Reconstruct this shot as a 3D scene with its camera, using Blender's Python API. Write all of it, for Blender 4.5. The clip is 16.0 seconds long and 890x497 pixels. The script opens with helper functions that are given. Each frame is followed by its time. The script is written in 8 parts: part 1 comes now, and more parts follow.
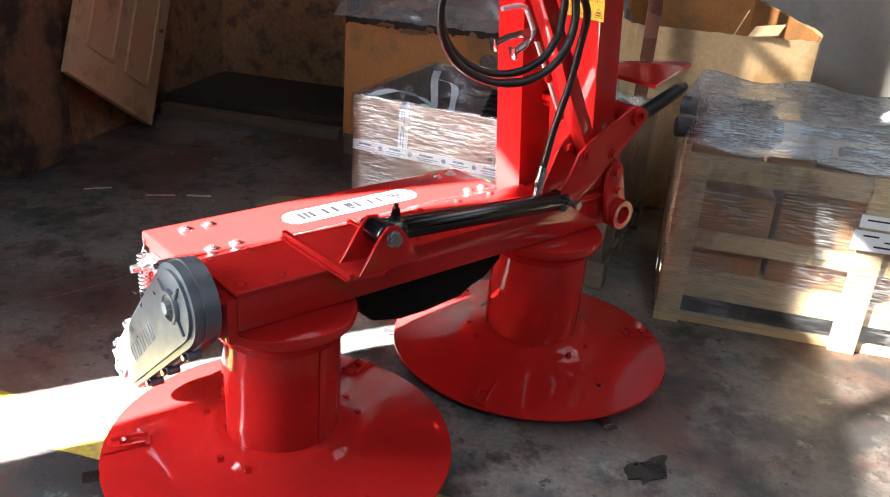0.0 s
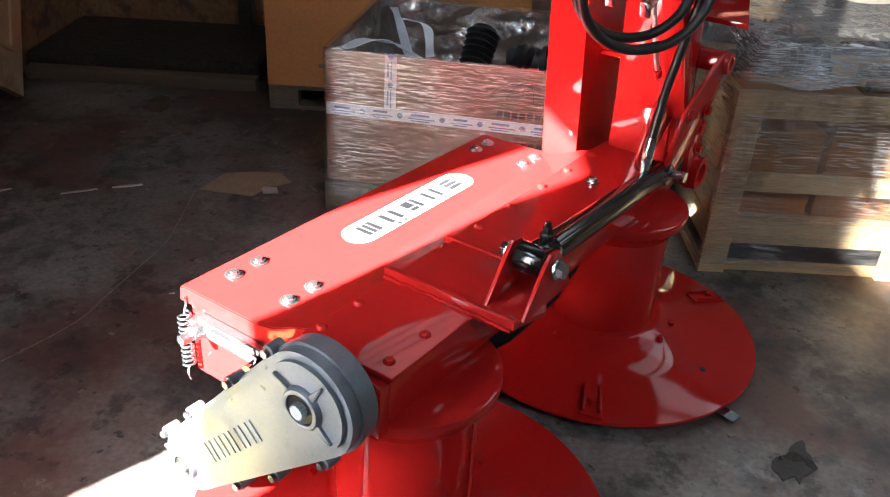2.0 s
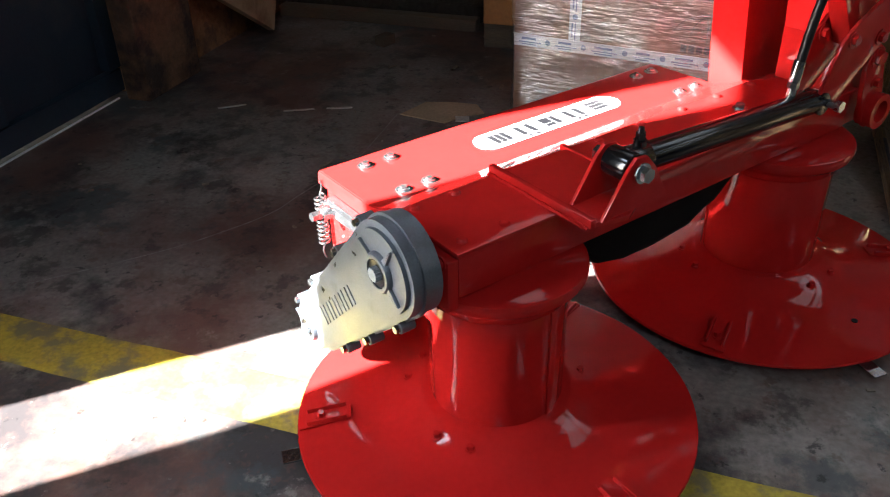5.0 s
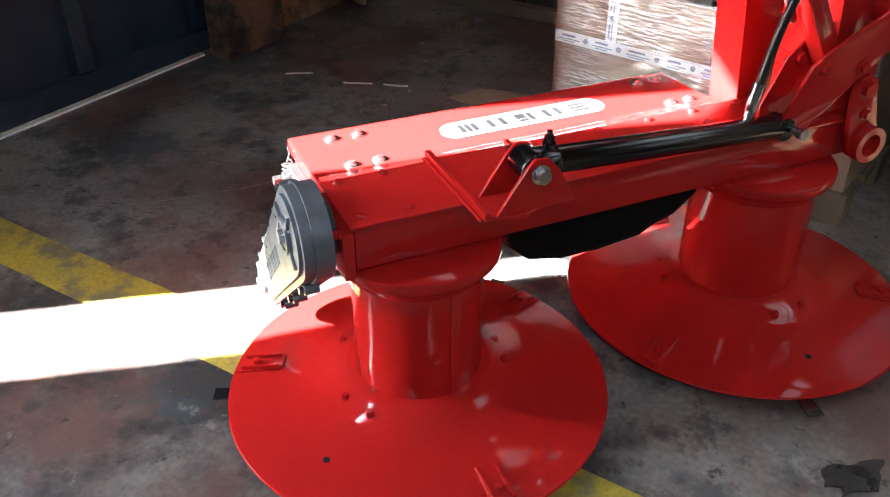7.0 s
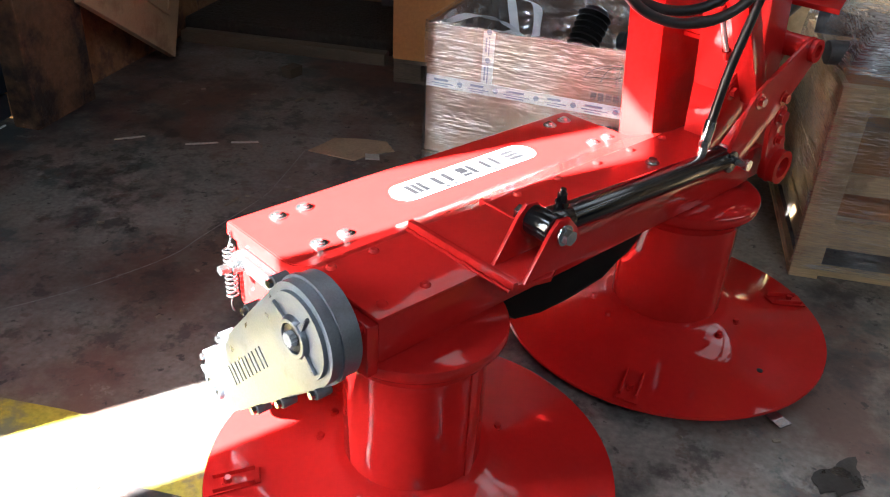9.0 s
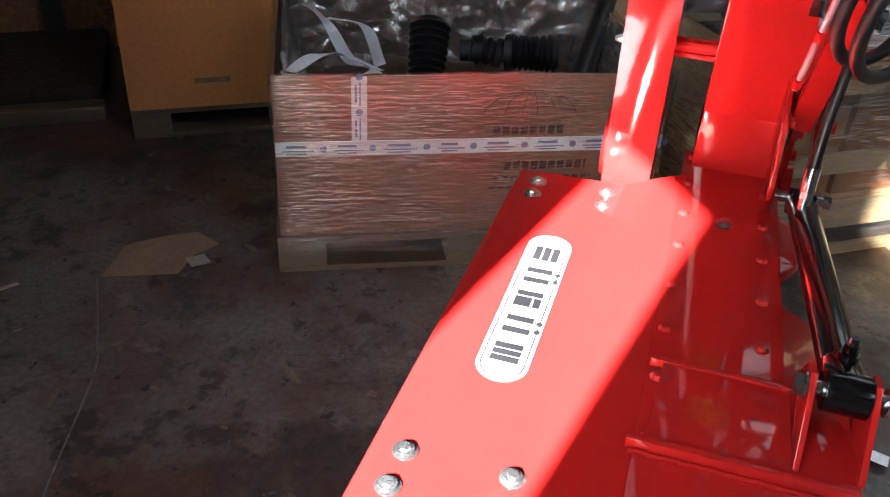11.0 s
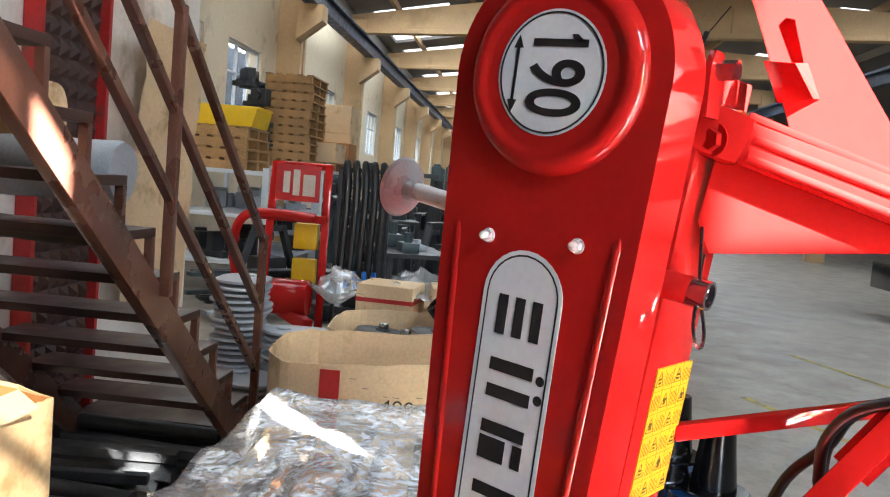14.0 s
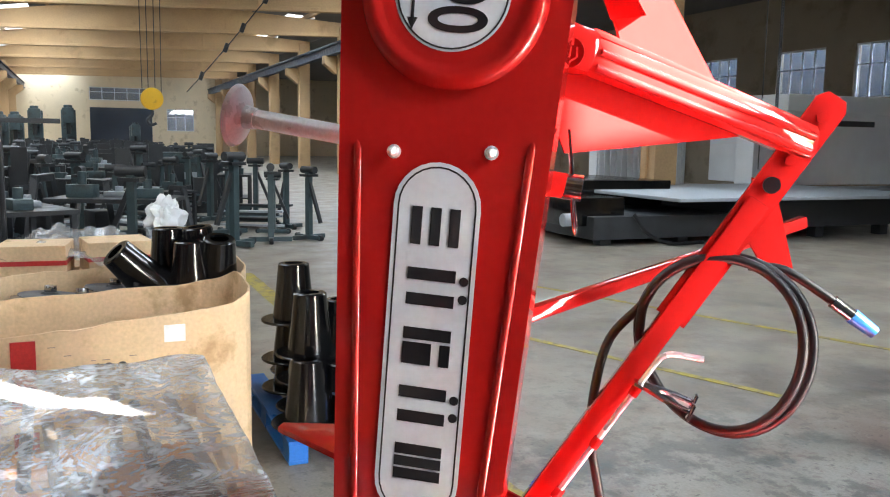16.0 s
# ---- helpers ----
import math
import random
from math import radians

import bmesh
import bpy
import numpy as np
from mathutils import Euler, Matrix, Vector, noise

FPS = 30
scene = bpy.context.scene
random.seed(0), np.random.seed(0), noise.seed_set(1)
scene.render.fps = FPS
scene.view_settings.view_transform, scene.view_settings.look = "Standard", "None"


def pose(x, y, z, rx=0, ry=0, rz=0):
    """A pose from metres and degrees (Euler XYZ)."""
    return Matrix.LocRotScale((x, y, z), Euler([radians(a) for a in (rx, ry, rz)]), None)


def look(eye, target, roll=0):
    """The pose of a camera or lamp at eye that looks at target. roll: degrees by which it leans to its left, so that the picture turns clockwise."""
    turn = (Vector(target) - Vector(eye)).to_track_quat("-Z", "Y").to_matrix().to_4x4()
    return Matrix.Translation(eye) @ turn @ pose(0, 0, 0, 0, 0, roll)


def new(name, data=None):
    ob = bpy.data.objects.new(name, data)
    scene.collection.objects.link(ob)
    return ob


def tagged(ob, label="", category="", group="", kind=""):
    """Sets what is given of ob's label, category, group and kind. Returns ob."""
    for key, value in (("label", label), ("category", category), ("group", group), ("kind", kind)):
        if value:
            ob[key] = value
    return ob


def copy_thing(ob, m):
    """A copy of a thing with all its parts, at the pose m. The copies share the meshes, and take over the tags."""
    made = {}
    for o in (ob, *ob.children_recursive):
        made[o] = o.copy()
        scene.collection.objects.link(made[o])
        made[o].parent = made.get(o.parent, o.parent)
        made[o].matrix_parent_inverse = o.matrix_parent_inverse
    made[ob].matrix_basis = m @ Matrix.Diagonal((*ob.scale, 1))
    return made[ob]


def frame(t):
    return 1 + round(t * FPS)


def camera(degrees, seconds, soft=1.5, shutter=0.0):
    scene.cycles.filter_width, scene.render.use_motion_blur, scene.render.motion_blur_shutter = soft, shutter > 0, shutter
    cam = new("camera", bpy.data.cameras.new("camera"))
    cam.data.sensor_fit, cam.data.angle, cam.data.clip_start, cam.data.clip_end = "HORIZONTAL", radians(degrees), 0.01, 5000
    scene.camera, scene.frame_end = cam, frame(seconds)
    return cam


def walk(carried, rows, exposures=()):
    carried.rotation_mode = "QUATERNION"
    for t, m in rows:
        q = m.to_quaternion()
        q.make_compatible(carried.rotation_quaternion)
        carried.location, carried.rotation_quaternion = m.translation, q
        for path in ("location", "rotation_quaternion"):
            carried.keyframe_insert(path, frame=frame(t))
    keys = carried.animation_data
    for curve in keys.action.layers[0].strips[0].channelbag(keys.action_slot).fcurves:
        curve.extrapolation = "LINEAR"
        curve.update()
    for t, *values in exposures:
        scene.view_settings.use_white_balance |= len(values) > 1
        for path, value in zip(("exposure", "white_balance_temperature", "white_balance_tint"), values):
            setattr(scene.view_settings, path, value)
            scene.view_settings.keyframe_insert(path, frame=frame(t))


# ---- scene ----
cam = camera(55.8, 16.0, soft=1.1)
PATH = [
    (0, (-0.955, -1.62, 1.444), (0.283, -0.273, 0.637), 4.7),
    (0.5, (-0.944, -1.523, 1.447), (0.28, -0.199, 0.581), 3.8),
    (1, (-0.924, -1.302, 1.467), (0.33, -0.035, 0.56), 3.3),
    (1.5, (-0.971, -1.052, 1.44), (0.321, 0.147, 0.495), 4.7),
    (2, (-1.049, -0.777, 1.447), (0.395, 0.194, 0.46), 3.6),
    (2.5, (-1.09, -0.534, 1.427), (0.414, 0.247, 0.365), 4.7),
    (3, (-1.151, -0.453, 1.426), (0.391, 0.419, 0.497), 2.3),
    (3.5, (-1.24, -0.632, 1.389), (0.25, 0.305, 0.439), 2.1),
    (4, (-1.192, -0.793, 1.387), (0.192, 0.278, 0.418), -0.1),
    (4.5, (-1.017, -0.967, 1.369), (0.158, 0.33, 0.401), 0.1),
    (4.7, (-0.982, -1.035, 1.372), (0.107, 0.293, 0.347), -0.4),
    (6.8, (-0.589, -1.429, 1.425), (0.101, 0.096, 0.33), 0.1),
    (7, (-0.57, -1.438, 1.421), (0.111, 0.094, 0.33), 0.1),
    (7.5, (-0.588, -1.446, 1.43), (0.096, 0.091, 0.348), 0.2),
    (8, (-0.678, -1.401, 1.432), (0.122, 0.094, 0.371), 2.3),
    (8.2, (-0.739, -1.368, 1.441), (0.131, 0.103, 0.402), 2.4),
    (10.3, (-0.985, -0.244, 1.36), (0.463, 0.476, 0.183), 6.8),
    (10.5, (-0.971, -0.139, 1.358), (0.483, 0.518, 0.152), 7.3),
    (11, (-0.811, 0.138, 1.406), (0.815, 0.605, 0.338), 3.2),
    (11.3, (-0.728, 0.286, 1.464), (0.982, 0.627, 0.484), 3.4),
    (11.5, (-0.719, 0.422, 1.468), (1.096, 0.564, 0.641), 5.3),
    (12, (-0.654, 0.709, 1.53), (1.179, 0.537, 0.748), 4.6),
    (12.2, (-0.576, 0.821, 1.549), (1.276, 0.534, 0.85), 3.9),
    (12.3, (-0.51, 0.867, 1.551), (1.35, 0.527, 0.9), 4.6),
    (12.5, (-0.413, 0.947, 1.565), (1.451, 0.493, 0.999), 2.4),
    (13, (-0.14, 1.113, 1.566), (1.589, 0.249, 1.051), 4.9),
    (13.2, (-0.046, 1.195, 1.599), (1.591, 0.106, 1.233), 5.2),
    (13.5, (0.109, 1.326, 1.645), (1.555, -0.02, 1.33), 5.0),
    (14, (0.345, 1.395, 1.644), (1.595, -0.158, 1.491), 4.8),
    (14.5, (0.576, 1.373, 1.673), (1.545, -0.377, 1.702), 1.7),
    (15, (0.681, 1.437, 1.682), (1.413, -0.424, 1.724), 1.2),
    (15.5, (0.772, 1.591, 1.661), (1.265, -0.347, 1.617), 1.1),
    (16, (0.783, 1.667, 1.585), (1.172, -0.278, 1.332), 0.9),
]
walk(cam, [(t, look(eye, target, roll)) for t, eye, target, roll in PATH],
     [(0, 5.24, 6000, 10), (1.0, 5.14, 6000, 10), (2.5, 4.98, 6000, 10), (3.5, 4.92, 6000, 10), (4.6, 4.62, 6000, 10), (7.0, 5.36, 6000, 10), (8.2, 5.36, 6000, 10),
      (10.5, 5.05, 6000, 10), (11.5, 4.43, 6000, 10), (12.0, 4.70, 6000, 10), (12.5, 5.40, 6000, 10), (13.3, 5.65, 6100, 10), (14.5, 5.92, 6200, 10), (15.2, 6.03, 6200, 10), (16, 6.18, 6200, 10)])

# ---------------------------------------------------------------- light
# the hall's own directions: u runs down the hall, l to its left-hand wall
HALL = Matrix(((0.568, 0.823, 0, 0), (-0.823, 0.568, 0, 0), (0, 0, 1, 0), (0, 0, 0, 1)))
SUN_TRAVEL = Vector((0.973 * math.cos(radians(30)), -0.228 * math.cos(radians(30)), -math.sin(radians(30)))).normalized()
world = bpy.data.worlds.new("sky")
scene.world = world
world.use_nodes = True
wn = world.node_tree
sky = wn.nodes.new("ShaderNodeTexSky")
sky.sky_type = "NISHITA"
sky.sun_disc = False
sky.sun_elevation = radians(30)
sky.sun_rotation = math.atan2(-SUN_TRAVEL.x, -SUN_TRAVEL.y)
wn.links.new(sky.outputs[0], wn.nodes["Background"].inputs[0])
wn.nodes["Background"].inputs[1].default_value = 0.08
sun = new("sun", bpy.data.lights.new("sun", "SUN"))
sun.data.energy, sun.data.angle, sun.data.color = 5.0, radians(0.6), (1.0, 0.95, 0.87)
sun.rotation_mode = "QUATERNION"
sun.rotation_quaternion = SUN_TRAVEL.to_track_quat("-Z", "Y")


def sky_lamp(name, u, l, z, du, dv, towards, power, colour=(0.80, 0.91, 1.0)):
    """The sky's light in an opening of the hall: an area lamp that fills it."""
    lamp = new(name, bpy.data.lights.new(name, "AREA"))
    lamp.data.shape, lamp.data.size, lamp.data.size_y = "RECTANGLE", du, dv
    lamp.data.energy, lamp.data.color = power, colour
    eye = HALL @ Vector((u, l, z))
    lamp.matrix_world = look(eye, eye + HALL @ Vector(towards))
    return lamp


# ---------------------------------------------------------------- materials
def material(name, base, rough=0.6, metal=0.0, vary=0.25, scale=6.0, fine=90.0, bump=0.15, dirt=None, dirt_amount=0.5, dirt_scale=3.0,
             coat=0.0, island=0.0, stretch=(1, 1, 1), rough_vary=0.15, dist=0.004):
    m = bpy.data.materials.new(name)
    m.use_nodes = True
    n, k = m.node_tree.nodes, m.node_tree.links
    b = n["Principled BSDF"]
    b.inputs["Roughness"].default_value, b.inputs["Metallic"].default_value = rough, metal
    b.inputs["Coat Weight"].default_value, b.inputs["Coat Roughness"].default_value = coat, 0.08
    co = n.new("ShaderNodeTexCoord")
    mp = n.new("ShaderNodeMapping")
    mp.inputs["Scale"].default_value = stretch
    k.new(co.outputs["Object"], mp.inputs[0])
    big = n.new("ShaderNodeTexNoise")
    big.inputs["Scale"].default_value, big.inputs["Detail"].default_value = scale, 6
    small = n.new("ShaderNodeTexNoise")
    small.inputs["Scale"].default_value, small.inputs["Detail"].default_value = fine, 4
    for t in (big, small):
        k.new(mp.outputs[0], t.inputs["Vector"])
    add = n.new("ShaderNodeMath")
    add.operation = "ADD"
    k.new(big.outputs[0], add.inputs[0])
    k.new(small.outputs[0], add.inputs[1])
    ramp = n.new("ShaderNodeMapRange")
    ramp.inputs[1].default_value, ramp.inputs[2].default_value = 0.7, 1.3
    ramp.inputs[3].default_value, ramp.inputs[4].default_value = 1 - vary, 1 + vary
    k.new(add.outputs[0], ramp.inputs[0])
    last = ramp.outputs[0]
    if island:
        info = n.new("ShaderNodeObjectInfo")
        geo = n.new("ShaderNodeNewGeometry")
        both = n.new("ShaderNodeMath")
        both.operation = "ADD"
        k.new(info.outputs["Random"], both.inputs[0])
        k.new(geo.outputs["Random Per Island"], both.inputs[1])
        spread = n.new("ShaderNodeMapRange")
        spread.inputs[2].default_value = 2.0
        spread.inputs[3].default_value, spread.inputs[4].default_value = 1 - island, 1 + island
        k.new(both.outputs[0], spread.inputs[0])
        mul = n.new("ShaderNodeMath")
        mul.operation = "MULTIPLY"
        k.new(last, mul.inputs[0])
        k.new(spread.outputs[0], mul.inputs[1])
        last = mul.outputs[0]
    tint = n.new("ShaderNodeMix")
    tint.data_type, tint.blend_type = "RGBA", "MULTIPLY"
    tint.inputs["Factor"].default_value = 1.0
    tint.inputs["A"].default_value = (*base, 1)
    k.new(last, tint.inputs["B"])
    colour = tint.outputs["Result"]
    if dirt:
        spots = n.new("ShaderNodeTexNoise")
        spots.inputs["Scale"].default_value, spots.inputs["Detail"].default_value, spots.inputs["Roughness"].default_value = dirt_scale, 8, 0.65
        k.new(co.outputs["Object"], spots.inputs["Vector"])
        cut = n.new("ShaderNodeMapRange")
        cut.inputs[1].default_value, cut.inputs[2].default_value = 0.62 - 0.25 * dirt_amount, 0.72 - 0.2 * dirt_amount
        k.new(spots.outputs[0], cut.inputs[0])
        mix = n.new("ShaderNodeMix")
        mix.data_type = "RGBA"
        k.new(cut.outputs[0], mix.inputs["Factor"])
        k.new(colour, mix.inputs["A"])
        mix.inputs["B"].default_value = (*dirt, 1)
        colour = mix.outputs["Result"]
    k.new(colour, b.inputs["Base Color"])
    if rough_vary:
        rr = n.new("ShaderNodeMapRange")
        rr.inputs[1].default_value, rr.inputs[2].default_value = 0.3, 0.7
        rr.inputs[3].default_value, rr.inputs[4].default_value = max(0.02, rough - rough_vary), min(1, rough + rough_vary)
        k.new(big.outputs[0], rr.inputs[0])
        k.new(rr.outputs[0], b.inputs["Roughness"])
    if bump:
        bp = n.new("ShaderNodeBump")
        bp.inputs["Strength"].default_value, bp.inputs["Distance"].default_value = bump, dist
        k.new(add.outputs[0], bp.inputs["Height"])
        k.new(bp.outputs[0], b.inputs["Normal"])
    return m


def glassy(name, tint=(0.9, 0.93, 0.95), rough=0.12, clear=0.9, milk=(0.5, 0.51, 0.53)):
    """A window pane: a mix of see-through and gloss."""
    m = bpy.data.materials.new(name)
    m.use_nodes = True
    n, k = m.node_tree.nodes, m.node_tree.links
    n.remove(n["Principled BSDF"])
    seen = n.new("ShaderNodeBsdfTransparent")
    seen.inputs[0].default_value = (*tint, 1)
    gloss = n.new("ShaderNodeBsdfPrincipled")
    gloss.inputs["Base Color"].default_value = (*milk, 1)
    gloss.inputs["Roughness"].default_value = rough
    gloss.inputs["Specular IOR Level"].default_value = 1.0
    gloss.inputs["Coat Weight"].default_value, gloss.inputs["Coat Roughness"].default_value = 0.6, 0.1
    mix = n.new("ShaderNodeMixShader")
    mix.inputs[0].default_value = 1 - clear
    k.new(seen.outputs[0], mix.inputs[1])
    k.new(gloss.outputs[0], mix.inputs[2])
    k.new(mix.outputs[0], n["Material Output"].inputs[0])
    return m


def film(name, sheen=0.10, gain=0.45, rough=0.16, milk=0.3, turn=0.0, scale=9.0, thin=14.0, wrinkle=0.02, tint=(0.90, 0.92, 0.93)):
    """Stretch film: see-through with a gloss, and fine bright lines where it is drawn tight."""
    m = bpy.data.materials.new(name)
    m.use_nodes = True
    n, k = m.node_tree.nodes, m.node_tree.links
    n.remove(n["Principled BSDF"])
    seen, gloss, dull = n.new("ShaderNodeBsdfTransparent"), n.new("ShaderNodeBsdfGlossy"), n.new("ShaderNodeBsdfDiffuse")
    seen.inputs[0].default_value = (*tint, 1)
    gloss.inputs["Color"].default_value, gloss.inputs["Roughness"].default_value = (0.93, 0.95, 0.97, 1), rough
    dull.inputs["Color"].default_value = (0.62, 0.63, 0.64, 1)
    co = n.new("ShaderNodeTexCoord")
    lines = []
    for number, (angle, fine, lo, hi) in enumerate(((turn, thin, 0.50, 0.64), (turn + 0.22, thin * 0.55, 0.54, 0.68), (turn - 0.5, thin * 0.4, 0.58, 0.70))):
        mp = n.new("ShaderNodeMapping")
        mp.inputs["Rotation"].default_value = (angle, angle, 0)
        mp.inputs["Scale"].default_value = (1, 1, fine)
        k.new(co.outputs["Object"], mp.inputs[0])
        tx = n.new("ShaderNodeTexNoise")
        tx.noise_dimensions = "4D"
        tx.inputs["W"].default_value = 2.3 * number
        tx.inputs["Scale"].default_value, tx.inputs["Detail"].default_value, tx.inputs["Distortion"].default_value = scale * (0.55 + 0.3 * number), 3.0, 0.3
        k.new(mp.outputs[0], tx.inputs["Vector"])
        rg = n.new("ShaderNodeMapRange")
        rg.inputs[1].default_value, rg.inputs[2].default_value = lo, hi
        k.new(tx.outputs[0], rg.inputs[0])
        lines.append((tx, rg))
    most = lines[0][1].outputs[0]
    for _, rg in lines[1:]:
        both = n.new("ShaderNodeMath")
        both.operation = "MAXIMUM"
        k.new(most, both.inputs[0])
        k.new(rg.outputs[0], both.inputs[1])
        most = both.outputs[0]
    fac = n.new("ShaderNodeMath")
    fac.operation = "MULTIPLY_ADD"
    fac.use_clamp = True
    fac.inputs[1].default_value, fac.inputs[2].default_value = gain, sheen
    patch = n.new("ShaderNodeTexNoise")
    patch.inputs["Scale"].default_value, patch.inputs["Detail"].default_value = 5.0, 2.0
    k.new(co.outputs["Object"], patch.inputs["Vector"])
    amount = n.new("ShaderNodeMapRange")
    amount.inputs[1].default_value, amount.inputs[2].default_value = 0.28, 0.58
    k.new(patch.outputs[0], amount.inputs[0])
    streaks = n.new("ShaderNodeMath")
    streaks.operation = "MULTIPLY"
    k.new(most, streaks.inputs[0])
    k.new(amount.outputs[0], streaks.inputs[1])
    k.new(streaks.outputs[0], fac.inputs[0])
    folds = n.new("ShaderNodeTexNoise")
    folds.inputs["Scale"].default_value, folds.inputs["Detail"].default_value, folds.inputs["Distortion"].default_value = 7.0, 3.0, 0.8
    k.new(co.outputs["Object"], folds.inputs["Vector"])
    high = n.new("ShaderNodeMath")
    high.operation = "MULTIPLY_ADD"
    high.inputs[1].default_value = 0.25
    k.new(lines[0][0].outputs[0], high.inputs[0])
    k.new(folds.outputs[0], high.inputs[2])
    bp = n.new("ShaderNodeBump")
    bp.inputs["Strength"].default_value, bp.inputs["Distance"].default_value = 0.8, wrinkle
    k.new(high.outputs[0], bp.inputs["Height"])
    k.new(bp.outputs[0], gloss.inputs["Normal"])
    skin = n.new("ShaderNodeMixShader")
    skin.inputs[0].default_value = milk
    k.new(gloss.outputs[0], skin.inputs[1])
    k.new(dull.outputs[0], skin.inputs[2])
    mix = n.new("ShaderNodeMixShader")
    k.new(fac.outputs[0], mix.inputs[0])
    k.new(seen.outputs[0], mix.inputs[1])
    k.new(skin.outputs[0], mix.inputs[2])
    k.new(mix.outputs[0], n["Material Output"].inputs[0])
    return m


RED = material("red_enamel", (0.44, 0.0140, 0.0125), 0.06, vary=0.05, scale=9, fine=70, bump=0.015, coat=0.0, rough_vary=0.025, dist=0.002)
RED_OLD = material("red_worn_paint", (0.45, 0.02, 0.02), 0.5, vary=0.2, dirt=(0.12, 0.05, 0.04), dirt_amount=0.25)
BLACK = material("black_enamel", (0.004, 0.004, 0.0045), 0.16, vary=0.2, bump=0.02, coat=0.0, rough_vary=0.05)
RUBBER = material("black_rubber", (0.007, 0.007, 0.008), 0.45, vary=0.3, fine=300, bump=0.1)
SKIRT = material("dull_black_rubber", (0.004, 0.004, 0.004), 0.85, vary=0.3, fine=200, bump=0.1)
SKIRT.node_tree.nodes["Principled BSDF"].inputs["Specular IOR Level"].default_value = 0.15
ZINC = material("zinc_plated_steel", (0.40, 0.41, 0.42), 0.18, metal=0.95, vary=0.12, fine=120, bump=0.08)
CHROME = material("bright_steel", (0.84, 0.86, 0.88), 0.26, metal=0.55, vary=0.08, fine=160, bump=0.03, rough_vary=0.06)
CAST = material("cast_aluminium", (0.18, 0.205, 0.235), 0.42, metal=0.6, vary=0.12, scale=14, fine=260, bump=0.25, dist=0.002, dirt=(0.15, 0.16, 0.175), dirt_amount=0.2, dirt_scale=9)
GALVANISED = material("galvanised_steel", (0.80, 0.82, 0.84), 0.36, metal=0.15, vary=0.10, scale=9, fine=160, bump=0.03)
WHITE = material("white_label", (0.78, 0.79, 0.8), 0.35, vary=0.03, bump=0.0)
SILVER = material("silver_label", (0.70, 0.74, 0.78), 0.38, metal=0.0, vary=0.05, bump=0.0)
INK = material("black_ink", (0.01, 0.01, 0.012), 0.45, vary=0.1, bump=0.0)
YELLOW = material("yellow_sticker", (0.80, 0.46, 0.015), 0.4, vary=0.06, bump=0.0)
CRANE = material("crane_yellow", (0.78, 0.45, 0.01), 0.45, vary=0.1, scale=1.5, dirt=(0.4, 0.2, 0.02), dirt_amount=0.2)
CRANE_EDGE = material("crane_orange", (0.62, 0.22, 0.01), 0.5, vary=0.15, scale=1.5)
PALLET_WOOD = material("orange_pallet_board", (0.32, 0.175, 0.065), 0.8, vary=0.25, scale=5, fine=40, bump=0.15, island=0.25)
FLOOR_PAINT = material("yellow_floor_paint", (0.36, 0.28, 0.03), 0.6, vary=0.3, scale=5, dirt=(0.16, 0.14, 0.08), dirt_amount=0.55, dirt_scale=9)
CARTON = material("brown_cardboard", (0.45, 0.185, 0.055), 0.8, vary=0.14, scale=3, fine=60, bump=0.12, dirt=(0.28, 0.15, 0.06), dirt_amount=0.3)
CARTON_PALE = material("pale_cardboard", (0.68, 0.49, 0.29), 0.8, vary=0.12, scale=3, fine=60, bump=0.12, dirt=(0.42, 0.28, 0.14), dirt_amount=0.35)
CHARRED = material("blackened_cardboard", (0.035, 0.026, 0.02), 0.9, vary=0.4, scale=30)
STAMP = material("faded_stamp", (0.17, 0.13, 0.12), 0.8, vary=0.5, scale=14, fine=60)
CARTON_BIN = material("tan_cardboard", (0.61, 0.42, 0.225), 0.8, vary=0.14, scale=3, fine=60, bump=0.12, dirt=(0.42, 0.25, 0.10), dirt_amount=0.35)
CARTON_EDGE = material("torn_cardboard", (0.16, 0.11, 0.07), 0.9, vary=0.4, scale=20)
CARTON_WET = material("film_covered_cardboard", (0.215, 0.100, 0.052), 0.4, vary=0.14, scale=4, fine=40, bump=0.15, coat=0.3, dirt=(0.22, 0.12, 0.08), dirt_amount=0.4)
PINE = material("pine_board", (0.60, 0.42, 0.22), 0.7, vary=0.22, scale=5, fine=40, bump=0.15, stretch=(0.5, 5, 5), island=0.14, dirt=(0.30, 0.18, 0.09), dirt_amount=0.2)
OLD_WOOD = material("grey_old_board", (0.11, 0.08, 0.052), 0.8, vary=0.3, scale=5, fine=50, bump=0.2, stretch=(0.6, 5, 5), island=0.2)
STAIR = material("brown_painted_steel", (0.115, 0.046, 0.030), 0.30, vary=0.2, scale=4, dirt=(0.10, 0.05, 0.035), dirt_amount=0.25)
# STAIR's brown with the treads' shade put in; plain dark brown elsewhere
TREAD = material("shade_dark_brown", (0.045, 0.018, 0.013), 0.45, vary=0.3, scale=5)
STEEL = material("dark_oily_steel", (0.03, 0.032, 0.035), 0.5, metal=0.2, vary=0.4, scale=5, island=0.35)
STEEL_BLUE = material("blue_grey_machine_paint", (0.042, 0.068, 0.074), 0.5, vary=0.3, island=0.3, dirt=(0.03, 0.03, 0.03), dirt_amount=0.4)
GREY_PARTS = material("grey_primer", (0.36, 0.39, 0.42), 0.5, vary=0.15, island=0.1)
BLUE_DOOR = material("blue_painted_steel", (0.0035, 0.015, 0.030), 0.75, vary=0.25, scale=3, dirt=(0.02, 0.03, 0.04), dirt_amount=0.4)
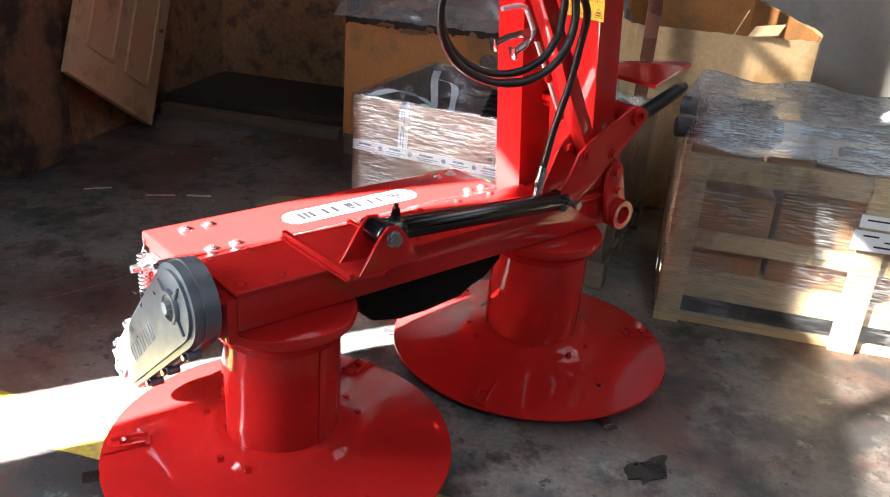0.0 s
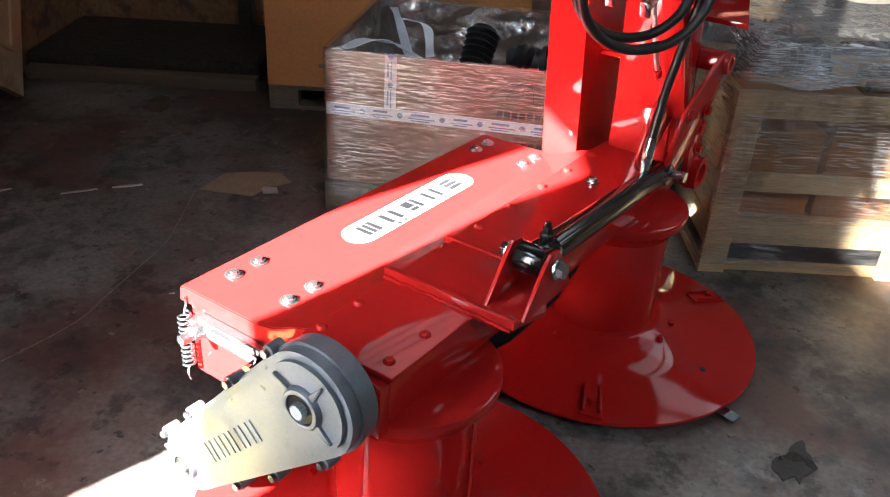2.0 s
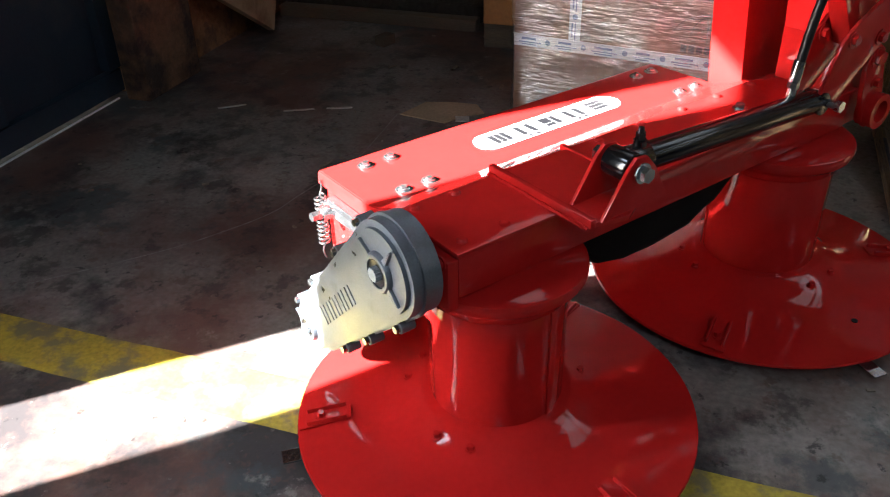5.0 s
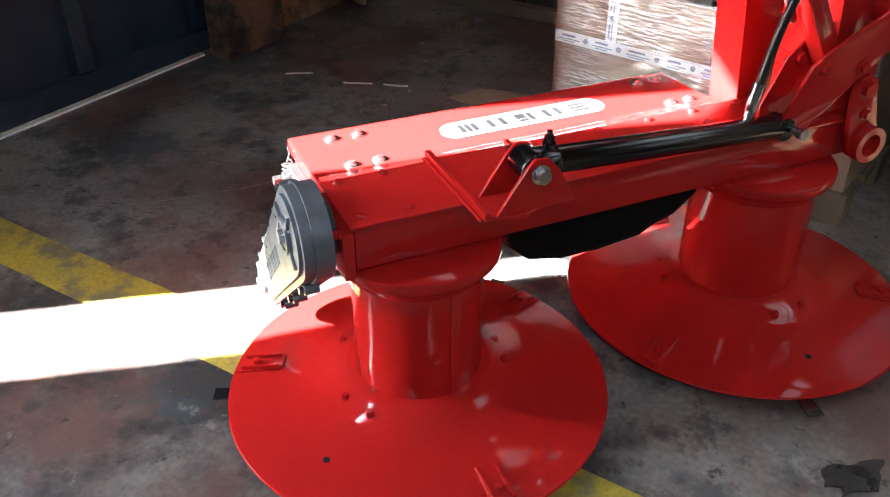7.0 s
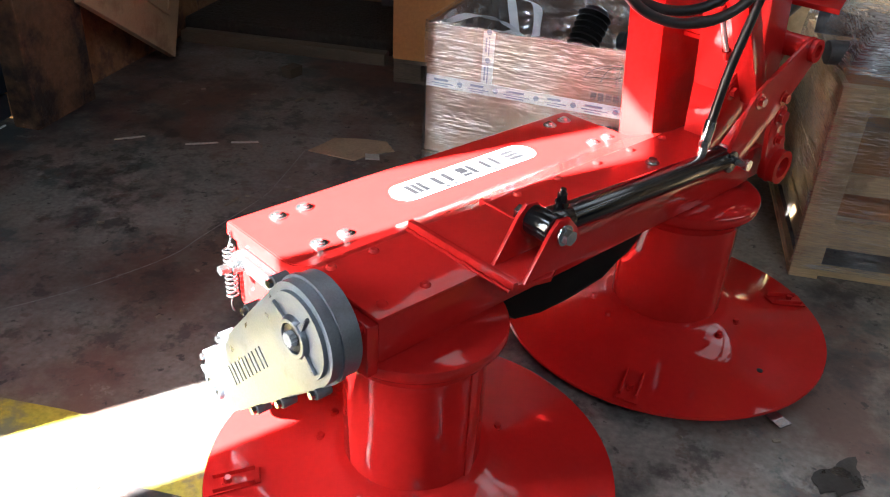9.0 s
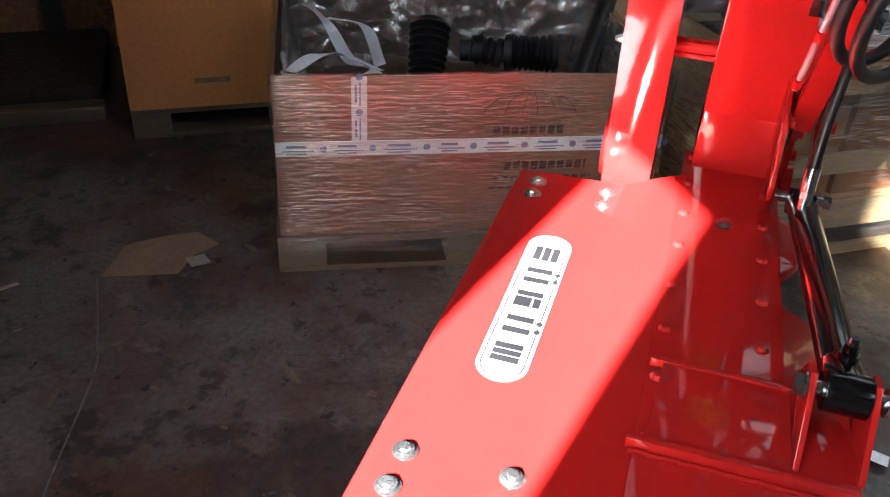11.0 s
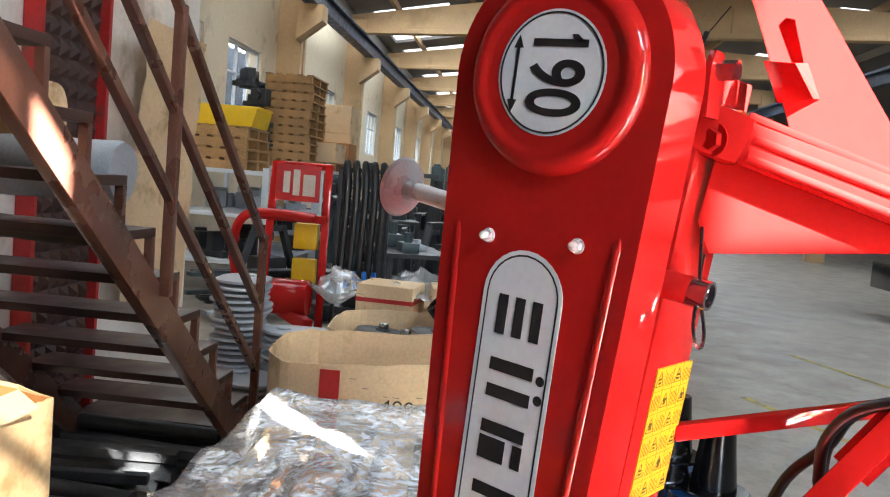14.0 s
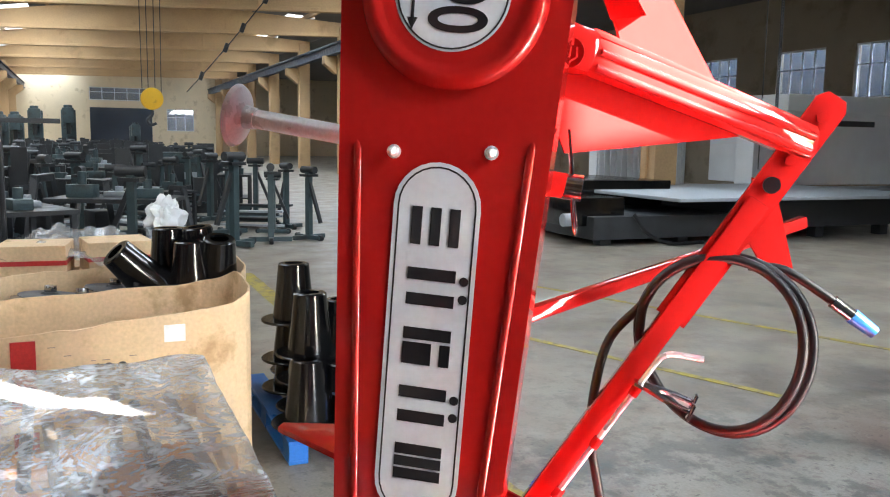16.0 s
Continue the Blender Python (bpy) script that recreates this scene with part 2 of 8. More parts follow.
PLASTER_OLD = material("peeling_ochre_plaster", (0.28, 0.15, 0.072), 0.9, vary=0.3, scale=2.2, fine=30, bump=0.7, dist=0.02, dirt=(0.12, 0.07, 0.05), dirt_amount=0.42, dirt_scale=8)
PLASTER_SOOT = material("sooty_ochre_plaster", (0.12, 0.064, 0.034), 0.9, vary=0.35, scale=2.2, fine=30, bump=0.7, dist=0.02, dirt=(0.022, 0.016, 0.013), dirt_amount=0.75, dirt_scale=3.5)
PLASTER = material("cream_plaster", (0.68, 0.57, 0.40), 0.9, vary=0.08, scale=1.2, fine=25, bump=0.2, dirt=(0.5, 0.4, 0.27), dirt_amount=0.25, dirt_scale=1.2)
WHITE_WALL = material("white_plaster", (0.80, 0.75, 0.69), 0.9, vary=0.07, scale=1.4, fine=25, bump=0.2, dirt=(0.5, 0.43, 0.36), dirt_amount=0.2, dirt_scale=1.5)
CONCRETE = material("cream_precast_concrete", (0.53, 0.355, 0.185), 0.85, vary=0.1, scale=1.0, fine=20, bump=0.15, dirt=(0.42, 0.28, 0.14), dirt_amount=0.25, dirt_scale=0.8)
ROOF = material("grey_roof_sheet", (0.16, 0.15, 0.14), 0.8, vary=0.2, scale=1.0, stretch=(1, 1, 1))
RAIL = material("dark_blue_steel", (0.02, 0.03, 0.05), 0.5, vary=0.2)
DOOR_WOOD = material("cream_door_leaf", (0.50, 0.34, 0.20), 0.5, vary=0.1, dirt=(0.3, 0.18, 0.1), dirt_amount=0.3)
DIRT = material("bare_earth", (0.035, 0.027, 0.020), 0.95, vary=0.5, scale=6, fine=40, bump=0.8, dist=0.03)
# cream plaster with dirt blotches, its base darkened for the deep bay's shade
PLASTER_SHADED = material("shaded_dirty_plaster", (0.30, 0.25, 0.185), 0.9, vary=0.15, scale=0.8, dirt=(0.2, 0.16, 0.11), dirt_amount=0.4, dirt_scale=0.7)
YARD = material("grey_outside_wall", (0.06, 0.06, 0.058), 0.9, vary=0.2, scale=0.8)
PVC = material("white_sheet_metal", (0.66, 0.68, 0.70), 0.5, vary=0.08, scale=2)
RED.node_tree.nodes["Principled BSDF"].inputs["Specular IOR Level"].default_value = 0.30
FILM = film("stretch_film", sheen=0.10, gain=0.62, rough=0.26, milk=0.22, turn=0.04, scale=22, thin=20, wrinkle=0.014)
FILM_SIDE = film("single_stretch_film", sheen=0.10, gain=0.62, rough=0.22, milk=0.36, turn=0.12, scale=20, thin=16, wrinkle=0.012)
FILM_THICK = film("stretch_film_layers", sheen=0.45, gain=0.48, rough=0.20, milk=0.60, turn=0.30, scale=30, thin=18)
FILM_LOOSE = film("loose_film", sheen=0.34, gain=0.45, rough=0.12, milk=0.34, turn=0.9, scale=8, thin=2.5, wrinkle=0.06, tint=(0.80, 0.80, 0.79))
BAG = film("polythene_bag", sheen=0.46, gain=0.22, rough=0.15, milk=0.56, turn=0.8, scale=3.0, thin=2.2, wrinkle=0.032, tint=(0.85, 0.85, 0.85))
TAPE = material("white_packing_tape", (0.74, 0.76, 0.80), 0.4, vary=0.06, bump=0.0)
TAPE_INK = material("blue_tape_ink", (0.16, 0.20, 0.34), 0.5, vary=0.2, bump=0.0)
MILKY = material("milky_skylight_sheet", (0.75, 0.77, 0.78), 0.6, vary=0.08, scale=2)
# a faint glow of its own replaces daylight passing through the sheet
MILKY.node_tree.nodes["Principled BSDF"].inputs["Emission Color"].default_value = (0.93, 0.97, 1.0, 1)
MILKY.node_tree.nodes["Principled BSDF"].inputs["Emission Strength"].default_value = 0.05
SCRAP = material("grey_brown_cardboard", (0.36, 0.26, 0.165), 0.85, vary=0.2, scale=8)
DUSTY = glassy("dusty_pane", tint=(0.46, 0.455, 0.44), rough=0.3)
HAZY = glassy("hazy_pane", tint=(0.90, 0.89, 0.87), rough=0.3)
GRIMY = glassy("grimy_pane", tint=(0.22, 0.215, 0.205), rough=0.3)
PANE = glassy("window_pane", rough=0.05)
BLUE_PLASTIC = material("blue_plastic", (0.02, 0.16, 0.55), 0.4, vary=0.1)
YELLOW_PLASTIC = material("yellow_plastic", (0.75, 0.48, 0.01), 0.4, vary=0.1)
CHIP = material("dusty_wood_chip", (0.22, 0.19, 0.15), 0.9, vary=0.3)
SCUFF = material("pale_floor_scuff", (0.25, 0.245, 0.235), 0.7, vary=0.4, scale=20)
PAPER = material("scrap_paper", (0.50, 0.47, 0.42), 0.8, vary=0.2)


def floor_material():
    """Old concrete: grey, with red-brown paint worn through, oil stains and pale scuffs."""
    m = material("worn_concrete_floor", (0.19, 0.18, 0.162), 0.44, vary=0.35, scale=2.0, fine=60, bump=0.06, rough_vary=0.14, dist=0.002)
    n, k = m.node_tree.nodes, m.node_tree.links
    b = n["Principled BSDF"]
    colour = b.inputs["Base Color"].links[0].from_socket
    co = n["Texture Coordinate"]
    # down the hall the base colour turns paler and the stain layers fade
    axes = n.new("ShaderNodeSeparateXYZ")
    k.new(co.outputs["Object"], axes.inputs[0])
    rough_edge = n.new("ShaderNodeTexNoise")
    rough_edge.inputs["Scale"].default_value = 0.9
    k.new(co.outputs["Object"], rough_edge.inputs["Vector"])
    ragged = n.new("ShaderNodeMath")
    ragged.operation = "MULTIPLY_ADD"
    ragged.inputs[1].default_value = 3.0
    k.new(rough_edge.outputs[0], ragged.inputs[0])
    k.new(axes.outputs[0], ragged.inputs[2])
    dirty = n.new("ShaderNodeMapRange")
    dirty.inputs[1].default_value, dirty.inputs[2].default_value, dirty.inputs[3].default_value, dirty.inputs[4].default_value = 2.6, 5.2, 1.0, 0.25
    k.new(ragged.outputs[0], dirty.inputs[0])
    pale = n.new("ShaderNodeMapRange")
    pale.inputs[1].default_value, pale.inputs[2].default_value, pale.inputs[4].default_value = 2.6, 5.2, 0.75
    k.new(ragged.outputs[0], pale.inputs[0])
    pale_mix = n.new("ShaderNodeMix")
    pale_mix.data_type = "RGBA"
    k.new(pale.outputs[0], pale_mix.inputs["Factor"])
    k.new(colour, pale_mix.inputs["A"])
    pale_mix.inputs["B"].default_value = (0.30, 0.26, 0.20, 1)
    colour = pale_mix.outputs["Result"]
    layers = (((0.105, 0.048, 0.036), 1.1, 0.46, 0.58, 0.85), ((0.026, 0.026, 0.028), 1.5, 0.50, 0.58, 0.9), ((0.045, 0.062, 0.066), 3.4, 0.55, 0.61, 0.75),
              ((0.028, 0.024, 0.023), 6.5, 0.54, 0.60, 0.7), ((0.27, 0.255, 0.235), 7.0, 0.61, 0.66, 0.65), ((0.10, 0.055, 0.042), 13.0, 0.57, 0.62, 0.6),
              ((0.24, 0.23, 0.21), 38.0, 0.63, 0.67, 0.55), ((0.012, 0.012, 0.012), 19.0, 0.60, 0.64, 0.8))
    for number, (c, s, lo, hi, most) in enumerate(layers):
        tx = n.new("ShaderNodeTexNoise")
        tx.noise_dimensions = "4D"
        tx.inputs["W"].default_value = 3.7 * number + 1.3
        tx.inputs["Scale"].default_value, tx.inputs["Detail"].default_value, tx.inputs["Roughness"].default_value = s, 9, 0.68
        k.new(co.outputs["Object"], tx.inputs["Vector"])
        rg = n.new("ShaderNodeMapRange")
        rg.inputs[1].default_value, rg.inputs[2].default_value, rg.inputs[4].default_value = lo, hi, most
        k.new(tx.outputs[0], rg.inputs[0])
        mix = n.new("ShaderNodeMix")
        mix.data_type = "RGBA"
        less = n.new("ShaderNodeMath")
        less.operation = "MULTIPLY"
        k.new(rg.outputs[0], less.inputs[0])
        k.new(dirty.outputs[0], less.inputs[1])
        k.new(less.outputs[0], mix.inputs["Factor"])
        k.new(colour, mix.inputs["A"])
        mix.inputs["B"].default_value = (*c, 1)
        colour = mix.outputs["Result"]
    k.new(colour, b.inputs["Base Color"])
    return m


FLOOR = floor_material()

# ---------------------------------------------------------------- tools for meshes
I4 = Matrix.Identity(4)


def part(name, bm, mat, parent=None, label="", at=I4, smooth=True, sharp=38):
    """Links a bmesh as one mesh object, under a thing or a part where one is given."""
    me = bpy.data.meshes.new(name)
    bmesh.ops.recalc_face_normals(bm, faces=bm.faces)
    bm.to_mesh(me)
    bm.free()
    me.materials.append(mat)
    if smooth:
        me.polygons.foreach_set("use_smooth", [True] * len(me.polygons))
        me.set_sharp_from_angle(angle=radians(sharp))
    ob = new(name, me)
    if parent:
        ob.parent = parent
    ob.matrix_basis = at
    if label:
        tagged(ob, label)
    return ob


def thing(name, label, category, at=I4, group="", kind=""):
    ob = new(name)
    ob.empty_display_size = 0.1
    ob.matrix_basis = at
    return tagged(ob, label, category, group, kind)


def put(ob, label, category, group="", kind=""):
    return tagged(ob, label, category, group, kind)


def box(bm, x0, x1, y0, y1, z0, z1, bevel=0.0, m=I4):
    made = bmesh.ops.create_cube(bm, size=1, matrix=m @ Matrix.Translation(((x0 + x1) / 2, (y0 + y1) / 2, (z0 + z1) / 2)) @ Matrix.Diagonal((abs(x1 - x0), abs(y1 - y0), abs(z1 - z0), 1)))
    if bevel:
        edges = list({e for v in made["verts"] for e in v.link_edges})
        bmesh.ops.bevel(bm, geom=edges, offset=bevel, segments=2, affect="EDGES", profile=0.6)
    return bm


def cyl(bm, p0, p1, r0, r1=None, n=20, bevel=0.0):
    p0, p1 = Vector(p0), Vector(p1)
    d = p1 - p0
    m = Matrix.Translation((p0 + p1) / 2) @ d.to_track_quat("Z", "Y").to_matrix().to_4x4()
    made = bmesh.ops.create_cone(bm, cap_ends=True, segments=n, radius1=r0, radius2=r0 if r1 is None else r1, depth=d.length, matrix=m)
    if bevel:
        edges = list({e for v in made["verts"] for e in v.link_edges if any(len(f.verts) > 4 for f in e.link_faces)})
        bmesh.ops.bevel(bm, geom=edges, offset=bevel, segments=2, affect="EDGES", profile=0.6)
    return bm


def lathe(bm, profile, n=48, m=I4, closed=False):
    """Turns (radius, height) points round z."""
    rings = []
    for r, z in profile:
        rings.append([bm.verts.new(m @ Vector((r * math.cos(2 * math.pi * i / n), r * math.sin(2 * math.pi * i / n), z))) for i in range(n)])
    pairs = list(zip(rings, rings[1:])) + ([(rings[-1], rings[0])] if closed else [])
    for a, b in pairs:
        for i in range(n):
            bm.faces.new((a[i], a[(i + 1) % n], b[(i + 1) % n], b[i]))
    if not closed:
        bm.faces.new(rings[0])
        bm.faces.new(rings[-1])
    return bm


def prism(bm, points, depth, m=I4, bevel=0.0, rounds=2):
    """A flat outline in local x, y, given a thickness along local z (from 0 to depth)."""
    low = [bm.verts.new(m @ Vector((x, y, 0))) for x, y in points]
    high = [bm.verts.new(m @ Vector((x, y, depth))) for x, y in points]
    c = len(points)
    faces = [bm.faces.new(low), bm.faces.new(high)] + [bm.faces.new((low[i], low[(i + 1) % c], high[(i + 1) % c], high[i])) for i in range(c)]
    if bevel:
        bmesh.ops.bevel(bm, geom=list({e for f in faces[:2] for e in f.edges}), offset=bevel, segments=rounds, affect="EDGES", profile=0.5 if rounds > 2 else 0.6)
    return bm


def sweep(bm, points, r, n=10, closed=False, caps=True):
    """A round tube along points."""
    pts = [Vector(p) for p in points]
    rings, side = [], None
    for i, p in enumerate(pts):
        a = pts[i - 1] if i or closed else p
        b = pts[(i + 1) % len(pts)] if i < len(pts) - 1 or closed else p
        d = (b - a).normalized()
        if side is None:
            side = d.orthogonal().normalized()
        side = (side - d * side.dot(d)).normalized()
        up = d.cross(side)
        rings.append([bm.verts.new(p + r * (math.cos(2 * math.pi * j / n) * side + math.sin(2 * math.pi * j / n) * up)) for j in range(n)])
    for a, b in list(zip(rings, rings[1:])) + ([(rings[-1], rings[0])] if closed else []):
        for j in range(n):
            bm.faces.new((a[j], a[(j + 1) % n], b[(j + 1) % n], b[j]))
    if caps and not closed:
        bm.faces.new(rings[0])
        bm.faces.new(rings[-1])
    return bm


def curve_points(points, steps=8):
    """A smooth line through points (Catmull-Rom)."""
    p = [Vector(q) for q in points]
    p = [2 * p[0] - p[1]] + p + [2 * p[-1] - p[-2]]
    out = []
    for i in range(1, len(p) - 2):
        for s in range(steps):
            t = s / steps
            out.append(0.5 * (2 * p[i] + (p[i + 1] - p[i - 1]) * t + (2 * p[i - 1] - 5 * p[i] + 4 * p[i + 1] - p[i + 2]) * t * t + (3 * p[i] - p[i - 1] - 3 * p[i + 1] + p[i + 2]) * t ** 3))
    return out + [p[-2]]


def plank(bm, a, b, width, thick, up=(0, 0, 1), bevel=0.0):
    """A bar of width x thick from a to b; up is the direction of its thickness."""
    a, b = Vector(a), Vector(b)
    x = (b - a).normalized()
    z = (Vector(up) - x * x.dot(Vector(up))).normalized()
    y = z.cross(x)
    m = Matrix((x, y, z)).transposed().to_4x4()
    m.translation = (a + b) / 2
    h = (b - a).length / 2
    return box(bm, -h, h, -width / 2, width / 2, -thick / 2, thick / 2, bevel, m)


def hexbolt(bm, at, axis, r, h, washer=1.9):
    p, d = Vector(at), Vector(axis).normalized()
    if washer:
        cyl(bm, p, p + d * h * 0.22, r * washer, n=20)
    cyl(bm, p + d * h * 0.2, p + d * h, r, r * 0.96, n=6)
    return bm


def helix(bm, a, b, radius, turns, wire, n=10):
    a, b = Vector(a), Vector(b)
    d = (b - a).normalized()
    s = d.orthogonal().normalized()
    w = d.cross(s)
    steps = int(turns * n)
    return sweep(bm, [a + (b - a) * i / steps + radius * (math.cos(2 * math.pi * i / n) * s + math.sin(2 * math.pi * i / n) * w) for i in range(steps + 1)], wire, 6)


def frame_of(origin, x, y):
    """A pose with the given origin and directions of its x and y."""
    x = Vector(x).normalized()
    z = x.cross(Vector(y)).normalized()
    m = Matrix((x, z.cross(x), z)).transposed().to_4x4()
    m.translation = Vector(origin)
    return m


def stadium(length, width, n=14, end=None):
    """Outline of a rounded bar lying along x, centred; end: a smaller radius at the far end."""
    r0, r1 = width / 2, (end if end else width / 2)
    h = length / 2
    out = [(h - r1 + r1 * math.cos(a), r1 * math.sin(a)) for a in [radians(-90 + 180 * i / n) for i in range(n + 1)]]
    return out + [(-h + r0 + r0 * math.cos(a), r0 * math.sin(a)) for a in [radians(90 + 180 * i / n) for i in range(n + 1)]]


def letters(text, size, at, mat, name, parent=None, label="", stretch=1.0, depth=0.0004, bold=0.0, slant=0.0):
    """Writing in the built-in font, turned into a mesh, centred on the pose."""
    c = bpy.data.curves.new(name, "FONT")
    c.body, c.size, c.align_x, c.align_y, c.extrude, c.offset, c.shear = text, size, "CENTER", "CENTER", depth, bold, slant
    tmp = bpy.data.objects.new(name, c)
    me = bpy.data.meshes.new_from_object(tmp)
    bpy.data.objects.remove(tmp)
    me.materials.clear()
    me.materials.append(mat)
    ob = new(name, me)
    if parent:
        ob.parent = parent
    ob.matrix_basis = at @ Matrix.Diagonal((stretch, 1, 1, 1))
    if label:
        tagged(ob, label)
    return ob


def N():
    return bmesh.new()


# ---------------------------------------------------------------- the hall
LEFT, RIGHT, OUTER, FAR, NEAR = 6.7, -9.5, -22.0, 77.0, -2.1
EAVES, BAY = 6.6, 7.7
SKEW = 0.30                       # the frames stand aslant across the hall
BEAMS = [1.04 + BAY * i for i in range(11)]


def skew(bm):
    for v in bm.verts:
        v.co.x += SKEW * v.co.y
    return bm




def setting(name, bm, mat, label, category, smooth=False, at=HALL):
    return tagged(part(name, bm, mat, at=at, smooth=smooth), label, category, kind="structure")


bm = N()
box(bm, NEAR - 6, FAR + 1, OUTER - 1, LEFT + 1, -0.25, 0.0)
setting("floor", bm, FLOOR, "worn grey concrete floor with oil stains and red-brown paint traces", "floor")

# the left-hand wall: piers, sill and band round the window openings
bm = N()
box(bm, NEAR, FAR, LEFT, LEFT + 0.3, 0, 2.5)
box(bm, NEAR, FAR, LEFT, LEFT + 0.3, 4.1, EAVES)
openings = []
for b in BEAMS:
    openings += [(b + 2.8, b + 4.9), (b + 6.2, b + 8.3)]
openings = [o for o in openings if o[0] > 6 and o[1] < FAR]
edge = NEAR
for a, b in openings + [(FAR, FAR)]:
    box(bm, edge, a, LEFT, LEFT + 0.3, 2.5, 4.1)
    edge = b
setting("wall_left", bm, PLASTER, "cream plastered hall wall with high windows", "wall")


def window(name, a, b, z0, z1, l, side, cols=3, along="u", edge=0.06, glass=PANE):
    """A metal window in its opening; side: +1 where the hall lies at smaller l."""
    w = thing(name, "grey steel framed workshop window with clear panes", "window", HALL, kind="structure")
    def bar(bm, p, q, r, s):
        if along == "u":
            box(bm, p, q, l + 0.06, l + 0.12, r, s)
        else:
            box(bm, l + 0.06, l + 0.12, p, q, r, s)
    bm = N()
    for p, q, r, s in ((a, b, z0, z0 + edge), (a, b, z1 - edge, z1), (a, a + edge, z0 + edge, z1 - edge), (b - edge, b, z0 + edge, z1 - edge)):
        bar(bm, p, q, r, s)
    for i in range(1, cols):
        x = a + (b - a) * i / cols
        bar(bm, x - 0.025, x + 0.025, z0 + 0.06, z1 - 0.06)
    zm = z0 + 0.62 * (z1 - z0)
    if cols > 2:
        bar(bm, a + edge, b - edge, zm - 0.02, zm + 0.02)
    part("window_frame", bm, PVC, w, smooth=False)
    for i in range(cols):
        bm = N()
        rim = min(0.03, edge - 0.004)
        low, top = z0 + min(0.05, edge - 0.004), z1 - min(0.05, edge - 0.004)
        p, q = a + (b - a) * i / cols + (0.02 if i else rim), a + (b - a) * (i + 1) / cols - (0.02 if i < cols - 1 else rim)
        if along == "u":
            box(bm, p, q, l + 0.085, l + 0.093, low, top)
        else:
            box(bm, l + 0.085, l + 0.093, p, q, low, top)
        part("pane", bm, glass, w, smooth=False).visible_shadow = glass is not PANE
    return w


for i, (a, b) in enumerate(openings[:12]):
    window("window_%d" % (i + 1), a, b, 2.5, 4.1, LEFT, 1)

# the far end wall with its tall doorway, a glazed strip over it and a window
bm = N()
box(bm, FAR, FAR + 0.3, 0.9, LEFT, 0, EAVES + 1.6)
box(bm, FAR, FAR + 0.3, -4.1, 0.9, 5.7, EAVES + 1.6)
box(bm, FAR, FAR + 0.3, -4.1, 0.9, 4.0, 4.6)
box(bm, FAR, FAR + 0.3, -5.3, -4.1, 0, EAVES + 1.6)
box(bm, FAR, FAR + 0.3, -7.6, -5.3, 0, 2.1)
box(bm, FAR, FAR + 0.3, -7.6, -5.3, 4.0, EAVES + 1.6)
box(bm, FAR, FAR + 0.3, OUTER, -7.6, 0, EAVES + 1.6)
setting("wall_far", bm, PLASTER, "cream plastered end wall of the hall", "wall")
window("window_far_strip", -4.1, 0.9, 4.6, 5.7, FAR, 1, cols=5, along="l")
window("window_far", -7.6, -5.3, 2.1, 4.0, FAR, 1, cols=3, along="l")
bm = N()
box(bm, FAR + 2.5, FAR + 2.6, -5, 2, 0, 4.2)
setting("far_room_wall", bm, RAIL, "dark room wall beyond the far doorway", "wall")

# the near end wall: a blue sliding door stands ajar under a glazed band
bm = N()
box(bm, NEAR - 0.3, NEAR, RIGHT - 3, -3.3, 0, EAVES + 1.6)
box(bm, NEAR - 0.3, NEAR, -3.3, -2.9, 0, 2.85)
box(bm, NEAR - 0.3, NEAR, -3.3, -2.9, 3.5, EAVES + 1.6)
box(bm, NEAR - 0.3, NEAR, -2.9, -1.10, 4.45, EAVES + 1.6)
box(bm, NEAR - 0.3, NEAR, -1.10, -0.22, 4.62, EAVES + 1.6)
box(bm, NEAR - 0.3, NEAR, -0.22, 1.5, 4.45, EAVES + 1.6)
box(bm, NEAR - 0.3, NEAR, -2.9, -2.0, 2.75, 2.85)
box(bm, NEAR - 0.3, NEAR, -2.0, 1.5, 2.75, 2.95)
box(bm, NEAR - 0.3, NEAR, -2.9, -2.6, 3.5, 4.45)
for l0, l1, z0, z1 in ((-2.6, -2.15, 3.5, 4.45), (-2.15, -2.0, 3.5, 3.58), (-2.0, -1.60, 2.95, 3.58), (-2.15, -1.60, 4.35, 4.45), (-1.60, -1.10, 2.95, 4.45),
                       (-1.10, -0.57, 2.95, 3.0), (-0.57, -0.22, 2.95, 3.52), (-0.22, 1.5, 2.95, 4.45)):
    box(bm, NEAR - 0.3, NEAR, l0, l1, z0, z1)
box(bm, NEAR - 0.3, NEAR, 1.5, 3.9, 0, EAVES + 1.6)
setting("wall_near", bm, PLASTER_OLD, "stained ochre end wall beside the blue door", "wall")
bm = N()
box(bm, NEAR - 0.3, NEAR, OUTER, RIGHT - 3, 0, EAVES + 1.6)
box(bm, NEAR - 0.3, NEAR, 3.9, LEFT + 0.3, 0, EAVES + 1.6)
setting("wall_near_plain", bm, PLASTER, "plain cream end wall", "wall")


